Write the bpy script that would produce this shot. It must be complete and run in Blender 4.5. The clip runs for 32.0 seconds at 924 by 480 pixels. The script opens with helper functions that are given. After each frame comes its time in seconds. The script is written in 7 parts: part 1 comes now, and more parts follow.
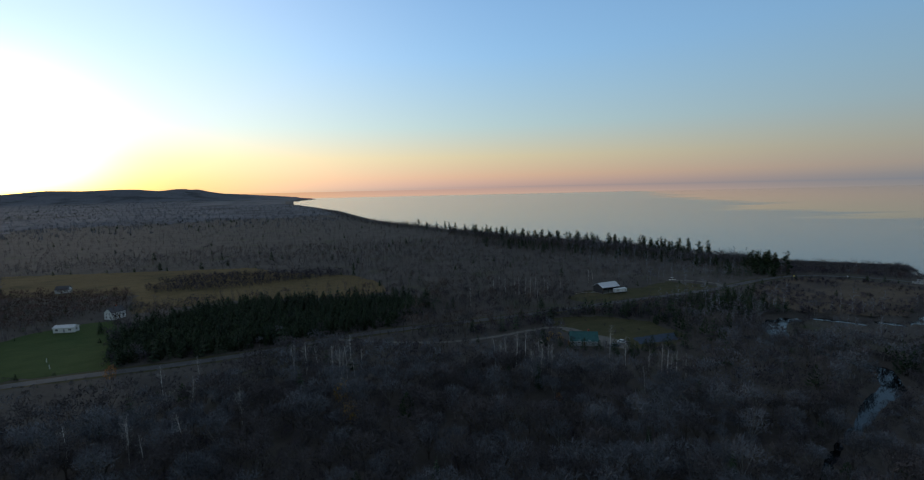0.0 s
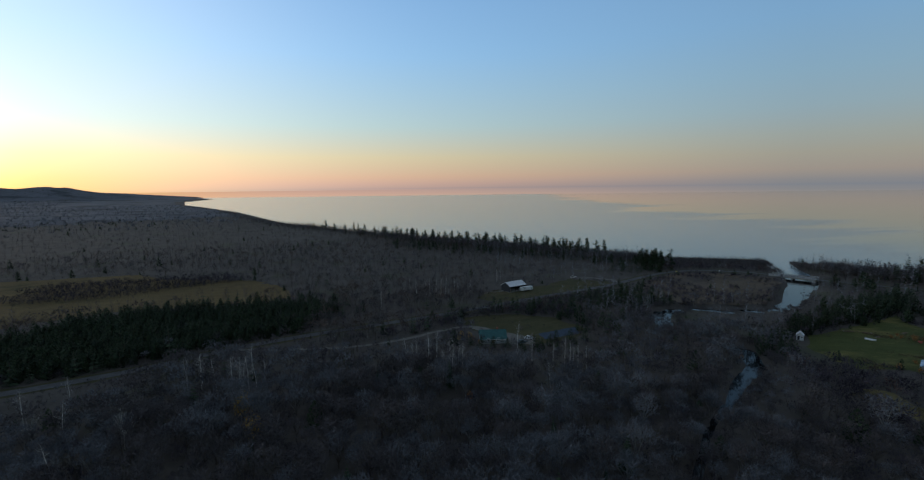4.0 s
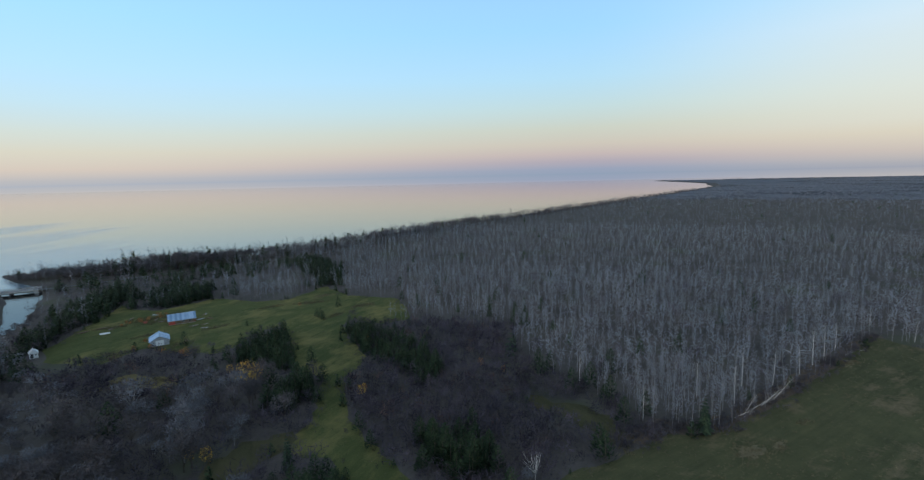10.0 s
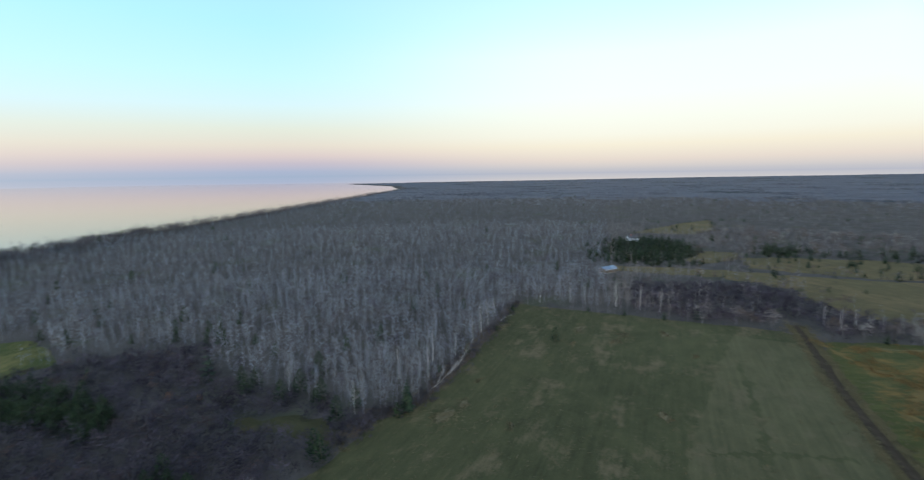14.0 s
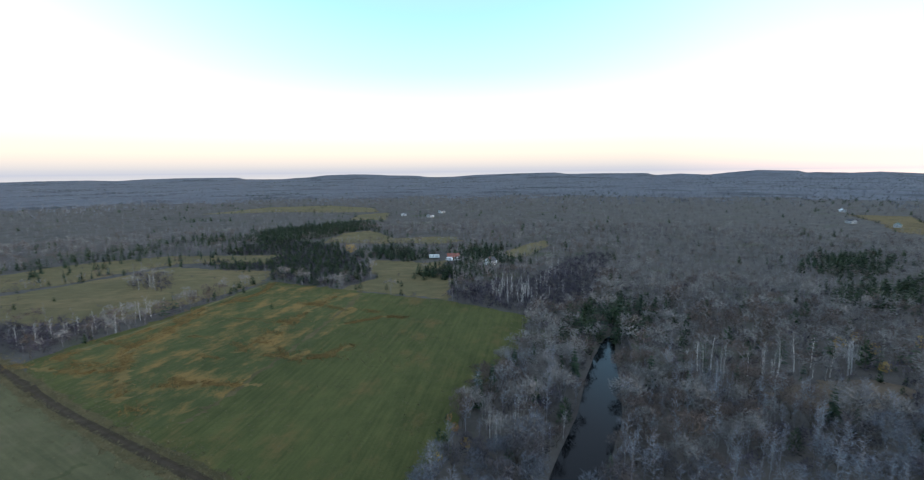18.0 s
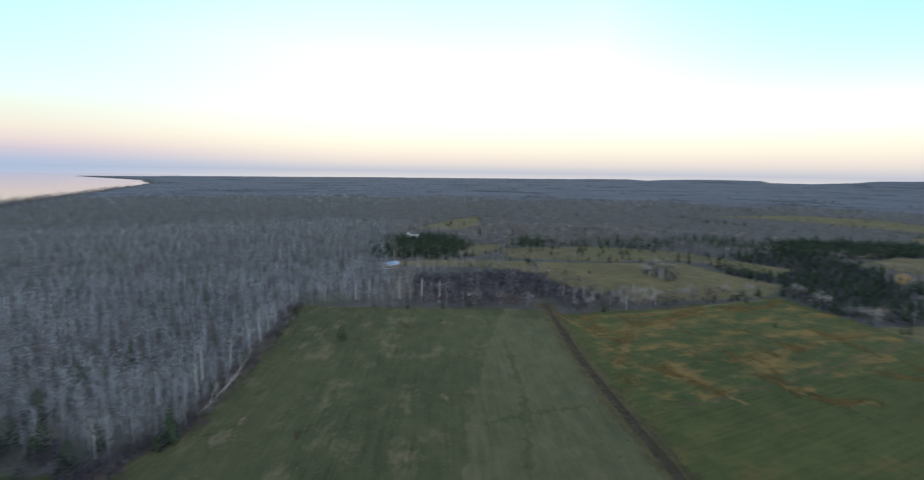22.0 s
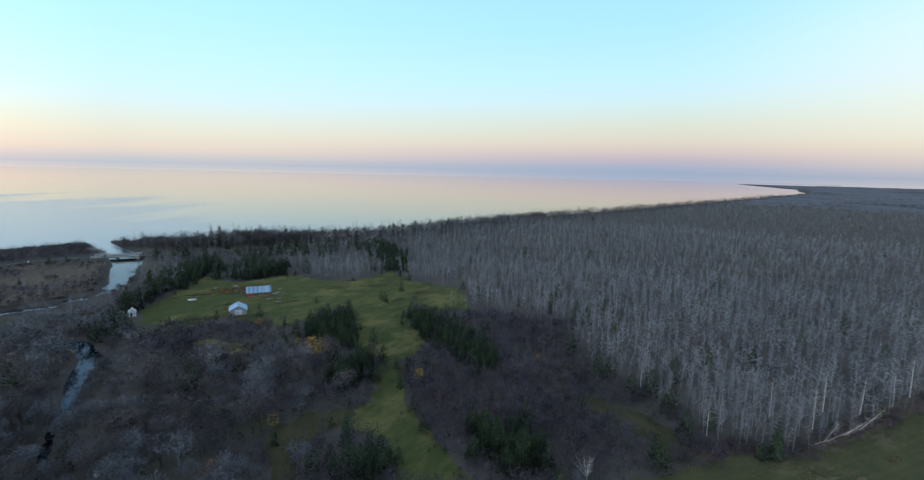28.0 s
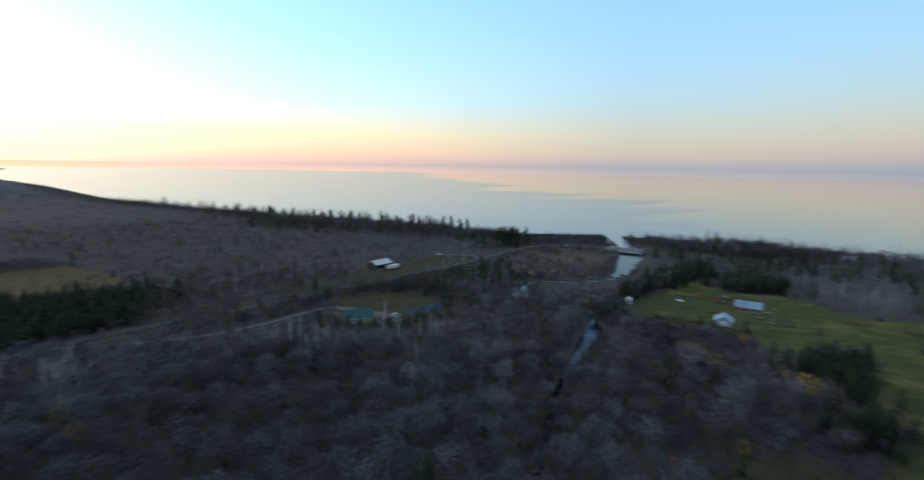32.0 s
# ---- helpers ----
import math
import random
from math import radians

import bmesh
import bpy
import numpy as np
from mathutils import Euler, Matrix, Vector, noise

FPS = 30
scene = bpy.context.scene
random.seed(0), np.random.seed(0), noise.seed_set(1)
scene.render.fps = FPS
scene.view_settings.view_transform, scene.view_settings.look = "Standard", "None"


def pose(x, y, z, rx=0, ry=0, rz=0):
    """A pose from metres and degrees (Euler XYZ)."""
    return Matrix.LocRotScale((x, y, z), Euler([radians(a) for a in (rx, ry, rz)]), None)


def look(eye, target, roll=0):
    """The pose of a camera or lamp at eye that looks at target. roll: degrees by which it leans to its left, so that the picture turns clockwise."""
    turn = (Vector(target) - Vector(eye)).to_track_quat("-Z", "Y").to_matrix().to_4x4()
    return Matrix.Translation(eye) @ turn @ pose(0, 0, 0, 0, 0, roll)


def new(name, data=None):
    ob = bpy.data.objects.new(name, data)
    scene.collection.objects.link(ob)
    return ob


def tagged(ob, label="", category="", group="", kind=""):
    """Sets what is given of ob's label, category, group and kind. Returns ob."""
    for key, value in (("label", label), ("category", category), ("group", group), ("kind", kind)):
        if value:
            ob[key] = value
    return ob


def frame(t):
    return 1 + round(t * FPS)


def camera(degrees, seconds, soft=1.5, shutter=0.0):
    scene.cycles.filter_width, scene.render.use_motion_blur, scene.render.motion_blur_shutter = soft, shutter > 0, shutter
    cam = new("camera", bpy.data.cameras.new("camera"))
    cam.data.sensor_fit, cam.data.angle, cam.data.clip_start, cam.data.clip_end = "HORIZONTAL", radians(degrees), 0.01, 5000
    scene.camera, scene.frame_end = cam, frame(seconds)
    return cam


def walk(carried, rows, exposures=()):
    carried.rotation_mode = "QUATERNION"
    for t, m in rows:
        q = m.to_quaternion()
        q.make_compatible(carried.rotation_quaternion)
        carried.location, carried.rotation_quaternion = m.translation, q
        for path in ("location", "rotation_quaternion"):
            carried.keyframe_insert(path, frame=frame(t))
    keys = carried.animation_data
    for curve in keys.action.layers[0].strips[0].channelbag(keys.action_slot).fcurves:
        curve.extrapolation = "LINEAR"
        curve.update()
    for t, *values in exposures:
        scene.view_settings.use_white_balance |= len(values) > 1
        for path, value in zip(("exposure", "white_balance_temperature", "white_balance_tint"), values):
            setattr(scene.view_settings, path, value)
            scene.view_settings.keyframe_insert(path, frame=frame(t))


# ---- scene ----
# ---- camera: it hangs in the air at one place and turns round ----
EYE = (0.0, 0.0, 70.0)
ROWS = [  # seconds, yaw to the left from north, pitch, roll
    (0.0, 0.07, -6.15, -1.24), (0.5, -0.25, -6.17, -1.15), (1.0, -1.13, -6.18, -1.01), (1.5, -2.34, -6.16, -0.93),
    (2.0, -3.59, -6.15, -0.86), (2.5, -4.75, -6.16, -0.78), (3.0, -6.51, -6.16, -0.71), (3.5, -8.92, -6.15, -0.68),
    (5.5, -14.03, -6.18, -0.5), (6.0, -16.73, -6.18, -0.48), (6.5, -22.53, -6.26, -0.58), (7.0, -32.96, -6.36, -0.8),
    (7.5, -42.33, -6.5, -1.02), (8.0, -55.73, -6.76, -1.38), (8.5, -70.6, -7.05, -1.53), (9.0, -82.43, -7.26, -1.51),
    (9.5, -86.5, -7.4, -1.41), (10.0, -89.04, -7.46, -1.32), (10.5, -91.72, -7.51, -1.22), (11.0, -96.27, -7.56, -1.14),
    (11.5, -101.57, -7.62, -1.07), (12.0, -107.25, -7.68, -0.98), (12.5, -110.47, -7.71, -0.88), (13.0, -113.44, -7.73, -0.78),
    (13.5, -116.53, -7.73, -0.79), (14.0, -123.83, -7.73, -0.8), (14.5, -133.3, -7.75, -0.84), (15.0, -151.09, -7.86, -0.9),
    (15.5, -170.35, -8.05, -0.9), (17.5, -200.85, -8.12, -0.57), (18.0, -205.37, -8.05, -0.55), (18.5, -207.28, -7.95, -0.47),
    (19.0, -205.56, -7.83, -0.42), (19.5, -190.82, -7.8, 0.0), (20.0, -171.64, -7.85, 0.55), (20.5, -164.23, -7.86, 0.76),
    (21.0, -160.16, -7.87, 0.85), (21.5, -156.63, -7.9, 0.85), (22.0, -149.29, -8.0, 0.93), (22.5, -137.76, -8.15, 1.13),
    (23.0, -124.86, -8.36, 1.27), (23.5, -115.28, -8.41, 1.24), (24.0, -110.14, -8.41, 1.21), (24.5, -106.44, -8.39, 1.22),
    (25.0, -102.84, -8.39, 1.24), (25.5, -98.92, -8.4, 1.26), (26.0, -95.27, -8.4, 1.27), (26.5, -91.6, -8.38, 1.25),
    (28.5, -78.6, -8.3, 1.25), (29.0, -76.05, -8.25, 1.24), (29.5, -72.35, -8.24, 1.29), (30.0, -66.89, -8.26, 1.27),
    (30.5, -59.78, -8.31, 1.18), (31.0, -50.87, -8.39, 1.11), (31.5, -39.86, -8.51, 1.06), (32.0, -26.51, -8.71, 0.95),
]
EXPOSURES = [(0.0, -1.04), (3.5, -1.04), (6.0, -0.90), (7.5, -0.55), (9.0, -0.13), (11.0, 0.13), (13.0, 0.38), (14.0, 0.40), (15.0, 0.34),
             (18.0, 0.76), (19.0, 0.82), (20.0, 0.74), (21.0, 0.5), (22.0, 0.58), (24.0, 0.6), (26.0, 0.48), (29.0, 0.2), (30.0, 0.07), (31.0, -0.06), (32.0, -0.08)]


def heading(yaw, pitch):
    a, b = radians(yaw), radians(pitch)
    return Vector((-math.sin(a) * math.cos(b), math.cos(a) * math.cos(b), math.sin(b)))


cam = camera(87.43, 32.0, soft=1.2, shutter=0.5)
walk(cam, [(t, look(EYE, Vector(EYE) + heading(y, p), r)) for t, y, p, r in ROWS], [(t, e, 6250, 10) for t, e in EXPOSURES])

# ---- sky and sun: the sun has just touched the hills in the west ----
SUN_YAW, SUN_EL = 44.0, 1.2
world = bpy.data.worlds.new("dusk_sky")
scene.world = world
world.use_nodes = True
wt = world.node_tree
wt.nodes.clear()


def wn(kind, **sets):
    n = wt.nodes.new(kind)
    for key, value in sets.items():
        n.inputs[int(key[1:])].default_value = value
    return n


def wmath(op, a, b=None, c=None, clamp=False):
    n = wt.nodes.new("ShaderNodeMath")
    n.operation, n.use_clamp = op, clamp
    for i, v in enumerate((a, b, c)):
        if v is None:
            continue
        if isinstance(v, (int, float)):
            n.inputs[i].default_value = v
        else:
            wt.links.new(v, n.inputs[i])
    return n.outputs[0]


def wramp(fac, stops):
    n = wt.nodes.new("ShaderNodeValToRGB")
    el = n.color_ramp.elements
    while len(el) < len(stops):
        el.new(0.5)
    for e, (p, c) in zip(el, stops):
        e.position, e.color = p, (*c, 1)
    wt.links.new(fac, n.inputs[0])
    return n.outputs[0]


def wmix(kind, fac, a, b):
    n = wt.nodes.new("ShaderNodeMix")
    n.data_type, n.blend_type = "RGBA", kind
    for s, v in ((0, fac), (6, a), (7, b)):
        if isinstance(v, (int, float)):
            n.inputs[s].default_value = v
        elif isinstance(v, tuple):
            n.inputs[s].default_value = (*v, 1)
        else:
            wt.links.new(v, n.inputs[s])
    return n.outputs[2]


coord = wt.nodes.new("ShaderNodeTexCoord")
sep = wt.nodes.new("ShaderNodeSeparateXYZ")
wt.links.new(coord.outputs["Generated"], sep.inputs[0])
wx, wy, wz = sep.outputs
sunv = heading(SUN_YAW, SUN_EL)
rise = wmath("ABSOLUTE", wz)                       # the hazy rim under the horizon mirrors the one above it
flat = wmath("SQRT", wmath("ADD", wmath("MULTIPLY", wx, wx), wmath("ADD", wmath("MULTIPLY", wy, wy), 1e-6)))
toward = wmath("DIVIDE", wmath("ADD", wmath("MULTIPLY", wx, sunv.x), wmath("MULTIPLY", wy, sunv.y)), flat)
west = wmath("POWER", wmath("MAXIMUM", toward, 0.0), 1.2)
sideways = wmath("MINIMUM", wmath("ADD", toward, 1.0), 1.0)
sideways = wmath("MULTIPLY", wmath("MULTIPLY", sideways, sideways), wmath("SUBTRACT", 3.0, wmath("MULTIPLY", sideways, 2.0)))
climb = wmath("POWER", rise, 0.5)                   # finer steps near the horizon
east_sky = wramp(climb, [(0.0, (0.27, 0.34, 0.44)), (0.10, (0.30, 0.35, 0.46)), (0.16, (0.41, 0.38, 0.44)), (0.20, (0.53, 0.45, 0.44)), (0.245, (0.59, 0.54, 0.46)), (0.30, (0.58, 0.61, 0.52)),
                         (0.36, (0.53, 0.68, 0.68)), (0.43, (0.45, 0.71, 0.87)), (0.52, (0.36, 0.67, 0.96)), (0.62, (0.33, 0.60, 0.93)), (0.74, (0.33, 0.43, 0.57)), (1.0, (0.34, 0.41, 0.52))])
side_sky = wramp(climb, [(0.0, (0.42, 0.45, 0.50)), (0.09, (0.50, 0.49, 0.49)), (0.16, (0.67, 0.58, 0.49)), (0.23, (0.69, 0.66, 0.54)), (0.29, (0.65, 0.72, 0.66)), (0.36, (0.56, 0.77, 0.86)), (0.43, (0.49, 0.78, 0.99)),
                         (0.52, (0.41, 0.75, 1.12)), (0.62, (0.36, 0.67, 1.07)), (0.74, (0.34, 0.44, 0.58)), (1.0, (0.34, 0.41, 0.52))])
west_sky = wramp(climb, [(0.0, (1.074, 0.708, 0.586)), (0.10, (1.537, 0.903, 0.647)), (0.15, (1.732, 1.049, 0.647)), (0.25, (1.684, 1.403, 0.817)), (0.35, (1.122, 1.464, 1.427)),
                         (0.50, (0.695, 1.244, 1.854)), (0.61, (0.512, 0.976, 1.647)), (0.74, (0.42, 0.52, 0.62)), (1.0, (0.34, 0.41, 0.52))])
aim = heading(157.0, 0.0)
facing = wmath("DIVIDE", wmath("ADD", wmath("MULTIPLY", wx, aim.x), wmath("MULTIPLY", wy, aim.y)), flat)
lift_sky = wmath("MAXIMUM", wmath("MULTIPLY", wmath("SUBTRACT", facing, 0.89), 0.75), -0.08)
climb_s = wmath("ADD", climb, wmath("MULTIPLY", lift_sky, wmath("MULTIPLY", wmath("SUBTRACT", climb, 0.27), 6.0, clamp=True)))
south_sky = wramp(climb_s, [(0.0, (0.36, 0.37, 0.42)), (0.08, (0.43, 0.42, 0.43)), (0.16, (0.60, 0.53, 0.46)), (0.23, (0.69, 0.64, 0.51)), (0.31, (0.72, 0.75, 0.67)), (0.39, (0.68, 0.80, 0.85)), (0.45, (0.56, 0.78, 0.90)),
                          (0.52, (0.44, 0.71, 0.83)), (0.62, (0.31, 0.57, 0.80)), (0.74, (0.34, 0.44, 0.58)), (1.0, (0.34, 0.41, 0.52))])
south = wmath("MULTIPLY", wmath("SUBTRACT", wmath("DIVIDE", wmath("MULTIPLY", wy, -1.0), flat), 0.20), 1.7, clamp=True)
south = wmath("MULTIPLY", wmath("MULTIPLY", south, south), wmath("SUBTRACT", 3.0, wmath("MULTIPLY", south, 2.0)))
sky_mix = wmix("MIX", west, wmix("MIX", south, wmix("MIX", sideways, east_sky, side_sky), south_sky), west_sky)
dot = wmath("ADD", wmath("ADD", wmath("MULTIPLY", wx, sunv.x), wmath("MULTIPLY", wy, sunv.y)), wmath("MULTIPLY", wz, sunv.z))
dot = wmath("MAXIMUM", dot, 0.0)
glow = wmath("ADD", wmath("MULTIPLY", wmath("POWER", dot, 160.0), 7.0), wmath("MULTIPLY", wmath("POWER", dot, 7.0), 0.95))
glow = wmath("MULTIPLY", glow, wmath("GREATER_THAN", wz, -0.002))
sky_mix = wmix("ADD", 1.0, sky_mix, wmix("MULTIPLY", 1.0, wmix("MIX", 0.0, (1.0, 0.90, 0.74), (1, 1, 1)), glow))
low = wmath("POWER", wmath("MAXIMUM", wmath("SUBTRACT", 1.0, wmath("MULTIPLY", rise, 7.0)), 0.0), 2.0)
ember = wmath("MULTIPLY", wmath("MULTIPLY", wmath("POWER", wmath("MAXIMUM", toward, 0.0), 16.0), low), 1.1)
sky_mix = wmix("ADD", 1.0, sky_mix, wmix("MULTIPLY", 1.0, wmix("MIX", 0.0, (1.0, 0.62, 0.05), (1, 1, 1)), ember))
amber = wmath("MULTIPLY", wmath("POWER", wmath("MAXIMUM", toward, 0.0), 14.0), wmath("POWER", wmath("MAXIMUM", wmath("SUBTRACT", 1.0, wmath("MULTIPLY", rise, 9.0)), 0.0), 1.6))
sky_mix = wmix("MULTIPLY", wmath("MULTIPLY", amber, 0.92), sky_mix, (1.0, 0.74, 0.10))
nishita = wt.nodes.new("ShaderNodeTexSky")
nishita.sky_type, nishita.sun_disc = "NISHITA", False
nishita.sun_elevation, nishita.sun_rotation = radians(SUN_EL), radians(-SUN_YAW)
nishita.altitude, nishita.dust_density = 200, 1.5
sky_mix = wmix("ADD", 0.02, sky_mix, nishita.outputs[0])
back = wt.nodes.new("ShaderNodeBackground")
back.inputs[1].default_value = 1.0
wt.links.new(sky_mix, back.inputs[0])
wt.links.new(back.outputs[0], wt.nodes.new("ShaderNodeOutputWorld").inputs[0])

sun = new("sun", bpy.data.lights.new("sun", "SUN"))
sun.data.energy, sun.data.angle, sun.data.color = 1.1, radians(12), (1.0, 0.82, 0.68)
sun.matrix_world = look((0, 0, 300), Vector((0, 0, 300)) - heading(SUN_YAW, 3.0))


# ---- materials ----
def material(name, dark, light, scale=1.0, rough=0.85, fine=9.0, bump=0.3, spec=0.3, metal=0.0, island=0.0, stretch=None, third=None, third_scale=0.05, third_at=0.58, third_soft=0.06, obrand=0.0, turn=0.0, spread=0.2, share=0.35):
    """Two tones mixed by coarse and fine noise in metres; third: a patchy tone of its own; island/obrand: how far piece by piece varies."""
    m = bpy.data.materials.new(name)
    m.use_nodes = True
    nt = m.node_tree
    b = nt.nodes["Principled BSDF"]
    L = nt.links.new
    tc = nt.nodes.new("ShaderNodeTexCoord")
    src = tc.outputs["Object"]
    if stretch or turn:
        mp = nt.nodes.new("ShaderNodeMapping")
        mp.inputs["Scale"].default_value = stretch or (1, 1, 1)
        mp.inputs["Rotation"].default_value = (0, 0, turn)
        L(src, mp.inputs[0])
        src = mp.outputs[0]

    def noise_at(s, detail=4.0, rg=0.6):
        n = nt.nodes.new("ShaderNodeTexNoise")
        n.inputs["Scale"].default_value, n.inputs["Detail"].default_value, n.inputs["Roughness"].default_value = s, detail, rg
        L(src, n.inputs["Vector"])
        return n.outputs[0]

    def mth(op, a, c):
        n = nt.nodes.new("ShaderNodeMath")
        n.operation, n.use_clamp = op, False
        for i, v in enumerate((a, c)):
            if isinstance(v, (int, float)):
                n.inputs[i].default_value = v
            else:
                L(v, n.inputs[i])
        return n.outputs[0]

    coarse, grain = noise_at(scale), noise_at(scale * fine, 3.0, 0.7)
    fac = mth("ADD", mth("MULTIPLY", coarse, 1 - share), mth("MULTIPLY", grain, share))
    if island:
        g = nt.nodes.new("ShaderNodeNewGeometry")
        fac = mth("ADD", fac, mth("MULTIPLY", mth("SUBTRACT", g.outputs["Random Per Island"], 0.5), island))
    if obrand:
        o = nt.nodes.new("ShaderNodeObjectInfo")
        fac = mth("ADD", fac, mth("MULTIPLY", mth("SUBTRACT", o.outputs["Random"], 0.5), obrand))
    ramp = nt.nodes.new("ShaderNodeMapRange")
    ramp.inputs[1].default_value, ramp.inputs[2].default_value = 0.5 - spread, 0.5 + spread
    L(fac, ramp.inputs[0])
    mix = nt.nodes.new("ShaderNodeMix")
    mix.data_type = "RGBA"
    mix.inputs[6].default_value, mix.inputs[7].default_value = (*dark, 1), (*light, 1)
    L(ramp.outputs[0], mix.inputs[0])
    out = mix.outputs[2]
    if third:
        r3 = nt.nodes.new("ShaderNodeMapRange")
        r3.inputs[1].default_value, r3.inputs[2].default_value = third_at - third_soft, third_at + third_soft
        L(noise_at(third_scale, 5.0, 0.65), r3.inputs[0])
        m3 = nt.nodes.new("ShaderNodeMix")
        m3.data_type = "RGBA"
        m3.inputs[7].default_value = (*third, 1)
        L(out, m3.inputs[6])
        L(mth("MULTIPLY", r3.outputs[0], mth("ADD", mth("MULTIPLY", grain, 1.0), 0.3)), m3.inputs[0])
        out = m3.outputs[2]
    L(out, b.inputs["Base Color"])
    b.inputs["Roughness"].default_value, b.inputs["Metallic"].default_value = rough, metal
    b.inputs["Specular IOR Level"].default_value = spec
    if bump:
        bn = nt.nodes.new("ShaderNodeBump")
        bn.inputs["Strength"].default_value, bn.inputs["Distance"].default_value = bump, min(0.3 / scale, 0.7)
        L(fac, bn.inputs["Height"])
        L(bn.outputs[0], b.inputs["Normal"])
    return m


def turf(name, dark, light, dry, along, at=0.6, soft=0.06, streak=0.3, patch=0.05, dry_b=None, spec=0.08):
    """Grass: mottled greens, mowing streaks that run along a heading, and dry patches drawn out the same way."""
    m = bpy.data.materials.new(name)
    m.use_nodes = True
    nt = m.node_tree
    b = nt.nodes["Principled BSDF"]
    L = nt.links.new
    tc = nt.nodes.new("ShaderNodeTexCoord")

    def axes(long, wide):
        mp = nt.nodes.new("ShaderNodeMapping")
        mp.vector_type = "TEXTURE"
        mp.inputs["Rotation"].default_value = (0, 0, along)
        mp.inputs["Scale"].default_value = (long, wide, 1)
        L(tc.outputs["Object"], mp.inputs[0])
        return mp.outputs[0]

    def noise_at(src, s, detail=4.0, rg=0.6):
        n = nt.nodes.new("ShaderNodeTexNoise")
        n.inputs["Scale"].default_value, n.inputs["Detail"].default_value, n.inputs["Roughness"].default_value = s, detail, rg
        L(src, n.inputs["Vector"])
        return n.outputs[0]

    def mth(op, a, c):
        n = nt.nodes.new("ShaderNodeMath")
        n.operation = op
        for i, v in enumerate((a, c)):
            if isinstance(v, (int, float)):
                n.inputs[i].default_value = v
            else:
                L(v, n.inputs[i])
        return n.outputs[0]

    def span(v, lo, hi):
        r = nt.nodes.new("ShaderNodeMapRange")
        r.inputs[1].default_value, r.inputs[2].default_value = lo, hi
        L(v, r.inputs[0])
        return r.outputs[0]

    def blend(f, a, c):
        x = nt.nodes.new("ShaderNodeMix")
        x.data_type = "RGBA"
        for i, v in ((0, f), (6, a), (7, c)):
            if isinstance(v, tuple):
                x.inputs[i].default_value = (*v, 1)
            else:
                L(v, x.inputs[i])
        return x.outputs[2]

    mottle = noise_at(axes(1.6, 1), 0.16, 5.0, 0.7)
    rows = noise_at(axes(26, 1), 0.75, 3.0, 0.6)
    grain = noise_at(axes(1, 1), 2.2, 3.0, 0.7)
    wide = noise_at(axes(1.5, 1), patch, 6.0, 0.68)
    broad = noise_at(axes(2.0, 1), 0.014, 3.0, 0.5)
    fac = mth("ADD", mth("ADD", mth("MULTIPLY", mottle, 0.5), mth("MULTIPLY", rows, streak)), mth("ADD", mth("MULTIPLY", grain, 0.25), mth("MULTIPLY", broad, 0.35)))
    mid = 0.5 * (0.5 + streak + 0.25 + 0.35)
    green = blend(span(fac, mid - 0.17, mid + 0.17), dark, light)
    pick = mth("ADD", wide, mth("ADD", mth("MULTIPLY", mth("SUBTRACT", mottle, 0.5), 0.35), mth("ADD", mth("MULTIPLY", mth("SUBTRACT", rows, 0.5), 0.12), mth("MULTIPLY", mth("SUBTRACT", grain, 0.5), 0.3))))
    tan = blend(span(grain, 0.3, 0.7), dry, dry_b or tuple(c * 0.6 for c in dry))
    L(blend(span(pick, at - soft, at + soft), green, tan), b.inputs["Base Color"])
    b.inputs["Roughness"].default_value, b.inputs["Specular IOR Level"].default_value = 1.0, spec
    bn = nt.nodes.new("ShaderNodeBump")
    bn.inputs["Strength"].default_value, bn.inputs["Distance"].default_value = 0.8, 0.35
    L(mth("ADD", grain, mth("MULTIPLY", mottle, 0.8)), bn.inputs["Height"])
    L(bn.outputs[0], b.inputs["Normal"])
    return m


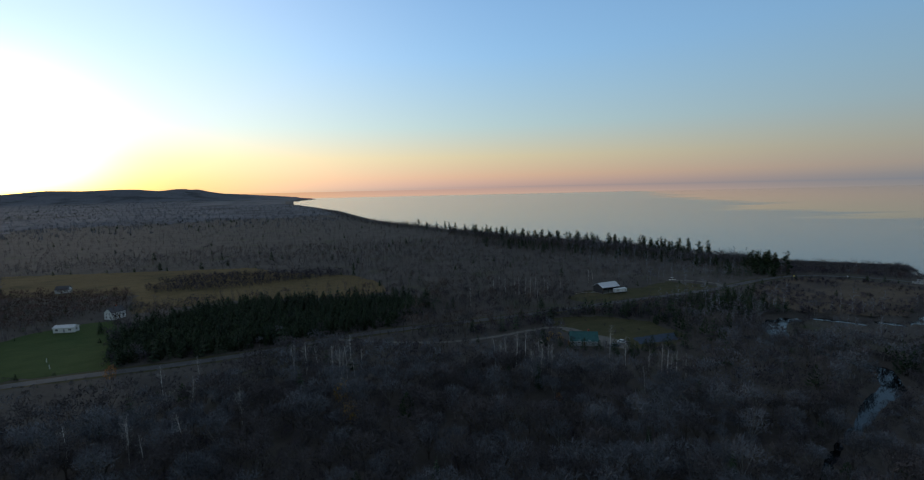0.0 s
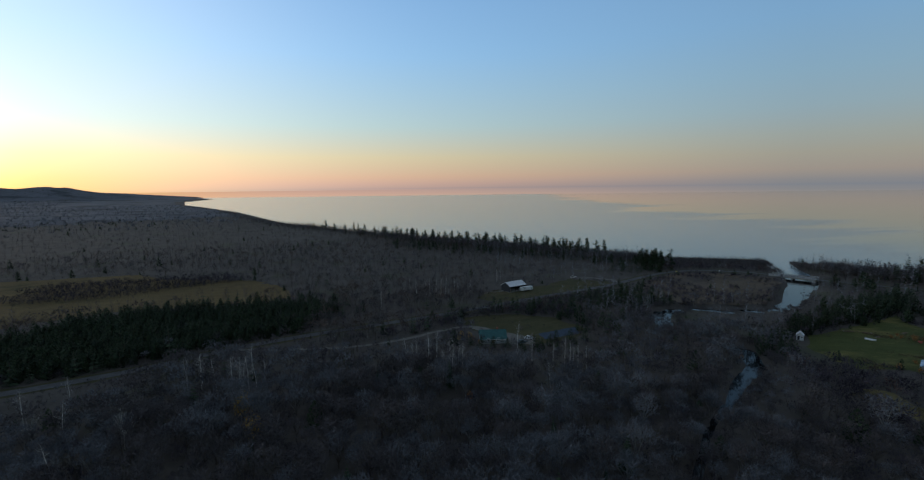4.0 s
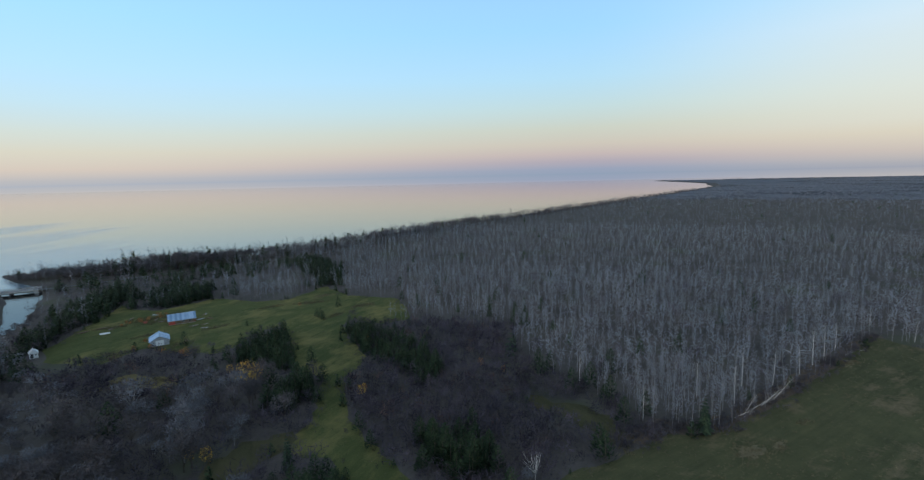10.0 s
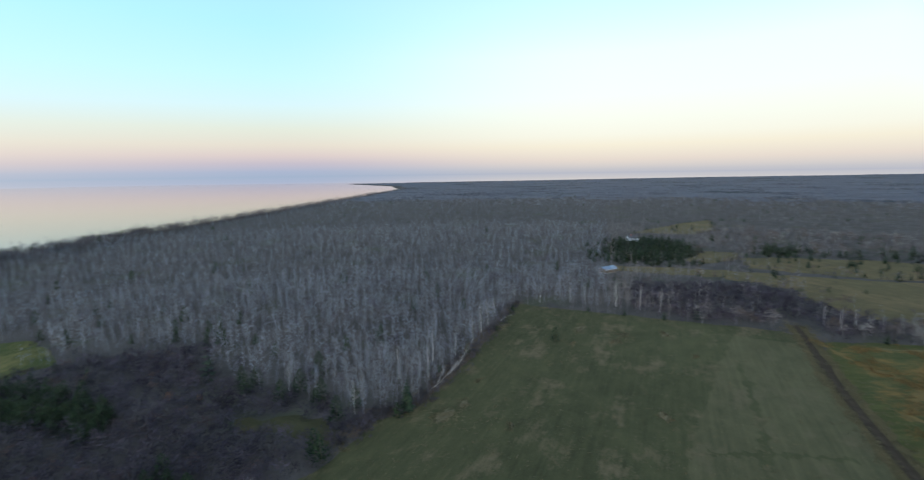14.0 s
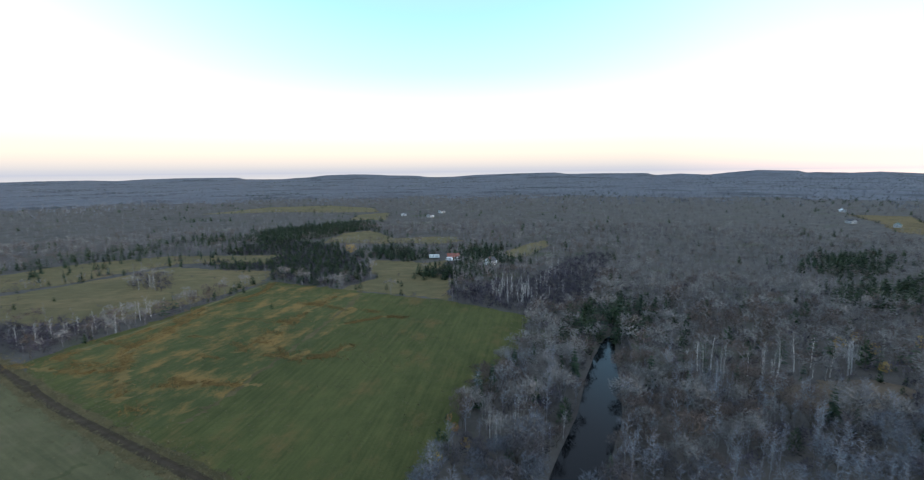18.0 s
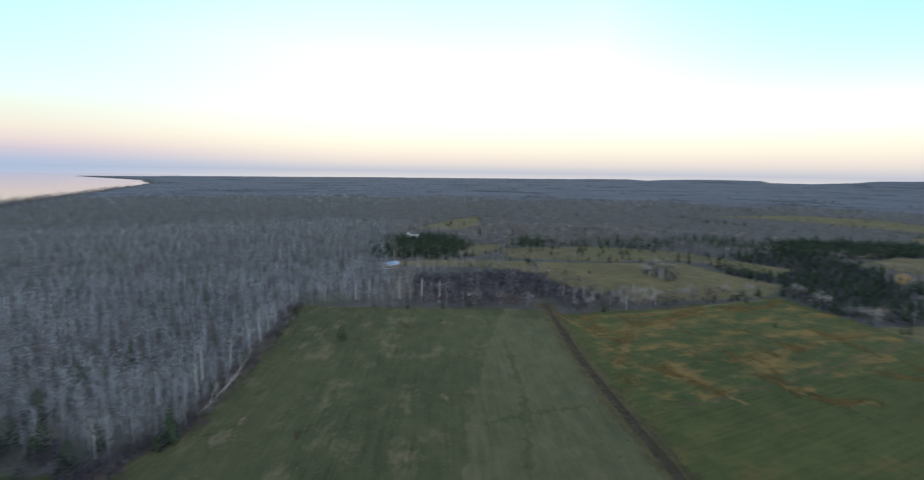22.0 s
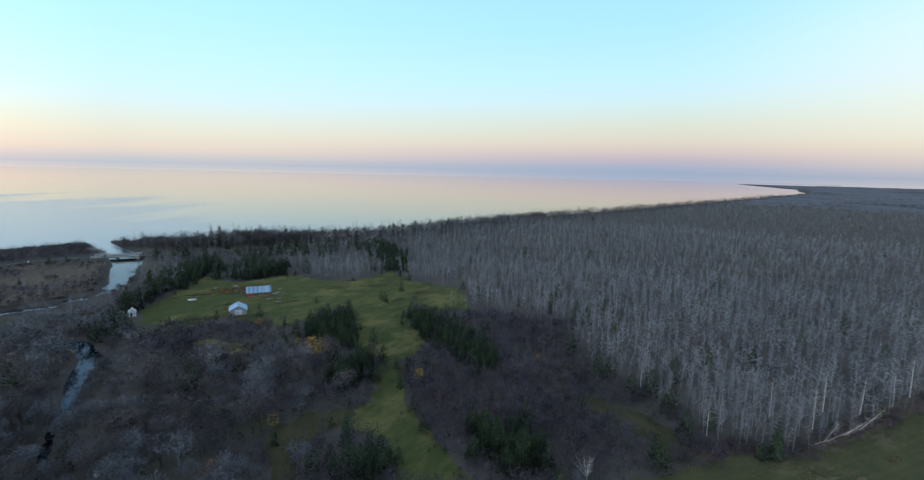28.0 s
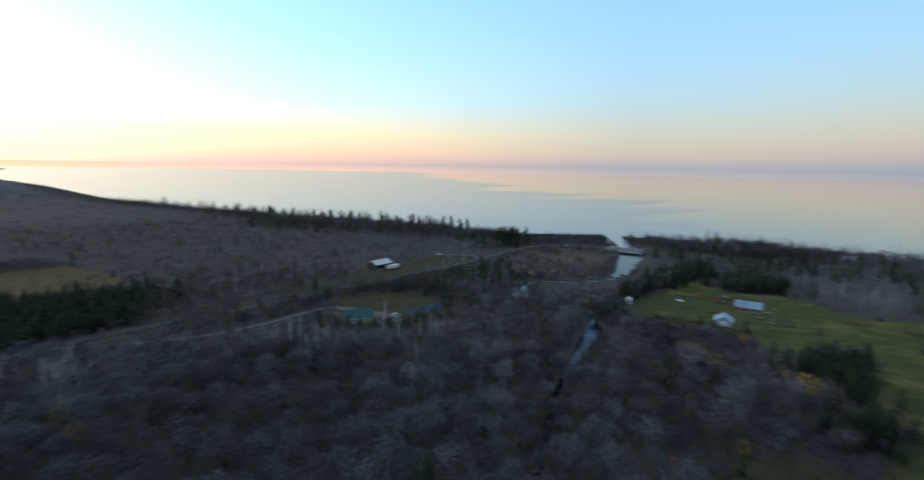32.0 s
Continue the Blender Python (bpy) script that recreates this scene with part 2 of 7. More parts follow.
def water_material(name, ripple, scale, deep, calm=None):
    m = bpy.data.materials.new(name)
    m.use_nodes = True
    nt = m.node_tree
    b = nt.nodes["Principled BSDF"]
    b.inputs["Base Color"].default_value = (*deep, 1)
    b.inputs["Roughness"].default_value = 0.06
    b.inputs["IOR"].default_value = 1.5 if calm else 1.333
    b.inputs["Specular IOR Level"].default_value = 0.5 if calm else 0.22
    tc = nt.nodes.new("ShaderNodeTexCoord")
    mp = nt.nodes.new("ShaderNodeMapping")
    mp.inputs["Scale"].default_value = (1, 1, 1)
    nt.links.new(tc.outputs["Object"], mp.inputs[0])
    n = nt.nodes.new("ShaderNodeTexNoise")
    n.inputs["Scale"].default_value, n.inputs["Detail"].default_value = scale, 3.0
    nt.links.new(mp.outputs[0], n.inputs["Vector"])
    bn = nt.nodes.new("ShaderNodeBump")
    bn.inputs["Strength"].default_value, bn.inputs["Distance"].default_value = ripple, 1.0
    nt.links.new(n.outputs[0], bn.inputs["Height"])
    nt.links.new(bn.outputs[0], b.inputs["Normal"])
    if calm:
        # wind-ruffled water against glassy water, in long slicks along the shore
        mp2 = nt.nodes.new("ShaderNodeMapping")
        mp2.inputs["Rotation"].default_value = (0, 0, radians(38))
        mp2.inputs["Scale"].default_value = (0.0011, 0.006, 1)
        nt.links.new(tc.outputs["Object"], mp2.inputs[0])
        slick = nt.nodes.new("ShaderNodeTexNoise")
        slick.inputs["Scale"].default_value, slick.inputs["Detail"].default_value, slick.inputs["Roughness"].default_value = 1.0, 8.0, 0.62
        nt.links.new(mp2.outputs[0], slick.inputs["Vector"])
        sx = nt.nodes.new("ShaderNodeSeparateXYZ")
        nt.links.new(tc.outputs["Object"], sx.inputs[0])
        # the ruffled zone lies west of a line that leaves the shore by the river's mouth
        line = nt.nodes.new("ShaderNodeMath")
        line.operation = "MULTIPLY_ADD"
        nt.links.new(sx.outputs[1], line.inputs[0])
        line.inputs[1].default_value, line.inputs[2].default_value = 0.28, 470.0
        over = nt.nodes.new("ShaderNodeMath")
        over.operation = "SUBTRACT"
        nt.links.new(line.outputs[0], over.inputs[0])
        nt.links.new(sx.outputs[0], over.inputs[1])
        soft = nt.nodes.new("ShaderNodeMath")
        soft.operation = "MULTIPLY_ADD"
        nt.links.new(slick.outputs[0], soft.inputs[0])
        soft.inputs[1].default_value = 1250.0
        nt.links.new(over.outputs[0], soft.inputs[2])
        zone = nt.nodes.new("ShaderNodeMapRange")
        zone.inputs[1].default_value, zone.inputs[2].default_value = 545.0, 700.0
        zone.inputs[3].default_value, zone.inputs[4].default_value = calm, ripple
        nt.links.new(soft.outputs[0], zone.inputs[0])
        nt.links.new(zone.outputs[0], bn.inputs["Strength"])
        rz = nt.nodes.new("ShaderNodeMapRange")
        rz.inputs[1].default_value, rz.inputs[2].default_value = 545.0, 700.0
        rz.inputs[3].default_value, rz.inputs[4].default_value = 0.05, 0.16
        nt.links.new(soft.outputs[0], rz.inputs[0])
        nt.links.new(rz.outputs[0], b.inputs["Roughness"])
        # ruffled water: paler blue-grey of reflected sky, painted into the base colour
        sky_tint = nt.nodes.new("ShaderNodeMapRange")
        sky_tint.inputs[1].default_value, sky_tint.inputs[2].default_value = 545.0, 760.0
        nt.links.new(soft.outputs[0], sky_tint.inputs[0])
        tint = nt.nodes.new("ShaderNodeMix")
        tint.data_type = "RGBA"
        tint.inputs[6].default_value, tint.inputs[7].default_value = (*deep, 1), (0.09, 0.125, 0.155, 1)
        nt.links.new(sky_tint.outputs[0], tint.inputs[0])
        nt.links.new(tint.outputs[2], b.inputs["Base Color"])
    return m


M = {
    "floor": material("leaf_litter", (0.046, 0.042, 0.038), (0.112, 0.100, 0.088), 0.05, 0.95, 14, 0.5, third=(0.068, 0.074, 0.044), third_scale=0.02, third_at=0.62, spec=0.1),
    # distance haze is painted in: far crowns get a blue-grey base colour
    "haze_canopy": material("haze_tinted_canopy", (0.074, 0.078, 0.090), (0.150, 0.153, 0.172), 0.006, 0.95, 7, 0.6, third=(0.034, 0.041, 0.044), third_scale=0.004, third_at=0.57, third_soft=0.05, spec=0.1),
    "grass": turf("pasture_grass", (0.046, 0.060, 0.021), (0.101, 0.111, 0.038), (0.21, 0.175, 0.066), radians(-20), 0.585, 0.10, 0.22, 0.05, (0.130, 0.121, 0.045)),
    "strip": turf("pale_mown_strip", (0.068, 0.067, 0.034), (0.126, 0.117, 0.060), (0.17, 0.142, 0.083), radians(-57), 0.62, 0.08, 0.40),
    "field": turf("green_field", (0.046, 0.053, 0.019), (0.104, 0.106, 0.036), (0.17, 0.118, 0.046), radians(-124), 0.635, 0.09, 0.40),
    "meadow": turf("mown_meadow", (0.046, 0.049, 0.024), (0.102, 0.100, 0.047), (0.19, 0.15, 0.086), radians(-57), 0.615, 0.07, 0.26, 0.07, (0.12, 0.096, 0.056)),
    "lawn": turf("lawn_grass", (0.032, 0.058, 0.018), (0.070, 0.100, 0.032), (0.12, 0.11, 0.045), radians(30), 0.70, 0.06, 0.2),
    "hay": turf("dry_hay", (0.085, 0.064, 0.030), (0.175, 0.128, 0.058), (0.068, 0.064, 0.030), radians(10), 0.63, 0.08, 0.35, 0.03),
    "tan": material("tan_rough_grass", (0.085, 0.072, 0.026), (0.18, 0.142, 0.056), 0.06, 0.95, 16, 0.6, third=(0.07, 0.09, 0.035), third_scale=0.05, third_at=0.58),
    "marsh": material("marsh_sedge", (0.060, 0.045, 0.032), (0.165, 0.118, 0.072), 0.03, 0.95, 18, 0.6, third=(0.04, 0.032, 0.03), third_scale=0.03, third_at=0.52),
    "gravel": material("gravel", (0.11, 0.104, 0.094), (0.21, 0.196, 0.175), 0.3, 0.95, 12, 0.3, spec=0.1),
    "asphalt": material("worn_asphalt", (0.05, 0.05, 0.052), (0.10, 0.10, 0.102), 0.3, 0.85, 12, 0.2),
    "dirt": material("field_track_dirt", (0.030, 0.023, 0.015), (0.075, 0.058, 0.036), 0.3, 1.0, 10, 0.5, spec=0.08),
    "paint_line": material("road_paint", (0.55, 0.42, 0.08), (0.7, 0.55, 0.12), 0.5, 0.7, 10, 0.0),
    "dry_zone": turf("field_with_dry_grass", (0.046, 0.055, 0.021), (0.100, 0.103, 0.038), (0.255, 0.150, 0.050), radians(-124), 0.56, 0.07, 0.22, 0.06, (0.155, 0.104, 0.038)),
    "dull_tan": material("dull_tan_grass", (0.105, 0.092, 0.055), (0.22, 0.185, 0.11), 0.35, 0.95, 6, 0.5, spec=0.1),
    "pale_twig": material("pale_birch_twigs", (0.17, 0.165, 0.16), (0.40, 0.39, 0.375), 0.1, 0.95, 9, 0.0, island=0.3),
    "olive": turf("olive_pasture", (0.088, 0.076, 0.038), (0.158, 0.130, 0.064), (0.22, 0.162, 0.082), radians(-20), 0.575, 0.10, 0.25, 0.03),
    "warm_twig": material("warm_grey_twigs", (0.124, 0.114, 0.108), (0.255, 0.237, 0.227), 0.10, 0.95, 9, 0.0, island=0.08, spread=0.17, share=0.10, spec=0.1),
    "warm_brown": material("warm_brown_twigs", (0.066, 0.052, 0.046), (0.15, 0.118, 0.104), 0.10, 0.95, 9, 0.0, island=0.08, spread=0.17, share=0.10, spec=0.1),
    "dull_grass": turf("dull_olive_grass", (0.040, 0.042, 0.021), (0.094, 0.086, 0.043), (0.13, 0.104, 0.058), radians(25), 0.62, 0.08, 0.2),
    # the blue-grey of these tufts is haze put into their colour
    "distant_haze_twig": material("hazy_distant_twigs", (0.106, 0.110, 0.127), (0.192, 0.196, 0.220), 0.004, 0.95, 9, 0.0, island=0.12, share=0.15, spec=0.1),
    "mud": material("river_bank_mud", (0.034, 0.026, 0.019), (0.085, 0.064, 0.044), 0.3, 1.0, 10, 0.5, spec=0.08),
    "pale_bark": material("pale_aspen_bark", (0.125, 0.123, 0.122), (0.23, 0.224, 0.22), 0.3, 0.9, 6, 0.2, island=0.35, spec=0.15),
    "birch_bark": material("white_birch_bark", (0.42, 0.40, 0.37), (0.74, 0.71, 0.66), 0.6, 0.8, 6, 0.2, obrand=0.3),
    "grey_bark": material("grey_bark", (0.10, 0.094, 0.088), (0.21, 0.198, 0.186), 0.8, 0.95, 6, 0.3, island=0.4),
    "dark_bark": material("dark_bark", (0.05, 0.04, 0.032), (0.11, 0.09, 0.07), 0.8, 0.95, 6, 0.3),
    "aspen_twig": material("aspen_twigs", (0.140, 0.152, 0.178), (0.268, 0.281, 0.313), 0.05, 0.95, 9, 0.0, island=0.08, share=0.12, spec=0.1),
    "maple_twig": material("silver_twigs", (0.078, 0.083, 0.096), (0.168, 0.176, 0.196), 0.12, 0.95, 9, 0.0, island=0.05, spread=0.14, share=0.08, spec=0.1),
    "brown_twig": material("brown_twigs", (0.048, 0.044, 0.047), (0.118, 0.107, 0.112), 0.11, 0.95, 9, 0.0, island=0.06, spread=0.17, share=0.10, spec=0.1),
    # twigs for the farthest stands, with a hazy blue cast painted in
    "far_haze_twig": material("haze_tinted_bare_twigs", (0.132, 0.142, 0.167), (0.251, 0.262, 0.295), 0.02, 0.95, 9, 0.0, island=0.10, share=0.12, spec=0.1),
    "brush_twig": material("purple_brush_twigs", (0.030, 0.026, 0.034), (0.102, 0.087, 0.106), 0.16, 0.95, 9, 0.0, island=0.05, spread=0.10, share=0.08, spec=0.1),
    "needle": material("spruce_needles", (0.012, 0.024, 0.014), (0.04, 0.062, 0.03), 0.05, 0.9, 12, 0.0, island=0.6),
    "pine": material("pine_needles", (0.014, 0.027, 0.014), (0.044, 0.066, 0.030), 0.05, 0.9, 12, 0.0, island=0.6, spec=0.15),
    "yellow_leaf": material("yellow_autumn_leaves", (0.34, 0.19, 0.03), (0.62, 0.40, 0.06), 0.3, 0.8, 6, 0.0, island=0.6),
    "rust_leaf": material("rust_autumn_leaves", (0.20, 0.085, 0.03), (0.38, 0.19, 0.06), 0.3, 0.8, 6, 0.0, island=0.6),
    "blade": material("dry_tussock_blades", (0.085, 0.078, 0.047), (0.19, 0.163, 0.096), 0.05, 0.9, 10, 0.0, island=0.4, spec=0.1),
    "metal_roof": material("blue_grey_metal_roof", (0.15, 0.25, 0.38), (0.30, 0.42, 0.56), 0.5, 0.45, 8, 0.05, metal=0.1, obrand=0.9),
    "white_roof": material("white_metal_roof", (0.52, 0.55, 0.58), (0.72, 0.74, 0.76), 0.4, 0.4, 8, 0.05, metal=0.2),
    "green_roof": material("teal_green_roof", (0.018, 0.072, 0.076), (0.045, 0.135, 0.132), 0.8, 0.7, 8, 0.3),
    "dark_roof": material("dark_shingle", (0.05, 0.05, 0.055), (0.11, 0.11, 0.12), 0.8, 0.85, 8, 0.3),
    "red_roof": material("rusty_red_roof", (0.22, 0.06, 0.04), (0.36, 0.12, 0.08), 0.6, 0.7, 8, 0.2),
    "white_wall": material("white_siding", (0.58, 0.58, 0.57), (0.78, 0.78, 0.76), 0.5, 0.7, 10, 0.1),
    "grey_wall": material("weathered_grey_boards", (0.24, 0.25, 0.26), (0.42, 0.43, 0.43), 0.6, 0.85, 8, 0.2),
    "red_wall": material("faded_red_boards", (0.30, 0.05, 0.035), (0.48, 0.10, 0.07), 0.6, 0.85, 8, 0.2),
    "brown_wall": material("brown_boards", (0.10, 0.07, 0.045), (0.2, 0.14, 0.09), 0.6, 0.85, 8, 0.2),
    "concrete": material("pale_concrete", (0.32, 0.31, 0.29), (0.5, 0.48, 0.45), 0.4, 0.9, 8, 0.15),
    "steel": material("galvanised_steel", (0.4, 0.41, 0.42), (0.58, 0.59, 0.6), 1.0, 0.45, 8, 0.0, metal=0.8),
    "glass": material("dark_window_glass", (0.02, 0.025, 0.03), (0.04, 0.045, 0.05), 1.0, 0.08, 5, 0.0, spec=0.6),
    "plum_twig": material("dark_plum_twigs", (0.027, 0.024, 0.031), (0.074, 0.066, 0.082), 0.12, 0.95, 9, 0.0, island=0.06, spread=0.12, share=0.1, spec=0.1),
    "ochre": turf("ochre_dry_grass", (0.085, 0.070, 0.028), (0.170, 0.125, 0.048), (0.24, 0.165, 0.062), radians(-40), 0.50, 0.14, 0.2, 0.12),
    "russet_twig": material("russet_twigs", (0.060, 0.040, 0.036), (0.150, 0.098, 0.086), 0.10, 0.95, 9, 0.0, island=0.06, spread=0.12, share=0.1, spec=0.1),
    "weeds": turf("brown_weeds", (0.052, 0.046, 0.022), (0.125, 0.100, 0.048), (0.17, 0.13, 0.065), radians(-57), 0.60, 0.08, 0.2, 0.12),
    "navy_wall": material("dark_navy_boards", (0.010, 0.016, 0.024), (0.026, 0.036, 0.048), 0.6, 0.7, 8, 0.2),
    "orange_blade": material("orange_dry_blades", (0.12, 0.085, 0.036), (0.245, 0.165, 0.066), 0.08, 0.95, 10, 0.0, island=0.4, spec=0.1),
    "tarp": material("slate_blue_tarp", (0.030, 0.045, 0.070), (0.062, 0.085, 0.12), 0.4, 0.9, 6, 0.3, spec=0.1),
    "black": material("dark_paint", (0.015, 0.015, 0.017), (0.035, 0.035, 0.04), 1.0, 0.4, 6, 0.0),
    "car_paint": material("blue_car_paint", (0.03, 0.06, 0.09), (0.05, 0.09, 0.13), 1.0, 0.3, 6, 0.0, spec=0.6),
    "white_paint": material("white_gloss_paint", (0.66, 0.66, 0.65), (0.8, 0.8, 0.78), 1.0, 0.35, 6, 0.0, spec=0.5),
    "rubber": material("tyre_rubber", (0.015, 0.015, 0.015), (0.03, 0.03, 0.03), 2.0, 0.9, 6, 0.0),
    "lake": water_material("lake_water", 0.10, 0.5, (0.012, 0.018, 0.022), calm=0.005),
    "river": water_material("river_water", 0.012, 0.35, (0.004, 0.005, 0.006)),
}


# ---- plan of the land, in metres; the camera hangs over the origin, north is +y ----
SHORE = [(-1740, 5200), (-1500, 4560), (-1330, 4380), (-1180, 3300), (-968, 2713), (-640, 2080), (-430, 1640), (-200, 1075), (-78, 895), (25, 728), (98, 620),
         (156, 552), (202, 500), (236, 452), (272, 424), (318, 398), (350, 380), (366, 368), (378, 335), (392, 300), (414, 258), (448, 196), (530, 132),
         (682, 42), (855, -95), (1035, -235), (1305, -440), (1760, -785), (2300, -1165), (2900, -1420), (3500, -1500), (4150, -1590), (4500, -1760), (5200, -2680)]
LAKE = SHORE + [(6200, -2680), (6200, 6200), (-1740, 6200)]
RIVER = [(372, 392, 11), (352, 362, 10), (335, 332, 9.5), (318, 306, 9.5), (295, 283, 8), (268, 262, 6.5), (245, 243, 4.5), (222, 231, 3.2), (197, 236, 3.0), (176, 245, 3.2),
         (160, 242, 4.5), (150, 229, 5.5), (145, 211, 1.4), (150, 192, 1.4), (157, 176, 3.6), (147, 159, 3.0), (130, 148, 2.4), (117, 136, 1.4), (96, 120, 0.9),
         (66, 88, 0.9), (22, 40, 3), (-20, -22, 5), (-54, -70, 5.6), (-72, -86, 5.8), (-93, -103, 6), (-110, -121, 5.6), (-126, -138, 3.6), (-141, -152, 2), (-178, -166, 1), (-240, -170, 1)]
ROAD = [(-420, 70), (-300, 120), (-173, 173), (-142, 185), (-119, 193), (-88, 207), (-60, 225), (-26, 239), (4, 249), (36, 260), (93, 284), (149, 306), (174, 318), (216, 342),
        (248, 352), (276, 346), (296, 333), (306, 318), (318, 298), (330, 280), (356, 250), (420, 180), (500, 110)]
DRIVE = [(-62, 222), (-30, 216), (-8, 215), (14, 221), (36, 232), (50, 233), (60, 220), (68, 209)]
LANE = [(174, 320), (176, 330), (166, 341), (154, 344)]
HAY = [(-412, 424), (-195, 446), (-162, 416), (-90, 394), (-65, 361), (-50, 327), (-73, 312), (-143, 312), (-171, 298), (-196, 279), (-231, 333), (-327, 333)]
BRUSH_ISLE = [(-241, 354), (-236, 407), (-119, 425), (-92, 400), (-167, 350), (-222, 340)]
LAWN_W = [(-330, 150), (-226, 215), (-224, 240), (-206, 262), (-192, 264), (-177, 236), (-145, 190), (-180, 176), (-300, 126)]
PLANTATION = [(-149, 196), (-170, 226), (-165, 250), (-153, 282), (-124, 298), (-32, 300), (-18, 284), (-40, 240), (-60, 230), (-90, 214), (-120, 200)]
GROVE_W = [(-318, 325), (-309, 342), (-238, 345), (-204, 293), (-218, 274), (-226, 240), (-300, 240)]
LOT_BARN = [(64, 296), (80, 315), (120, 323), (145, 342), (171, 325), (140, 300), (98, 286), (72, 285)]
LOT_GREEN = [(44, 252), (75, 252), (95, 241), (102, 222), (92, 204), (66, 200), (56, 214), (47, 228)]
MARSH = [(200, 322), (247, 345), (272, 338), (298, 310), (285, 290), (256, 268), (227, 240), (180, 253), (172, 284)]
FARM = [(183, 172), (202, 185), (246, 196), (272, 204), (262, 190), (258, 176), (268, 166), (284, 157), (275, 126), (280, 108), (300, 100), (312, 95), (298, 84), (285, 75), (277, 45), (255, 35), (233, 31), (227, 44),
        (235, 61), (228, 62), (203, 53), (184, 42), (172, 42), (163, 46), (144, 40), (130, 34), (115, 24), (100, 11), (92, 24), (102, 32), (114, 37), (114, 44), (120, 50), (133, 47), (149, 50), (165, 54),
        (169, 65), (208, 82), (226, 93), (221, 98), (197, 102), (189, 108), (194, 127), (197, 141), (180, 146), (179, 157)]
TAN_FARM = [(163, 131), (170, 126), (166, 108), (163, 98), (157, 108), (157, 121)]
GLADE_F = [(127, 51), (122, 63), (114, 68), (102, 64), (87, 54), (89, 50), (102, 56), (113, 53), (118, 49)]
FIELD_E = [(196, -166), (140, -199), (92, -229), (80, -222), (52, -176), (27, -138), (5, -108), (-10, -84), (0, -30), (40, 0), (84, -4), (106, -22), (116, -42), (123, -52), (122, -62), (133, -82), (153, -111)]
FIELD_F = [(76, -226), (66, -240), (35, -268), (-20, -333), (-44, -303), (-73, -270), (-105, -234), (-127, -190), (-91, -151), (-60, -125), (-34, -94), (-18, -75), (2, -110), (26, -145), (52, -180)]
PASTURE_G = [(-57, -286), (-63, -298), (-83, -309), (-86, -335), (-97, -379), (-111, -370), (-134, -345), (-150, -350), (-142, -327), (-127, -281), (-103, -236), (-78, -268)]
PASTURE_L = [(150, -352), (97, -385), (60, -410), (43, -420), (10, -392), (-28, -366), (-12, -330), (20, -300), (45, -277), (85, -282), (113, -300), (120, -316)]
PASTURE_M = [(170, -362), (195, -400), (170, -430), (120, -470), (50, -480), (-36, -440), (-20, -400), (40, -436), (74, -412), (100, -388)]
# low growth that leaves the water and the yard in sight
FARM_SIDE = [(156, -18), (226, 24), (228, 44), (236, 62), (250, 70), (240, 112), (205, 150), (175, 170), (160, 60)]
LOW = [[(-8, 210), (30, 222), (34, 200), (4, 190)], [(157, 176), (128, 150), (114, 138), (98, 116), (116, 110), (142, 140), (160, 158)], [(38, 210), (30, 178), (78, 166), (112, 205), (100, 214)], [(64, 290), (70, 262), (130, 280), (160, 300)]]
ROADSIDE = [(0, 223), (36, 253), (94, 278), (144, 296), (160, 300), (140, 262), (108, 240), (94, 246), (52, 240), (38, 234)]
SPIT = [(240, 354), (262, 425), (350, 378), (366, 366), (334, 318), (300, 324), (278, 350)]
FAR_A = [(52, -959), (-70, -1085), (-192, -1065), (-254, -942), (-236, -840), (-159, -877), (-62, -945)]
FAR_E = [(-192, -807), (-250, -822), (-205, -696), (-156, -724)]
FAR_B = [(-81, -500), (-117, -569), (-151, -577), (-153, -538), (-153, -496), (-192, -486), (-217, -474), (-210, -441), (-177, -434), (-155, -454), (-119, -470)]
FAR_C = [(-212, -360), (-246, -386), (-290, -406), (-266, -370), (-222, -336), (-199, -331)]
FAR_D = [(-840, -411), (-880, -347), (-772, -289), (-640, -225), (-655, -270), (-749, -330)]
FAR_H = [(354, -475), (377, -610), (377, -680), (305, -567), (300, -512)]
FAR_I = [(216, -353), (228, -413), (211, -425), (190, -394), (198, -357)]
STRIP_H = [(236, -296), (198, -326), (152, -355), (104, -322), (138, -315), (164, -317), (222, -281)]
GREEN_BIT = [(148, -18), (140, -34), (124, -42), (118, -36), (132, -28), (140, -16)]
GLADE_S = [(-143, -89), (-165, -88), (-188, -80), (-191, -68), (-170, -66), (-150, -72)]
BRUSH = [[(157, 44), (174, 42), (176, -12), (140, -28), (116, -24), (118, 13), (112, 21), (133, 35)],
         [(-111, -252), (-171, -258), (-252, -312), (-287, -309), (-175, -204), (-138, -186), (-120, -207), (-104, -228)],
         [(186, -252), (142, -313), (113, -298), (86, -280), (45, -275), (73, -242), (94, -236), (133, -211), (152, -205)],
         [(150, 90), (186, 120), (184, 150), (165, 165), (150, 140), (140, 110)], BRUSH_ISLE,
         [(205, 45), (232, 24), (215, -20), (180, -14), (178, 40)], SPIT, ROADSIDE]
FARM_CLUMP = [(-109, -307), (-123, -280), (-147, -298), (-131, -318)]
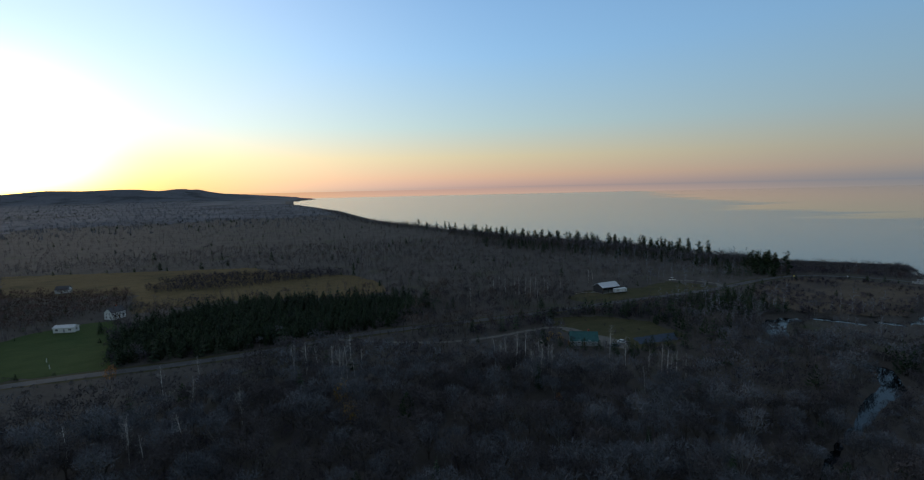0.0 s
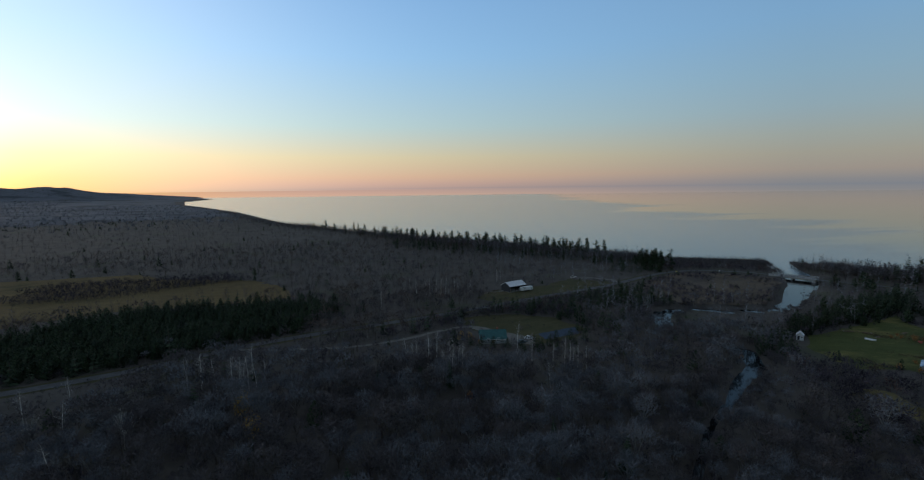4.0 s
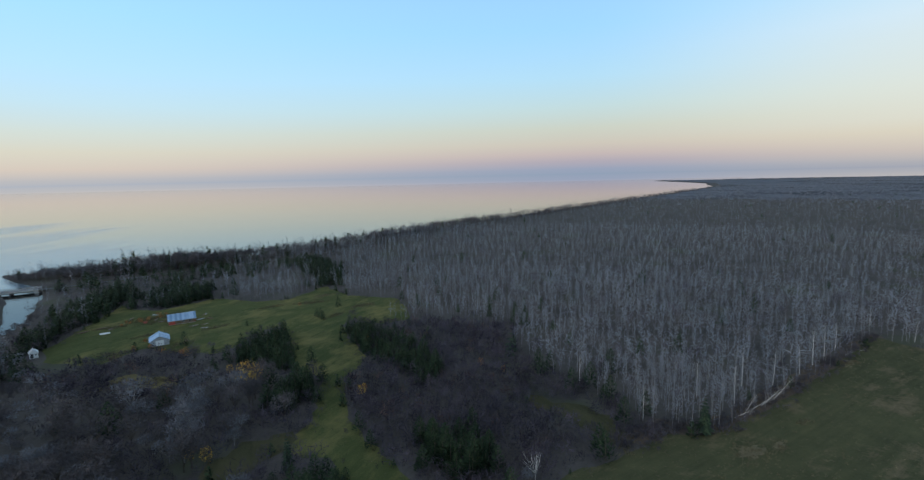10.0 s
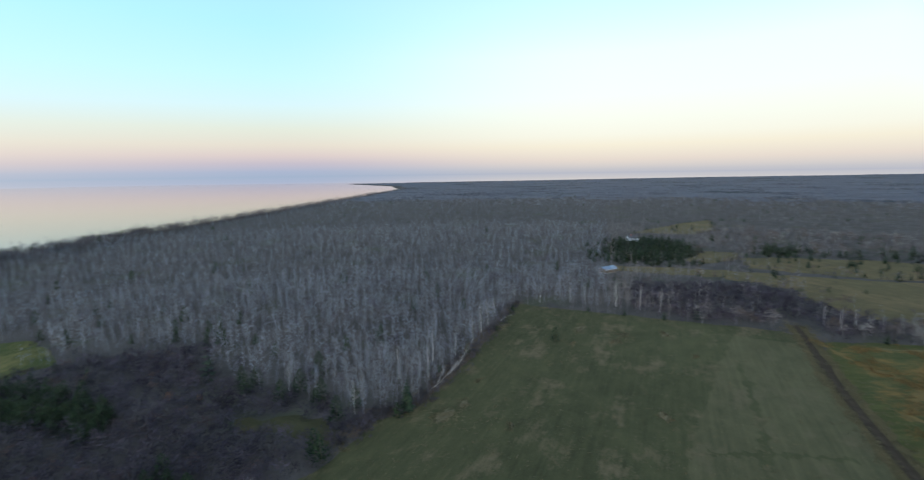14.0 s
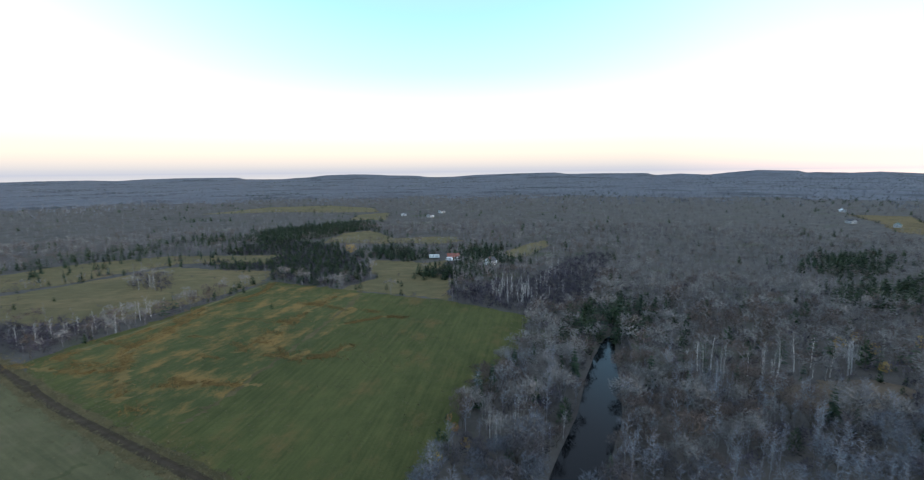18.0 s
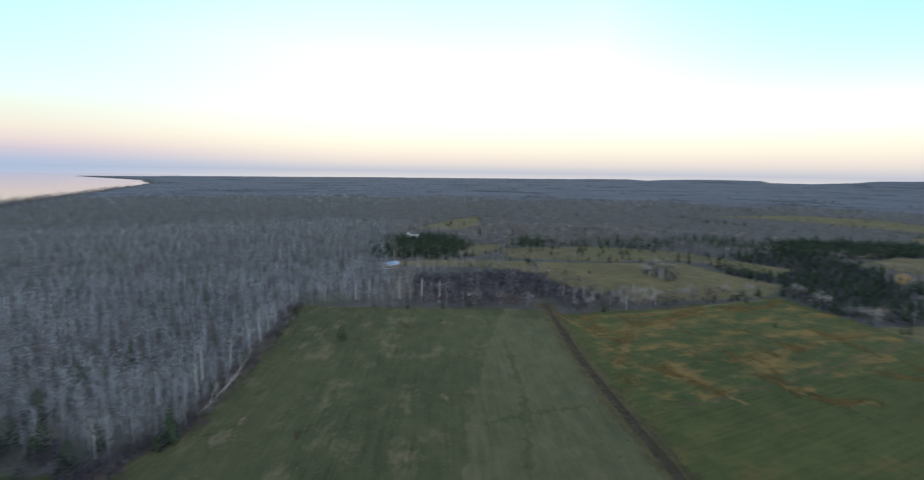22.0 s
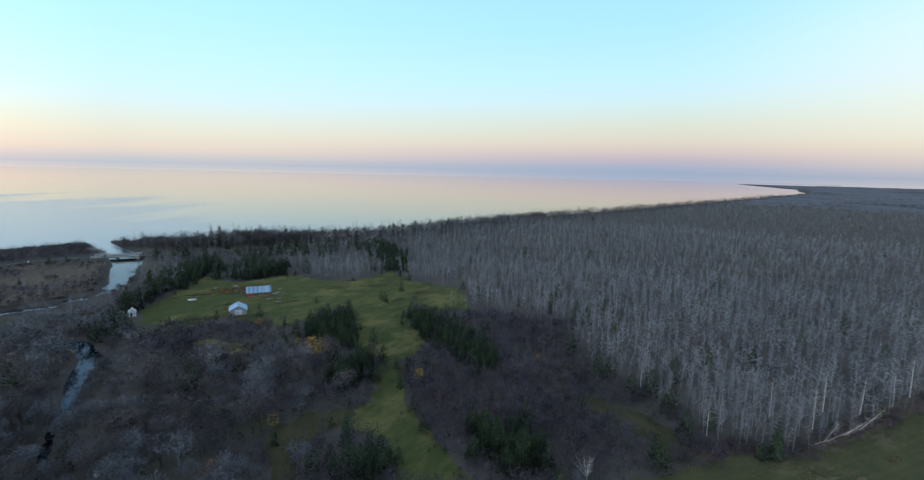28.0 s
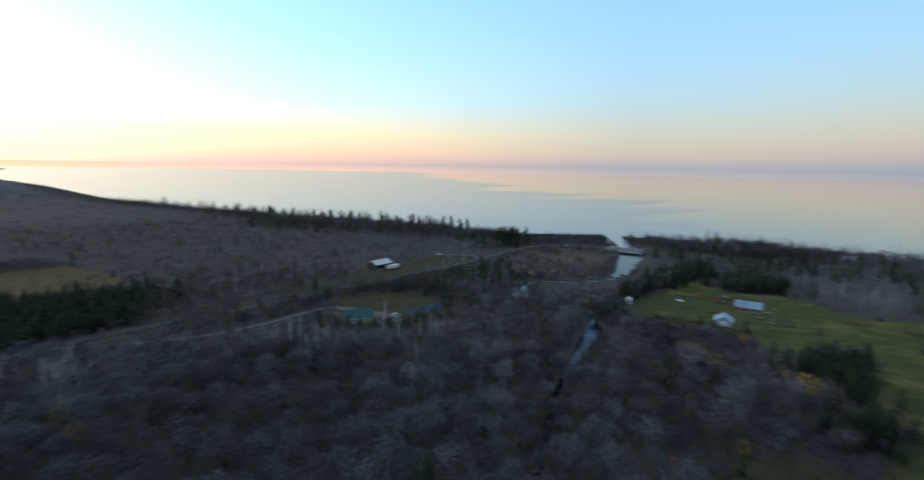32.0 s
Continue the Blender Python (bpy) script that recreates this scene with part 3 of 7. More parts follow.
CONIFERS = [PLANTATION, [(223, 61), (219, 48), (197, 28), (187, 18), (161, 11), (153, 17), (170, 26), (178, 37), (194, 50)], [(121, 15), (125, 0), (107, -6), (100, 8)],
            [(185, 95), (204, 98), (216, 86), (208, 79), (165, 63), (175, 72), (176, 86)], [(156, 60), (157, 54), (147, 50), (138, 57), (139, 69), (147, 64)], [(104, 36), (100, 31), (91, 38), (94, 46)],
            [(159, 167), (185, 187), (222, 205), (273, 229), (315, 234), (286, 207), (238, 198), (200, 188), (183, 176), (163, 160)], [(271, 189), (315, 206), (307, 170), (288, 158), (270, 168), (262, 180)], [(401, 150), (412, 132), (352, 93), (316, 90), (312, 98), (340, 113)],
            [(275, 228), (314, 228), (291, 202), (262, 206)], [(307, -377), (292, -439), (224, -395), (198, -340), (250, -305)], FARM_CLUMP,
            [(-95, -419), (-98, -391), (-136, -355), (-148, -391), (-119, -429)], [(-171, -352), (-188, -314), (-216, -361), (-192, -393)], [(-42, -629), (-110, -646), (-170, -682), (-137, -571), (-61, -533), (-11, -542)],
            [(202, -459), (179, -464), (158, -409), (176, -412)], [(-106, -301), (-140, -315), (-136, -299), (-113, -272), (-99, -272)], [(-168, -347), (-222, -400), (-193, -334), (-171, -306), (-150, -302)],
            [(195, 350), (205, 378), (244, 392), (252, 368), (222, 350)], [(102, -915), (-9, -800), (-9, -737), (93, -828)], [(-165, -860), (-210, -818), (-147, -765)], [(170, 300), (185, 312), (205, 330), (196, 300), (180, 285)],
            [(-135, -168), (-174, -168), (-150, -140), (-128, -146)], [(-378, -203), (-440, -198), (-398, -172), (-344, -179)], [(-284, -135), (-293, -107), (-369, -135), (-325, -149)], [(-353, -180), (-380, -166), (-461, -198), (-429, -215)], [(-144, -163), (-160, -155), (-192, -182), (-170, -193)]]
MIXED = [[(10, -408), (-11, -470), (-62, -458), (-92, -318), (-52, -296), (-12, -346)], [(170, -430), (60, -590), (-65, -610), (-60, -585), (40, -500), (140, -420)], ROADSIDE, [(127, 249), (162, 252), (204, 317), (150, 286), (101, 215), (66, 189), (39, 189), (43, 203)],
         [(300, 290), (345, 300), (380, 250), (430, 170), (400, 140), (340, 190), (300, 250)], [(20, 640), (160, 520), (235, 425), (215, 390), (150, 470), (20, 590)]]
# dark brush with small conifers in it, and low growth before the road
BIRCH_CLUMP = [(64, -360), (45, -330), (36, -345), (42, -389), (65, -398)]
SOFT_MIX = [[(22, -425), (0, -364), (-34, -322), (-57, -305), (-90, -328), (-86, -382), (-84, -471), (-42, -541), (-2, -495)]]
LOWER = [[(-178, 168), (-150, 178), (-105, 195), (-86, 200), (-92, 166), (-122, 150), (-165, 132), (-190, 150)], [(165, 246), (145, 232), (136, 203), (155, 203), (165, 230)], [(166, 240), (250, 238), (236, 212), (200, 202), (160, 208)]]
OPEN = [FAR_E, HAY, LAWN_W, LOT_BARN, LOT_GREEN, MARSH, FARM, TAN_FARM, FIELD_E, FIELD_F, PASTURE_G, PASTURE_L, PASTURE_M, FAR_A, FAR_B, FAR_C, FAR_D, FAR_H, FAR_I, STRIP_H, GLADE_S, GLADE_F, GREEN_BIT]
# the skyline of far hills: heading and height above the level, in degrees
HILLS_EAST = [(-180.7, -0.35), (-176.6, -0.33), (-172.7, -0.40), (-169.9, -0.57), (-168, -0.45), (-164, -0.47), (-162, -0.52), (-150, -0.62), (-140, -0.68), (-128, -0.76), (-117, -0.80), (-108, -0.80), (-60, -0.86), (0, -0.86)]
HILLS_WEST = [(18, -0.6), (23.8, -0.1), (26.1, 0.06), (27.4, 0.3), (28.6, 0.62), (29, 0.52), (29.7, 0.65), (30.6, 0.62), (31.9, 0.46), (33.8, 0.66), (35.2, 0.68), (37.9, 0.58), (40.6, 0.66), (43.5, 0.38), (50, 0.2), (80, 0.0), (105, -0.4)]
HILLS_SOUTH = [(111.2, -0.48), (114, -0.27), (116, -0.38), (118.7, -0.28), (119.3, -0.36), (120, -0.12), (123.2, 0.0), (126, -0.28), (127.7, -0.53), (130.5, -0.36), (133, -0.52), (133.8, -0.26), (139.7, -0.24), (142.4, -0.28), (143.7, -0.08),
               (147.8, -0.15), (153, -0.3), (155.4, -0.48), (158.5, -0.52), (159.8, -0.32), (163, -0.26), (164.3, -0.16), (166.9, -0.08), (170.2, -0.16), (172, -0.4), (175.2, -0.6), (178.5, -0.57), (179.3, -0.35)]
HILLS = HILLS_EAST + HILLS_WEST + HILLS_SOUTH


def inside(poly, x, y):
    """Which of the points x, y lie in the polygon."""
    hit = np.zeros(x.shape, bool)
    for (x0, y0), (x1, y1) in zip(poly, poly[1:] + poly[:1]):
        if y0 != y1:
            hit ^= ((y0 > y) != (y1 > y)) & (x < (x1 - x0) * (y - y0) / (y1 - y0) + x0)
    return hit


def off_line(line, x, y):
    """The distance of the points x, y to a polyline, and the width given along it."""
    best, wide = np.full(x.shape, 1e9), np.zeros(x.shape)
    for a, b in zip(line, line[1:]):
        dx, dy = b[0] - a[0], b[1] - a[1]
        s = np.clip(((x - a[0]) * dx + (y - a[1]) * dy) / (dx * dx + dy * dy), 0, 1)
        d = np.hypot(x - a[0] - s * dx, y - a[1] - s * dy)
        w = a[2] + s * (b[2] - a[2]) if len(a) > 2 else 0 * s
        wide, best = np.where(d < best, w, wide), np.minimum(d, best)
    return best, wide


def smooth(a, b, v):
    s = np.clip((v - a) / (b - a), 0, 1)
    return s * s * (3 - 2 * s)


WATER = -1.6


def land(x, y):
    """The height of the ground."""
    r, yaw = np.hypot(x, y), np.degrees(np.arctan2(-x, y))
    el = np.interp(yaw, [h[0] for h in HILLS], [h[1] for h in HILLS])
    top = 58 + 4750 * np.tan(np.radians(el))
    end = 62.0 / np.tan(np.radians(np.maximum(-el, 0.3)))
    z = np.where(top > 0, 0.15 * top * smooth(2500, 4000, r) + 0.84 * top * smooth(4000, 4750, r), -45 * smooth(end, end + 900, r))
    over = z
    z = np.where(inside(LAKE, x, y), -5.0, z)
    d, _ = off_line(SHORE, x, y)
    near = d < 60
    sign = np.where(inside(LAKE, x, y), -1, 1) * d
    z = np.where(near & (z < 5), np.minimum(-3.2 + 3.2 * smooth(-36, -6, sign), over), z)
    d, w = off_line(RIVER, x, y)
    return np.where(d < w + 4, np.minimum(z, -3.0 * (1 - smooth(w - 2.5, w + 3.5, d))), z)


def catmull(points, n):
    """A smooth line through points, n steps a span."""
    p = np.array(points, float)
    p = np.vstack([2 * p[0] - p[1], p, 2 * p[-1] - p[-2]])
    rows = []
    for i in range(1, len(p) - 2):
        for t in np.linspace(0, 1, n, endpoint=False):
            rows.append(0.5 * ((2 * p[i]) + (p[i + 1] - p[i - 1]) * t + (2 * p[i - 1] - 5 * p[i] + 4 * p[i + 1] - p[i + 2]) * t * t + (3 * p[i] - p[i - 1] - 3 * p[i + 1] + p[i + 2]) * t ** 3))
    return np.array(rows + [p[-2]])


# ---- mesh helpers ----
def tri_mesh(name, V, F, mats, MI=None):
    me = bpy.data.meshes.new(name)
    V, F = np.asarray(V, np.float32), np.asarray(F, np.int32)
    me.vertices.add(len(V))
    me.vertices.foreach_set("co", V.ravel())
    me.loops.add(F.size)
    me.loops.foreach_set("vertex_index", F.ravel())
    me.polygons.add(len(F))
    me.polygons.foreach_set("loop_start", np.arange(len(F), dtype=np.int32) * F.shape[1])
    for m in mats:
        me.materials.append(m)
    if MI is not None:
        me.polygons.foreach_set("material_index", np.asarray(MI, np.int32))
    me.update(calc_edges=True)
    return me


def obj(name, me, parent=None, label="", category="", group="", kind=""):
    ob = new(name, me)
    if parent:
        ob.parent = parent
    return tagged(ob, label, category, group, kind)


def part(name, bm, mat, parent, label=""):
    """One bmesh as one part under a thing or a part."""
    me = bpy.data.meshes.new(name)
    bm.to_mesh(me)
    bm.free()
    me.materials.append(mat)
    ob = new(name, me)
    ob.parent = parent
    return tagged(ob, label)


def box(x0, y0, z0, x1, y1, z1, bevel=0.0):
    bm = bmesh.new()
    bmesh.ops.create_cube(bm, size=1.0)
    for v in bm.verts:
        v.co = Vector((x0 + (v.co.x + 0.5) * (x1 - x0), y0 + (v.co.y + 0.5) * (y1 - y0), z0 + (v.co.z + 0.5) * (z1 - z0)))
    if bevel:
        bmesh.ops.bevel(bm, geom=bm.edges[:], offset=bevel, segments=1, affect="EDGES")
    return bm


def polygon_sheet(name, poly, z, mat, wobble=1.2, step=4.0, label="", kind="structure", seed=1):
    """A flat piece of ground with an uneven rim."""
    rng = np.random.default_rng(seed)
    rim = []
    for a, b in zip(poly, poly[1:] + poly[:1]):
        n = max(1, int(math.hypot(b[0] - a[0], b[1] - a[1]) / step))
        for i in range(n):
            k = i / n
            w = wobble * (0 if i == 0 else 1)
            rim.append((a[0] + (b[0] - a[0]) * k + rng.normal(0, w), a[1] + (b[1] - a[1]) * k + rng.normal(0, w)))
    bm = bmesh.new()
    f = bm.faces.new([bm.verts.new((x, y, z)) for x, y in rim])
    f.normal_update()
    if f.normal.z < 0:
        f.normal_flip()
    bmesh.ops.triangulate(bm, faces=[f])
    me = bpy.data.meshes.new(name)
    bm.to_mesh(me)
    bm.free()
    me.materials.append(mat)
    return obj(name, me, None, label, "", "", kind)


def ribbon(name, line, width, z, mat, label="", steps=6, ragged=0.0, parent=None, shift=0.0, kind="structure"):
    """A strip along a smooth line; width is one number, or the third column of the line."""
    c = catmull(line, steps)
    d = np.gradient(c[:, :2], axis=0)
    d /= np.linalg.norm(d, axis=1)[:, None]
    n = np.stack([-d[:, 1], d[:, 0]], 1)
    w = (c[:, 2] if c.shape[1] > 2 else np.full(len(c), width / 2))[:, None] + (0 if c.shape[1] == 2 else width)
    rng = np.random.default_rng(3)
    a = c[:, :2] + n * (shift + np.maximum(w + rng.normal(0, 1, w.shape) * ragged, 0.1))
    b = c[:, :2] + n * (shift - np.maximum(w + rng.normal(0, 1, w.shape) * ragged, 0.1))
    k = len(c)
    V = np.vstack([np.c_[a, np.full(k, z)], np.c_[b, np.full(k, z)]])
    i = np.arange(k - 1)
    return obj(name, tri_mesh(name, V, np.stack([i, k + i, k + i + 1, i + 1], 1), [mat]), parent, label, "", "", kind)


# ---- ground, lake and river ----
AZ, RAD = 480, np.r_[0.01, np.arange(2, 20, 2), np.geomspace(20, 5700, 200)]
aa, rr = np.meshgrid(np.linspace(0, 2 * np.pi, AZ, endpoint=False), RAD)
gx, gy = rr * np.sin(aa), rr * np.cos(aa)
gzv = land(gx.ravel(), gy.ravel())
i, j = np.meshgrid(np.arange(len(RAD) - 1), np.arange(AZ), indexing="ij")
quads = np.stack([i * AZ + j, (i + 1) * AZ + j, (i + 1) * AZ + (j + 1) % AZ, i * AZ + (j + 1) % AZ], -1).reshape(-1, 4)[:, ::-1]
gme = tri_mesh("ground", np.c_[gx.ravel(), gy.ravel(), gzv], quads, [M["floor"]])
obj("ground", gme, None, "brown leaf-littered ground under leafless woods", "ground", "", "structure")

lk = bmesh.new()
lf = lk.faces.new([lk.verts.new((x, y, WATER)) for x, y in [(-2200, 5300), (-1800, 4300), (-1400, 3000), (-700, 1500), (60, 500), (200, 380), (330, 330), (400, 180), (650, 0), (1200, -500), (2300, -1300), (5200, -2900), (6000, -2900), (6000, 6000), (-2200, 6000)]])
lf.normal_update()
if lf.normal.z < 0:
    lf.normal_flip()
bmesh.ops.triangulate(lk, faces=[lf])
lme = bpy.data.meshes.new("lake")
lk.to_mesh(lme)
lk.free()
lme.materials.append(M["lake"])
obj("lake", lme, None, "calm lake mirroring the pink evening sky", "lake", "", "structure")
ribbon("river", RIVER, 3.5, WATER - 0.05, M["river"], "still dark river winding through bare trees", steps=5)

# far woods: one uneven roof of crowns from where single trees can no longer be told apart
ca, cr = np.meshgrid(np.linspace(0, 2 * np.pi, 900, endpoint=False), np.geomspace(1060, 5600, 170))
rngc = np.random.default_rng(5)
cx, cy = cr * np.sin(ca) + rngc.normal(0, 4, cr.shape), cr * np.cos(ca) + rngc.normal(0, 4, cr.shape)
ch = land(cx.ravel(), cy.ravel())
wood = ~inside(LAKE, cx.ravel(), cy.ravel()) & (off_line(SHORE, cx.ravel(), cy.ravel())[0] > 14)
far_shore = (cr.ravel() > 2800) & (off_line(SHORE, cx.ravel(), cy.ravel())[0] < 500)
patchy = rngc.random(cr.size) + 0.45 * np.sin(cx.ravel() * 0.017 + 2 * np.sin(cy.ravel() * 0.009)) * np.cos(cy.ravel() * 0.021)
grown = smooth(1060, 1800, cr.ravel())
lift = np.where(patchy < 2.4 * grown - 0.7, (0.6 + 2.5 * rngc.random(cr.size)) * np.where(far_shore, 0.3, 1.0), -1.2)
for poly in (FAR_A, FAR_B, FAR_D):
    lift = np.where(inside(poly, cx.ravel(), cy.ravel()), -1.2, lift)
i, j = np.meshgrid(np.arange(169), np.arange(900), indexing="ij")
cq = np.stack([i * 900 + j, (i + 1) * 900 + j, (i + 1) * 900 + (j + 1) % 900, i * 900 + (j + 1) % 900], -1).reshape(-1, 4)[:, ::-1]
cq = cq[wood[cq].all(1)]
obj("far_woods", tri_mesh("far_woods", np.c_[cx.ravel(), cy.ravel(), ch + np.where(wood, lift, 0)], cq, [M["haze_canopy"]]), None, "endless leafless woods rising to low hills, painted hazy blue-grey", "woods", "", "stuff")

# ---- fields, lawns, roads ----
polygon_sheet("meadow", FIELD_E, 0.06, M["meadow"], 0.9, label="green mown meadow with tan tufts")
polygon_sheet("field", FIELD_F, 0.06, M["field"], 0.9, label="green field streaked with orange dry grass", seed=2)
polygon_sheet("dry_grass", [(69, -227), (65, -238), (35, -266), (-20, -330), (-43, -301), (-66, -268), (-52, -238), (-30, -206), (-12, -184), (4, -168), (20, -150), (46, -182)], 0.072, M["dry_zone"], 3.0, 5.0, label="field half overgrown with orange dry grass", seed=12)
polygon_sheet("farm_lawn", FARM, 0.06, M["grass"], 0.9, label="farm pasture of green and straw-coloured grass", seed=3)
polygon_sheet("rough_grass", TAN_FARM, 0.08, M["tan"], 1.0, label="tan rough grass at the wood's edge", seed=4)
polygon_sheet("hay_field", HAY, 0.06, M["hay"], 1.5, label="dry brown hay field", seed=5)
polygon_sheet("house_lawn", LAWN_W, 0.07, M["lawn"], 0.8, label="green lawn below the white house", seed=6)
polygon_sheet("barn_lot", LOT_BARN, 0.06, M["dull_grass"], 1.2, label="grassy lot round the open barn", seed=7)
polygon_sheet("house_lot", LOT_GREEN, 0.06, M["dull_grass"], 1.2, label="grassy yard of the green-roofed house", seed=8)
polygon_sheet("marsh", MARSH, 0.06, M["marsh"], 1.6, label="brown sedge marsh beside the river", seed=9)
for s, (poly, mat, text) in enumerate(((PASTURE_G, "olive", "straw-coloured pasture"), (PASTURE_L, "olive", "dull brown pasture"), (FAR_E, "olive", "far olive pasture"), (PASTURE_M, "olive", "open straw-coloured pasture with scattered trees"), (FAR_A, "olive", "far green pasture"),
                                       (FAR_B, "olive", "far straw-coloured pasture"), (FAR_C, "olive", "small far pasture"), (FAR_D, "hay", "far golden field"), (FAR_H, "olive", "far green hilltop pasture"), (FAR_I, "olive", "green farm pasture"),
                                       (STRIP_H, "olive", "long brown stubble strip"), (GLADE_S, "marsh", "brown grassy glade in the woods"), (GLADE_F, "dull_grass", "dim green glade between bare trees"), (GREEN_BIT, "dull_grass", "mossy green strip at the wood's edge"))):
    polygon_sheet("pasture", poly, 0.03 + 0.004 * s, M[mat], 1.5, label=text, seed=20 + s)
road = ribbon("road", ROAD, 5.4, 0.10, M["asphalt"], "two-lane asphalt road through the woods")
ribbon("road_verge", ROAD, 9.5, 0.04, M["dull_grass"], "dull grassy verge of the road", ragged=0.6)
ribbon("driveway", DRIVE, 2.8, 0.09, M["gravel"], "pale gravel driveway", ragged=0.2)
ribbon("lane", LANE, 3.2, 0.09, M["gravel"], "pale gravel lane", ragged=0.2)
TRACK = [(92, -243), (80, -224), (52, -178), (26, -140), (4, -109), (-14, -80), (-20, -60)]
ribbon("track_verge", TRACK, 8.0, 0.078, M["weeds"], "brown weedy verge between two fields", steps=14, ragged=0.5)
ribbon("dirt_track", TRACK, 2.8, 0.082, M["mud"], "dark muddy track between two fields", ragged=0.3)
ribbon("field_track", TRACK, 1.1, 0.10, M["dirt"], "muddy wheel ruts along the field edge", ragged=0.15, shift=0.9)
ribbon("field_track", TRACK, 1.1, 0.10, M["dirt"], "muddy wheel ruts along the field edge", ragged=0.15, shift=-1.1)
ribbon("field_track", [(17, -150), (4, -166), (-26, -210), (-58, -262), (-66, -282)], 1.6, 0.09, M["weeds"], "faint weedy track across the field", steps=16, ragged=0.9)
ribbon("field_track", [(86, -180), (66, -150), (50, -122), (40, -100)], 2.0, 0.09, M["meadow"], "faint greener wheel track across the mown strip", steps=16, ragged=0.7)
ribbon("field_path", [(-20, -330), (10, -294), (34, -262), (60, -236)], 2.2, 0.09, M["tan"], "pale path along the field's far edge", ragged=0.5)

EDGE_E = [(199, -168), (176, -139), (156, -111), (136, -82), (125, -63), (127, -52), (119, -42)]
ribbon("field_edge", EDGE_E, 7.0, 0.05, M["marsh"], "brown weedy edge of the meadow below the wood", ragged=0.9)
STRIP_E = [(101, -206), (79, -219), (52, -176), (27, -138), (6, -106), (51, -88), (66, -118)]
polygon_sheet("mown_strip", STRIP_E, 0.075, M["strip"], 0.5, 2.5, label="paler mown strip of the meadow", seed=50)


def blob(x, y, a, b, turn, seed):
    """The rim of an uneven oval."""
    rng = np.random.default_rng(seed)
    c, s_ = math.cos(turn), math.sin(turn)
    rim = []
    for i in range(22):
        t = 2 * math.pi * i / 22
        k = rng.uniform(0.6, 1.2)
        u, v = a * k * math.cos(t), b * k * math.sin(t)
        rim.append((x + u * c - v * s_, y + u * s_ + v * c))
    return rim


PATCHES = [(114, -69, 6, 3), (117, -78, 3, 1.5), (146, -162, 6, 2), (169, -136, 6, 2), (119, -185, 4, 1.2), (77, -121, 3, 1.5), (128, -92, 2, 1), (126, -161, 3, 2), (129, -170, 5, 2.5), (98, -81, 2, 1), (97, -172, 2, 1), (134, -144, 2, 1), (116, -38, 4, 2)]
PATCHES_F = [(-36, -263, 9, 3), (-19, -237, 8, 3), (-12, -223, 6, 2.4), (-14, -197, 6, 2), (-8, -211, 5, 1.6), (-29, -184, 6, 1.4), (-18, -185, 5, 1.2), (21, -184, 5, 2), (25, -181, 5, 1.6), (52, -215, 7, 2.4), (57, -216, 6, 2), (42, -232, 7, 2.4), (18, -232, 4, 1.2), (-60, -236, 6, 2), (2, -212, 5, 1.2), (12, -203, 5, 1.2), (31, -166, 5, 2.6), (64, -228, 5, 2), (27, -262, 9, 2), (50, -240, 8, 1.8), (-2, -288, 6, 2.4), (30, -248, 6, 2), (-45, -250, 7, 2), (-4, -250, 5, 1.2)]
for i, (x, y, a, b) in enumerate(PATCHES[:6]):
    polygon_sheet("dry_patch", blob(x, y, a * 0.8, b * 0.8, 2.1 + 0.3 * math.sin(i * 2.7), i), 0.085 + 0.0004 * i, M["dull_tan"], 0.5, 0.7, "uneven patch of dry tan grass", seed=60 + i)
PATCHES_Y = [(241, 169, 9, 4), (249, 160, 6, 4), (228, 177, 6, 2.5), (236, 160, 6, 3), (214, 152, 5, 2), (203, 128, 5, 2.5), (194, 122, 6, 2.5), (192, 150, 5, 3), (226, 124, 6, 2), (262, 112, 6, 2.5), (270, 92, 8, 3), (262, 60, 6, 3), (244, 70, 5, 2), (232, 40, 4, 2), (163, 112, 9, 3.5), (160, 125, 6, 3), (286, 90, 6, 3), (212, 96, 4, 2)]
STREAKS = [([(-21, -330), (-12, -304), (1, -293), (15, -276), (28, -251), (38, -234), (41, -218), (39, -198), (36, -173)], 1.8), ([(67, -229), (51, -241), (27, -266), (16, -284)], 1.8), ([(79, -227), (56, -210), (41, -204)], 1.6), ([(2, -203), (-17, -230), (-34, -254), (-53, -282)], 2.2), ([(-8, -196), (-25, -184), (-40, -191)], 1.6), ([(-40, -220), (-61, -223), (-72, -218)], 1.4), ([(23, -183), (8, -174), (-5, -167)], 1.2)]
for i, (line, w) in enumerate(STREAKS):
    ribbon("dry_streak", line, w * 1.3, 0.104 + 0.005 * i, M["ochre"], "ragged orange streak of dry grass across the field", steps=18, ragged=w * 0.62)
for k, line in enumerate(([(62, -109), (56, -117), (48, -128), (37, -139)], [(107, -152), (92, -129), (78, -109), (64, -89)])):
    ribbon("field_track", line, 1.8 + 0.6 * k, 0.096 + 0.005 * k, M["meadow"], "faint greener wheel track across the mown strip", steps=16, ragged=0.8)

# ---- trees: templates ----
UP = np.array((0, 0, 1.0))


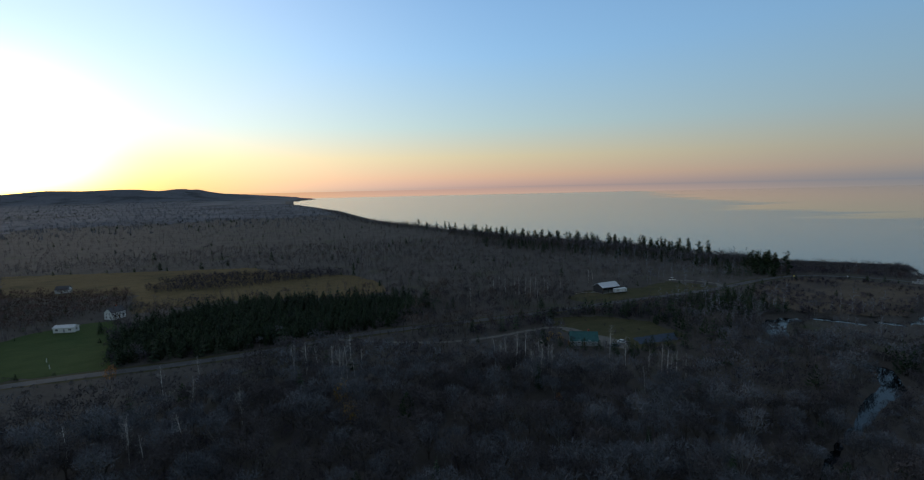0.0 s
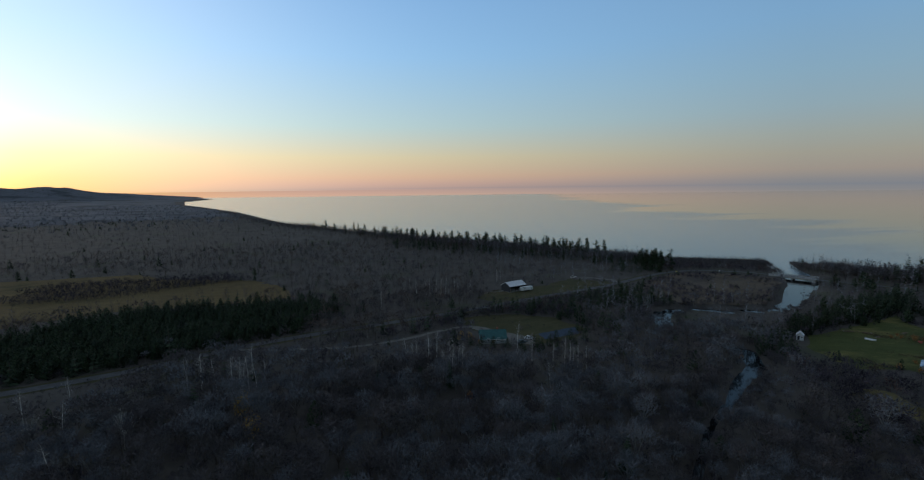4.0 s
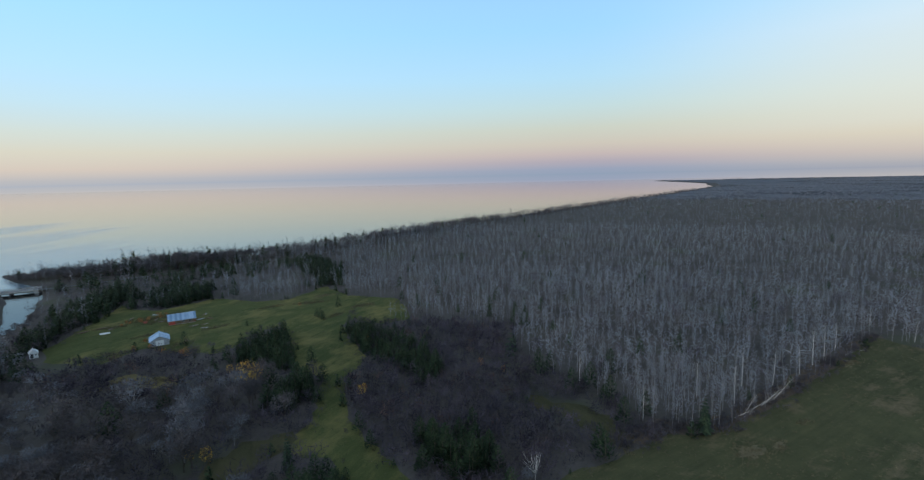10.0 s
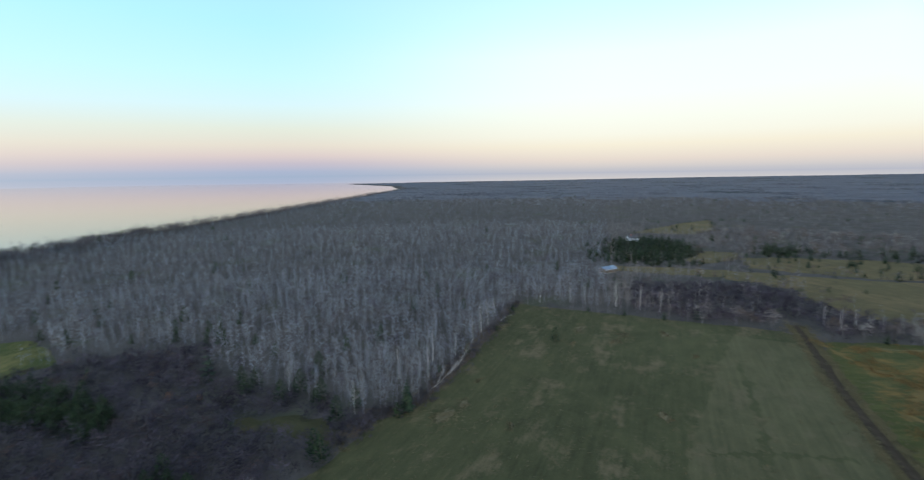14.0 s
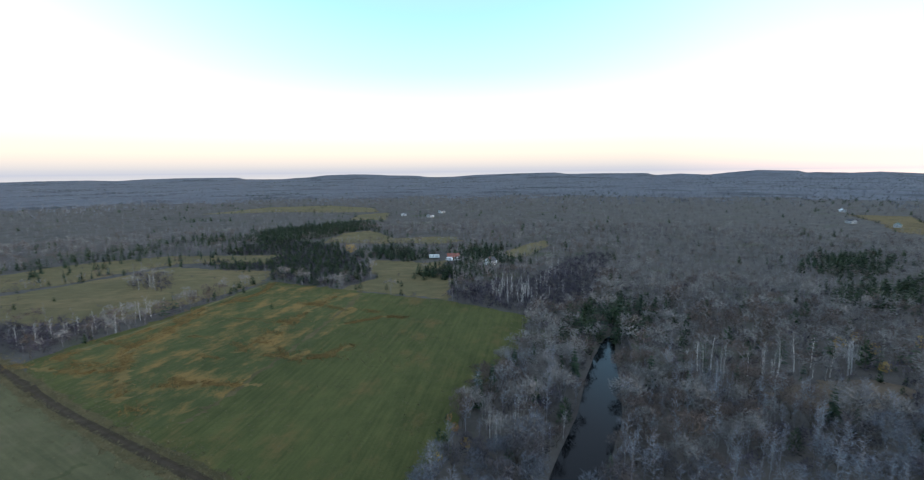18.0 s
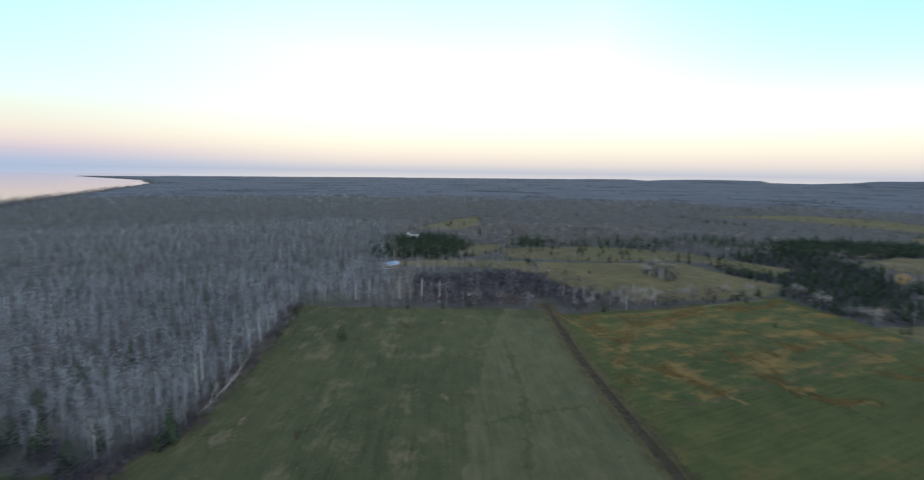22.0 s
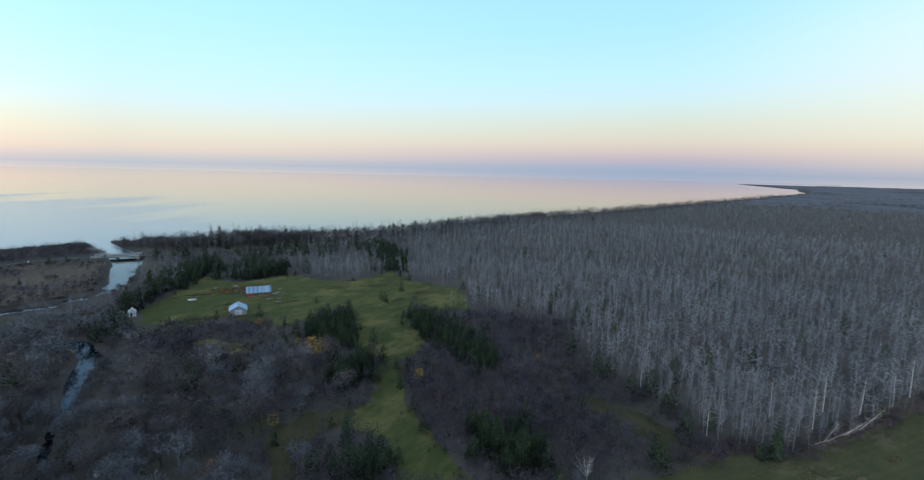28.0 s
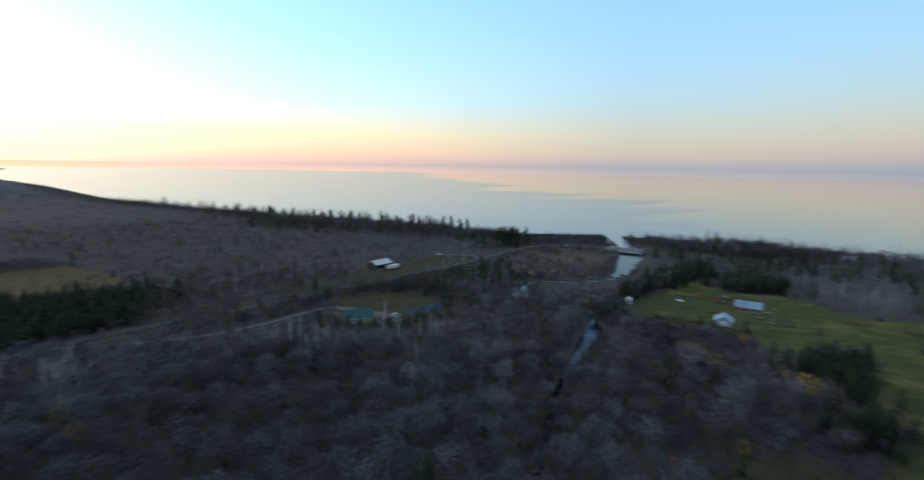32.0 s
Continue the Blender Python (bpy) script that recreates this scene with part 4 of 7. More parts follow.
class Shape:
    def __init__(self):
        self.v, self.f, self.m = [], [], []

    def tri(self, a, b, c, mat):
        k = len(self.v)
        self.v += [a, b, c]
        self.f.append((k, k + 1, k + 2))
        self.m.append(mat)

    def twig(self, rng, p, d, length, width, mat):
        q = np.cross(d, rng.normal(size=3))
        q /= np.linalg.norm(q) + 1e-9
        self.tri(p - q * width / 2, p + q * width / 2, p + d * length, mat)

    def limb(self, p0, p1, r0, r1, mat, n=3):
        d = (p1 - p0) / (np.linalg.norm(p1 - p0) + 1e-9)
        a = np.cross(d, (1, 0, 0) if abs(d[0]) < 0.8 else (0, 1, 0))
        a /= np.linalg.norm(a)
        b = np.cross(d, a)
        k = len(self.v)
        for p, r in ((p0, r0), (p1, r1)):
            for i in range(n):
                t = 2 * np.pi * i / n
                self.v.append(p + r * (np.cos(t) * a + np.sin(t) * b))
        for i in range(n):
            j = (i + 1) % n
            self.f += [(k + i, k + j, k + n + j), (k + i, k + n + j, k + n + i)]
            self.m += [mat, mat]

    def done(self):
        return np.array(self.v), np.array(self.f, int), np.array(self.m, int)


def lean(rng, tilt, turn=None):
    t = rng.uniform(0, 2 * np.pi) if turn is None else turn
    return np.array((np.sin(tilt) * np.cos(t), np.sin(tilt) * np.sin(t), np.cos(tilt)))


def aspen(seed, h, lod, girth=1.0):
    """A tall thin leafless tree: a bare pole below, a narrow oval of short rising twigs above."""
    rng, s = np.random.default_rng(seed), Shape()
    bend = rng.normal(0, 0.035 * h, 2)
    at = lambda t: np.array((bend[0] * t * t, bend[1] * t * t, h * t))
    if lod == 0:
        s.limb(at(0), at(0.5), 0.098 * girth, 0.062 * girth, 0, 3)
        s.limb(at(0.5), at(0.98), 0.062 * girth, 0.015 * girth, 0, 3)
    else:
        s.twig(rng, at(0), at(1) / np.linalg.norm(at(1)), h * 0.95, (0, 0.13, 0.14, 0.08)[lod], 0)
    n, wide = ((40, 0.062), (17, 0.16), (11, 0.28), (8, 0.42))[lod]
    for i in range(n):
        t = 0.30 + 0.68 * (i + rng.random()) / n
        d = lean(rng, rng.uniform(0.6, 1.45))
        size = h * (0.165 - 0.10 * abs(t - 0.62) / 0.36) * rng.uniform(0.6, 1.25)
        p = at(t)
        s.twig(rng, p, d, size, wide * 1.2, 1)
        for _ in range((3, 1, 1, 1)[lod]):
            q = p + d * size * rng.uniform(0.3, 1.0)
            e = d * 0.5 + UP * 0.4 + rng.normal(0, 0.5, 3)
            s.twig(rng, q, e / np.linalg.norm(e), size * rng.uniform(0.45, 0.85), wide, 1)
    return s.done()


def spray(s, rng, c, r, count, w, lo, hi, mat=1):
    """Fine twigs over a rounded lobe: each lies along the lobe's surface and points up and out."""
    for _ in range(count):
        d = rng.normal(size=3)
        d[2] = d[2] * 0.85 + 0.35
        d /= np.linalg.norm(d)
        p = c + d * r * rng.random() ** 0.28
        e = rng.normal(size=3)
        e = e - d * (e @ d)
        e = e / np.linalg.norm(e) + UP * 0.45 + d * 0.45
        q = np.cross(e, d) + rng.normal(0, 0.2, 3)
        q /= np.linalg.norm(q)
        s.tri(p - q * w / 2, p + q * w / 2, p + e * rng.uniform(lo, hi), mat)


def maple(seed, h, lod):
    """A leafless spreading tree: pale limbs fan up from a low fork, each into a rounded lobe of fine twigs."""
    rng, s = np.random.default_rng(seed), Shape()
    fork = np.array((0, 0, h * rng.uniform(0.10, 0.20)))
    n = (7, 5, 4, 3)[lod]
    if lod < 2:
        s.limb(np.zeros(3), fork, 0.20, 0.15, 0, 3)
    count = (400, 94, 32, 20)[lod]
    for i in range(n):
        tilt = 0.08 if i == 0 else rng.uniform(0.32, 0.62)
        d = lean(rng, tilt, i * 2.399 + rng.uniform(-0.3, 0.3))
        size = h * (0.58 if i == 0 else rng.uniform(0.44, 0.58))
        tip = fork + d * size
        if lod == 0:
            s.limb(fork, tip, 0.075, 0.02, 0, 3)
            for _ in range(7):
                k = rng.uniform(0.35, 0.95)
                e = d + rng.normal(0, 0.45, 3) + UP * 0.25
                s.twig(rng, fork + d * size * k, e / np.linalg.norm(e), size * rng.uniform(0.35, 0.6), 0.06, 0)
        else:
            s.twig(rng, fork, d, size * 1.1, (0, 0.11, 0.2, 0.3)[lod], 0)
        r = h * rng.uniform(0.15, 0.20) * np.array((1, 1, 0.95))
        spray(s, rng, tip - d * 0.04 * h, r, count // n, (0.16, 0.33, 0.46, 0.6)[lod], 0.045 * h, 0.105 * h)
    return s.done()


def fan_tree(seed, h, lod):
    """A small bare tree whose many thin branches fan up and out from a short stem."""
    rng, s = np.random.default_rng(seed), Shape()
    fork = np.array((0, 0, h * 0.22))
    s.limb(np.zeros(3), fork, 0.13, 0.10, 0, 4)
    for i in range(16):
        d = lean(rng, rng.uniform(0.1, 0.85), i * 2.399)
        size = h * rng.uniform(0.55, 0.8)
        s.limb(fork, fork + d * size, 0.045, 0.012, 0, 3)
        for _ in range(9):
            e = d + rng.normal(0, 0.35, 3) + UP * 0.2
            s.twig(rng, fork + d * size * rng.uniform(0.35, 1.0), e / np.linalg.norm(e), size * rng.uniform(0.2, 0.4), 0.05, 1)
    return s.done()


def shrub(seed, h, lod):
    """A leafless thicket clump: a few stems and two or three rounded heads of fine sprays."""
    rng, s = np.random.default_rng(seed), Shape()
    for _ in range((8, 3, 2, 2)[lod]):
        s.twig(rng, np.append(rng.normal(0, h * 0.14, 2), 0), lean(rng, abs(rng.normal(0, 0.4))), h * rng.uniform(0.6, 1.1), (0.06, 0.14, 0.25, 0.4)[lod], 1)
    heads = (3, 2, 1, 1)[lod]
    for i in range(heads):
        c = np.append(rng.normal(0, h * 0.2, 2) * (lod < 2), h * rng.uniform(0.34, 0.5))
        spray(s, rng, c, h * np.array((0.38, 0.38, 0.40)) * (1.25 if heads == 1 else 1), (96, 40, 16, 11)[lod] // heads, (0.14, 0.27, 0.45, 0.6)[lod], 0.10 * h, 0.24 * h)
    return s.done()


def spruce(seed, h, lod, broad=0.24):
    """A dark conifer: drooping tiers of boughs round a straight trunk."""
    rng, s = np.random.default_rng(seed), Shape()
    s.limb(np.zeros(3), np.array((0, 0, h * 0.97)), 0.16, 0.03, 0, 3)
    tiers = (11, 6, 5, 4)[lod]
    for k in range(tiers):
        t = 0.10 + 0.86 * k / (tiers - 1)
        reach = h * broad * (1 - t) ** 0.75 * rng.uniform(0.8, 1.15) + 0.12
        n = (9, 6, 5, 4)[lod]
        for i in range(n):
            a = 2 * np.pi * (i + rng.uniform(-0.3, 0.3)) / n + k
            out = np.array((np.cos(a), np.sin(a), 0))
            side = np.array((-np.sin(a), np.cos(a), 0))
            root = np.array((0, 0, h * t + 0.05 * h))
            tip = root + out * reach * rng.uniform(0.75, 1.15) + UP * (-0.34 * reach)
            mid = root + out * reach * 0.5 + UP * (-0.04 * reach)
            w = reach * (0.42, 0.62, 0.75, 0.9)[lod]
            if lod == 0:
                s.tri(root, mid - side * w * 0.5 - UP * 0.15 * reach, tip, 1)
                s.tri(root, tip, mid + side * w * 0.5 - UP * 0.15 * reach, 1)
                s.tri(mid - side * w * 0.75 - UP * 0.28 * reach, mid + side * 0.1 * w, tip - UP * 0.1 * reach, 1)
            else:
                s.tri(root, tip - side * w * 0.5, tip + side * w * 0.5, 1)
    return s.done()


def pine(seed, h, lod):
    """A ragged old pine: limbs of needle tufts from low on the trunk to a blunt top."""
    rng, s = np.random.default_rng(seed), Shape()
    s.limb(np.zeros(3), np.array((0, 0, h * 0.95)), 0.2, 0.05, 0, 4)
    low = rng.uniform(0.14, 0.3)
    for k in range((24, 12, 9, 7)[lod]):
        t = low + (0.97 - low) * (k + rng.random()) / (24, 12, 9, 7)[lod]
        d = lean(rng, rng.uniform(1.0, 1.6))
        reach = h * 0.21 * (1.15 - t) ** 0.7 * rng.uniform(0.6, 1.25)
        p = np.array((0, 0, h * t))
        if lod == 0:
            s.limb(p, p + d * reach, 0.06, 0.02, 0, 3)
        for _ in range((11, 5, 4, 3)[lod]):
            c = p + d * reach * rng.uniform(0.1, 1.1) + rng.normal(0, 0.12 * reach + 0.15, 3)
            r = reach * (0.30, 0.5, 0.6, 0.7)[lod]
            q = rng.normal(size=(3, 3)) * r * np.array((1, 1, 0.6))
            s.tri(c + q[0], c + q[1], c + q[2] + UP * r * 0.3, 1)
    return s.done()


def leafy(seed, h, lod, spread=0.33):
    """A small broadleaf that keeps its autumn leaves."""
    rng, s = np.random.default_rng(seed), Shape()
    s.limb(np.zeros(3), np.array((0, 0, h * 0.5)), 0.12, 0.06, 0, 4)
    for _ in range(6):
        d = lean(rng, rng.uniform(0.2, 0.9))
        s.limb(np.array((0, 0, h * rng.uniform(0.2, 0.5))), np.array((0, 0, h * 0.5)) + d * h * 0.35, 0.05, 0.015, 0, 3)
    for _ in range((420, 120, 60, 40)[lod]):
        d = rng.normal(size=3)
        d *= rng.uniform(0.45, 1.0) ** 0.5 / np.linalg.norm(d)
        bump = 1 + 0.25 * math.sin(5 * d[0] + seed) * math.cos(4 * d[1] + 2 * seed)
        c = np.array((0, 0, h * 0.58)) + d * np.array((spread, spread, 0.42)) * h * bump
        q = rng.normal(size=(3, 3)) * (0.16, 0.3, 0.4, 0.5)[lod]
        s.tri(c + q[0], c + q[1], c + q[2], 1)
    return s.done()


def tussock(seed, h, lod):
    rng, s = np.random.default_rng(seed), Shape()
    for _ in range(7):
        s.twig(rng, np.append(rng.normal(0, 0.25, 2), 0), lean(rng, abs(rng.normal(0, 0.5))), h * rng.uniform(0.6, 1.1), 0.14, 1)
    return s.done()


def stand(name, shapes, xy, z, size, mats, label, category, seed=0):
    """Many plants of a kind as one mesh: the shapes laid down at xy, turned and scaled at random."""
    if len(xy) == 0:
        return None
    rng = np.random.default_rng(seed + 11)
    Vs, Fs, Ms, base = [], [], [], 0
    pick = rng.integers(0, len(shapes), len(xy))
    for k, (V, F, mi) in enumerate(shapes):
        sel = pick == k
        n = int(sel.sum())
        if not n:
            continue
        t, sc = rng.uniform(0, 2 * np.pi, n), size[sel]
        c, s_ = np.cos(t), np.sin(t)
        X = (V[None, :, 0] * c[:, None] - V[None, :, 1] * s_[:, None]) * sc[:, None] * rng.uniform(0.85, 1.15, n)[:, None] + xy[sel, 0:1]
        Y = (V[None, :, 0] * s_[:, None] + V[None, :, 1] * c[:, None]) * sc[:, None] + xy[sel, 1:2]
        Z = V[None, :, 2] * sc[:, None] + z[sel][:, None]
        Vs.append(np.stack([X, Y, Z], -1).reshape(-1, 3))
        Fs.append((F[None] + base + (np.arange(n) * len(V))[:, None, None]).reshape(-1, 3))
        Ms.append(np.tile(mi, n))
        base += n * len(V)
    me = tri_mesh(name, np.vstack(Vs), np.vstack(Fs), mats, np.concatenate(Ms))
    return obj(name, me, None, label, category, "", "stuff")


def grid_points(step, r0, r1, seed):
    rng = np.random.default_rng(seed)
    n = int(r1 / step) + 1
    g = np.arange(-n, n + 1) * step
    x, y = np.meshgrid(g, g)
    x, y = x.ravel() + rng.uniform(-0.46, 0.46, x.size) * step, y.ravel() + rng.uniform(-0.46, 0.46, x.size) * step
    r = np.hypot(x, y)
    k = (r >= r0) & (r < r1)
    return x[k], y[k]


CLEAR = [(184, 173, 8), (178, 165, 7), (172, 158, 6), (97, 316, 13), (54, 212, 10), (-201, 270, 9), (-207, 244, 8), (236, 146, 11), (201, 136, 8), (189, 180, 6), (-145, -355, 10), (-153, -340, 8), (-172, -319, 9),
         (225, -277, 9), (309, -415, 9), (-292, 347, 8), (154, 350, 7), (88, 218, 9), (318, 306, 16)]


def usable(x, y, edge=2.0):
    ok = ~inside(LAKE, x, y) & (off_line(SHORE, x, y)[0] > 9)
    for poly in OPEN:
        ok &= ~inside(poly, x, y) | inside(BRUSH_ISLE, x, y) | inside(FARM_CLUMP, x, y) | inside(BIRCH_CLUMP, x, y)
    d, w = off_line(RIVER, x, y)
    ok &= d > np.where(w > 2.5, w + 0.4, w - 0.3)
    for line, gap in ((ROAD, 6.0), (DRIVE, 4.5), (LANE, 3.5), (TRACK, 9)):
        ok &= off_line(line, x, y)[0] > gap
    for bx, by, br in CLEAR:
        ok &= np.hypot(x - bx, y - by) > br
    return ok


def kind_at(x, y, seed):
    """0 aspen, 1 rounded floodplain tree, 2 brush, 3 conifer."""
    rng = np.random.default_rng(seed)
    yaw, r = np.degrees(np.arctan2(-x, y)), np.hypot(x, y)
    u = rng.random(x.shape)
    wave = np.sin(x * 0.021 + 1.3) * np.cos(y * 0.017 - 0.4) + 0.6 * np.sin((x - y) * 0.043)
    south = (yaw > 100) | (yaw < -150)
    k = np.where(u < 0.94, 0, np.where(u < 0.985, 2, 3))                       # aspen wood
    flood = (yaw > -60) & (r < 255)
    k = np.where(flood, np.where(u < 0.76 + 0.12 * wave, 1, np.where(u < 0.985, 2, 3)), k)
    north = (yaw > -62) & (yaw < 100) & (r >= 255)
    k = np.where(north, np.where(u < 0.58, 0, np.where(u < 0.80, 2, np.where(u < 0.99 - 0.07 * (wave > 0.7), 1, 3))), k)
    k = np.where(south, np.where(u < 0.46 + 0.16 * wave, 1, np.where(u < 0.76 + 0.04 * (r > 400), 0, np.where(u < 0.97 - 0.05 * wave, 2, 3))), k)
    nearby = (yaw < -50) & (yaw > -115) & (r < 215) & (y > -47 + 0.5 * (x - 129) + 3 * np.sin(x * 0.4))
    nearby |= inside(FARM_SIDE, x, y)
    k = np.where(nearby, np.where(u < 0.95, 2, 3), k)
    k = np.where(nearby & (y > 50), np.where(u < 0.30, 1, np.where(u < 0.975, 2, 3)), k)
    for poly in BRUSH:
        k = np.where(inside(poly, x, y), np.where((y < -150) & (u < 0.12), 0, 2), k)
    loose = np.where(r > 200, 8.0, 1.5)                     # the far belts have frayed edges
    jx, jy = x + rng.normal(0, 1, x.shape) * loose, y + rng.normal(0, 1, x.shape) * loose
    for poly in MIXED:
        k = np.where(inside(poly, jx, jy), np.where(u < 0.5, 3, np.where(u < 0.75, 2, 0)), k)
    for poly in SOFT_MIX:
        k = np.where(inside(poly, jx, jy), np.where(u < 0.55, 3, np.where(u < 0.95, 2, 0)), k)
    k = np.where(inside(GROVE_W, x, y), np.where(u < 0.75, 1, np.where(u < 0.9, 2, 3)), k)
    for poly in CONIFERS:
        k = np.where(inside(poly, jx, jy), np.where(u < 0.9, 3, 2), k)
    return k


def young_pine(seed, h, lod):
    """A bushy young pine: a rounded cone of upturned needle tufts down to the ground."""
    rng, s = np.random.default_rng(seed), Shape()
    s.limb(np.zeros(3), np.array((0, 0, h * 0.9)), 0.13, 0.03, 0, 3)
    n = (190, 64, 32, 20)[lod]
    for i in range(n):
        t = 0.06 + 0.94 * (i + rng.random()) / n
        a = i * 2.399 + rng.normal(0, 0.3)
        reach = h * 0.33 * (1 - t ** 2.0) ** 0.65 * rng.uniform(0.6, 1.1)
        out = np.array((np.cos(a), np.sin(a), 0))
        side = np.array((-np.sin(a), np.cos(a), 0))
        c = out * reach + UP * h * t
        w = (0.055, 0.10, 0.15, 0.2)[lod] * h * (1.15 - 0.7 * t)
        s.tri(c - out * w * 1.3 - side * w * rng.uniform(0.5, 1) - UP * w * 0.8, c - out * w * 0.8 + side * w * rng.uniform(0.5, 1) - UP * w * 0.9, c + out * w * 0.6 + UP * w * rng.uniform(0.2, 0.9), 1)
    return s.done()


# ---- trees that can be told apart are things of their own ----
TREE_SET = {}


def tree_meshes(name, maker, seeds, h, mats):
    """A few variants of a tree, each as a trunk mesh and a crown mesh."""
    out = []
    for sd in seeds:
        V, F, mi = maker(sd, h, 0)
        pair = []
        for k, nm in ((0, "trunk"), (1, "crown")):
            f = F[mi == k]
            if len(f):
                used, inv = np.unique(f, return_inverse=True)
                pair.append((nm, tri_mesh(nm, V[used], inv.reshape(-1, 3), [mats[k]])))
        out.append(pair)
    TREE_SET[name] = out


def plant(name, x, y, size, turn, label, category, group, pick, tilt=0.0):
    z = float(land(np.array([float(x)]), np.array([float(y)]))[0])
    ob = obj(name, None, None, label, category, group)
    ob.matrix_world = pose(x, y, z - 0.05, 0, tilt, math.degrees(turn)) @ Matrix.Diagonal((size, size, size, 1))
    for nm, me in TREE_SET[name][pick % len(TREE_SET[name])]:
        new(nm, me).parent = ob
    return ob


tree_meshes("birch_tree", lambda sd, h, lod: aspen(sd, h, lod, 1.25), range(500, 506), 12.0, [M["birch_bark"], M["pale_twig"]])
tree_meshes("aspen_tree", aspen, range(510, 518), 11.8, [M["pale_bark"], M["aspen_twig"]])
tree_meshes("silver_tree", maple, range(520, 528), 8.5, [M["grey_bark"], M["maple_twig"]])
tree_meshes("white_tree", fan_tree, range(526, 528), 6.5, [M["birch_bark"], M["pale_twig"]])
tree_meshes("brown_tree", maple, range(530, 536), 8.0, [M["dark_bark"], M["brown_twig"]])
tree_meshes("spruce_tree", spruce, range(540, 546), 10.0, [M["dark_bark"], M["needle"]])
tree_meshes("young_pine", young_pine, range(550, 556), 8.0, [M["dark_bark"], M["pine"]])
tree_meshes("shore_pine", pine, range(560, 568), 17.0, [M["dark_bark"], M["pine"]])
tree_meshes("yellow_tree", leafy, range(570, 574), 8.0, [M["dark_bark"], M["yellow_leaf"]])
tree_meshes("rust_tree", leafy, range(580, 584), 7.0, [M["dark_bark"], M["rust_leaf"]])
tree_meshes("rust_bush", shrub, range(586, 590), 1.5, [M["dark_bark"], M["rust_leaf"]])
tree_meshes("shrub", shrub, range(590, 598), 4.2, [M["dark_bark"], M["brush_twig"]])
TEXT = {"birch_tree": ("slender leafless birch with white bark", "birch"), "aspen_tree": ("tall thin leafless aspen with a pale trunk", "aspen"), "white_tree": ("bare tree with whitish branches fanning out", "tree"), "silver_tree": ("leafless tree with a rounded silver-grey crown", "tree"),
        "brown_tree": ("leafless tree with a dull brown crown", "tree"), "spruce_tree": ("dark green pointed spruce tree", "spruce"), "young_pine": ("bushy olive-green young pine tree", "pine"),
        "shore_pine": ("tall dark pine on the lake shore", "pine"), "yellow_tree": ("small tree with golden autumn leaves", "tree"), "rust_tree": ("small tree with rust-brown autumn leaves", "tree"), "rust_bush": ("low rust-brown bush by the farm yard", "bush"), "shrub": ("low leafless purple-brown shrub", "shrub")}
GROUP = {"birch_tree": "white birches", "aspen_tree": "aspens at the wood's edge", "silver_tree": "floodplain trees", "brown_tree": "floodplain trees", "spruce_tree": "spruces", "young_pine": "young pines",
         "shore_pine": "shore pines", "yellow_tree": "autumn trees", "rust_tree": "autumn trees", "rust_bush": "farm bushes", "shrub": "shrubs", "white_tree": "white trees"}


def plant_many(name, xy, sizes, seed=0, tilt=0.0):
    rng = np.random.default_rng(seed)
    for (x, y), sz in zip(xy, sizes):
        plant(name, x, y, sz, rng.uniform(0, 6.28), TEXT[name][0], TEXT[name][1], GROUP[name], int(rng.integers(0, 99)), rng.normal(0, tilt) if tilt else 0.0)


SHAPES = {
    0: [[aspen(100 + i, 11.6, l) for i in range((7, 7, 6, 6)[l])] for l in range(4)],
    1: [[maple(200 + i, 8.4, l) for i in range((7, 7, 6, 6)[l])] for l in range(4)],
    2: [[shrub(300 + i, 4.2, l) for i in range((6, 6, 5, 5)[l])] for l in range(4)],
    3: [[spruce(400 + i, 9.0, l) for i in range((4, 4, 3, 3)[l])] + [young_pine(430 + i, 7.5, l) for i in range(3)] for l in range(4)],
}
SEEN = lambda x, y: ~((np.degrees(np.arctan2(-x, y)) > 50) & (np.degrees(np.arctan2(-x, y)) < 106))
# kind, tone: name, label, category, bark, twigs near, twigs far (two with painted haze)
STANDS = {(0, 0): ("aspen_wood", "dense leafless aspen wood with pale trunks", "woods", "pale_bark", "aspen_twig", "far_haze_twig"),
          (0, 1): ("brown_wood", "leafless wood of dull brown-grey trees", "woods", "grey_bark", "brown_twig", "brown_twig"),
          (1, 0): ("silver_trees", "leafless silver-grey rounded floodplain trees", "trees", "grey_bark", "maple_twig", "far_haze_twig"),
          (1, 1): ("brown_trees", "leafless brown rounded floodplain trees", "trees", "dark_bark", "brown_twig", "brown_twig"),
          (2, 0): ("brush", "low purple-brown leafless brush", "shrubs", "dark_bark", "brush_twig", "brush_twig"),
          (2, 1): ("dun_brush", "low dark plum-coloured leafless brush", "shrubs", "dark_bark", "plum_twig", "brown_twig"),
          (3, 0): ("conifer_stand", "dark green spruces among bare trees", "conifers", "dark_bark", "needle", "needle"),
          (3, 1): ("pine_stand", "olive-green young pines among bare trees", "conifers", "dark_bark", "pine", "pine")}


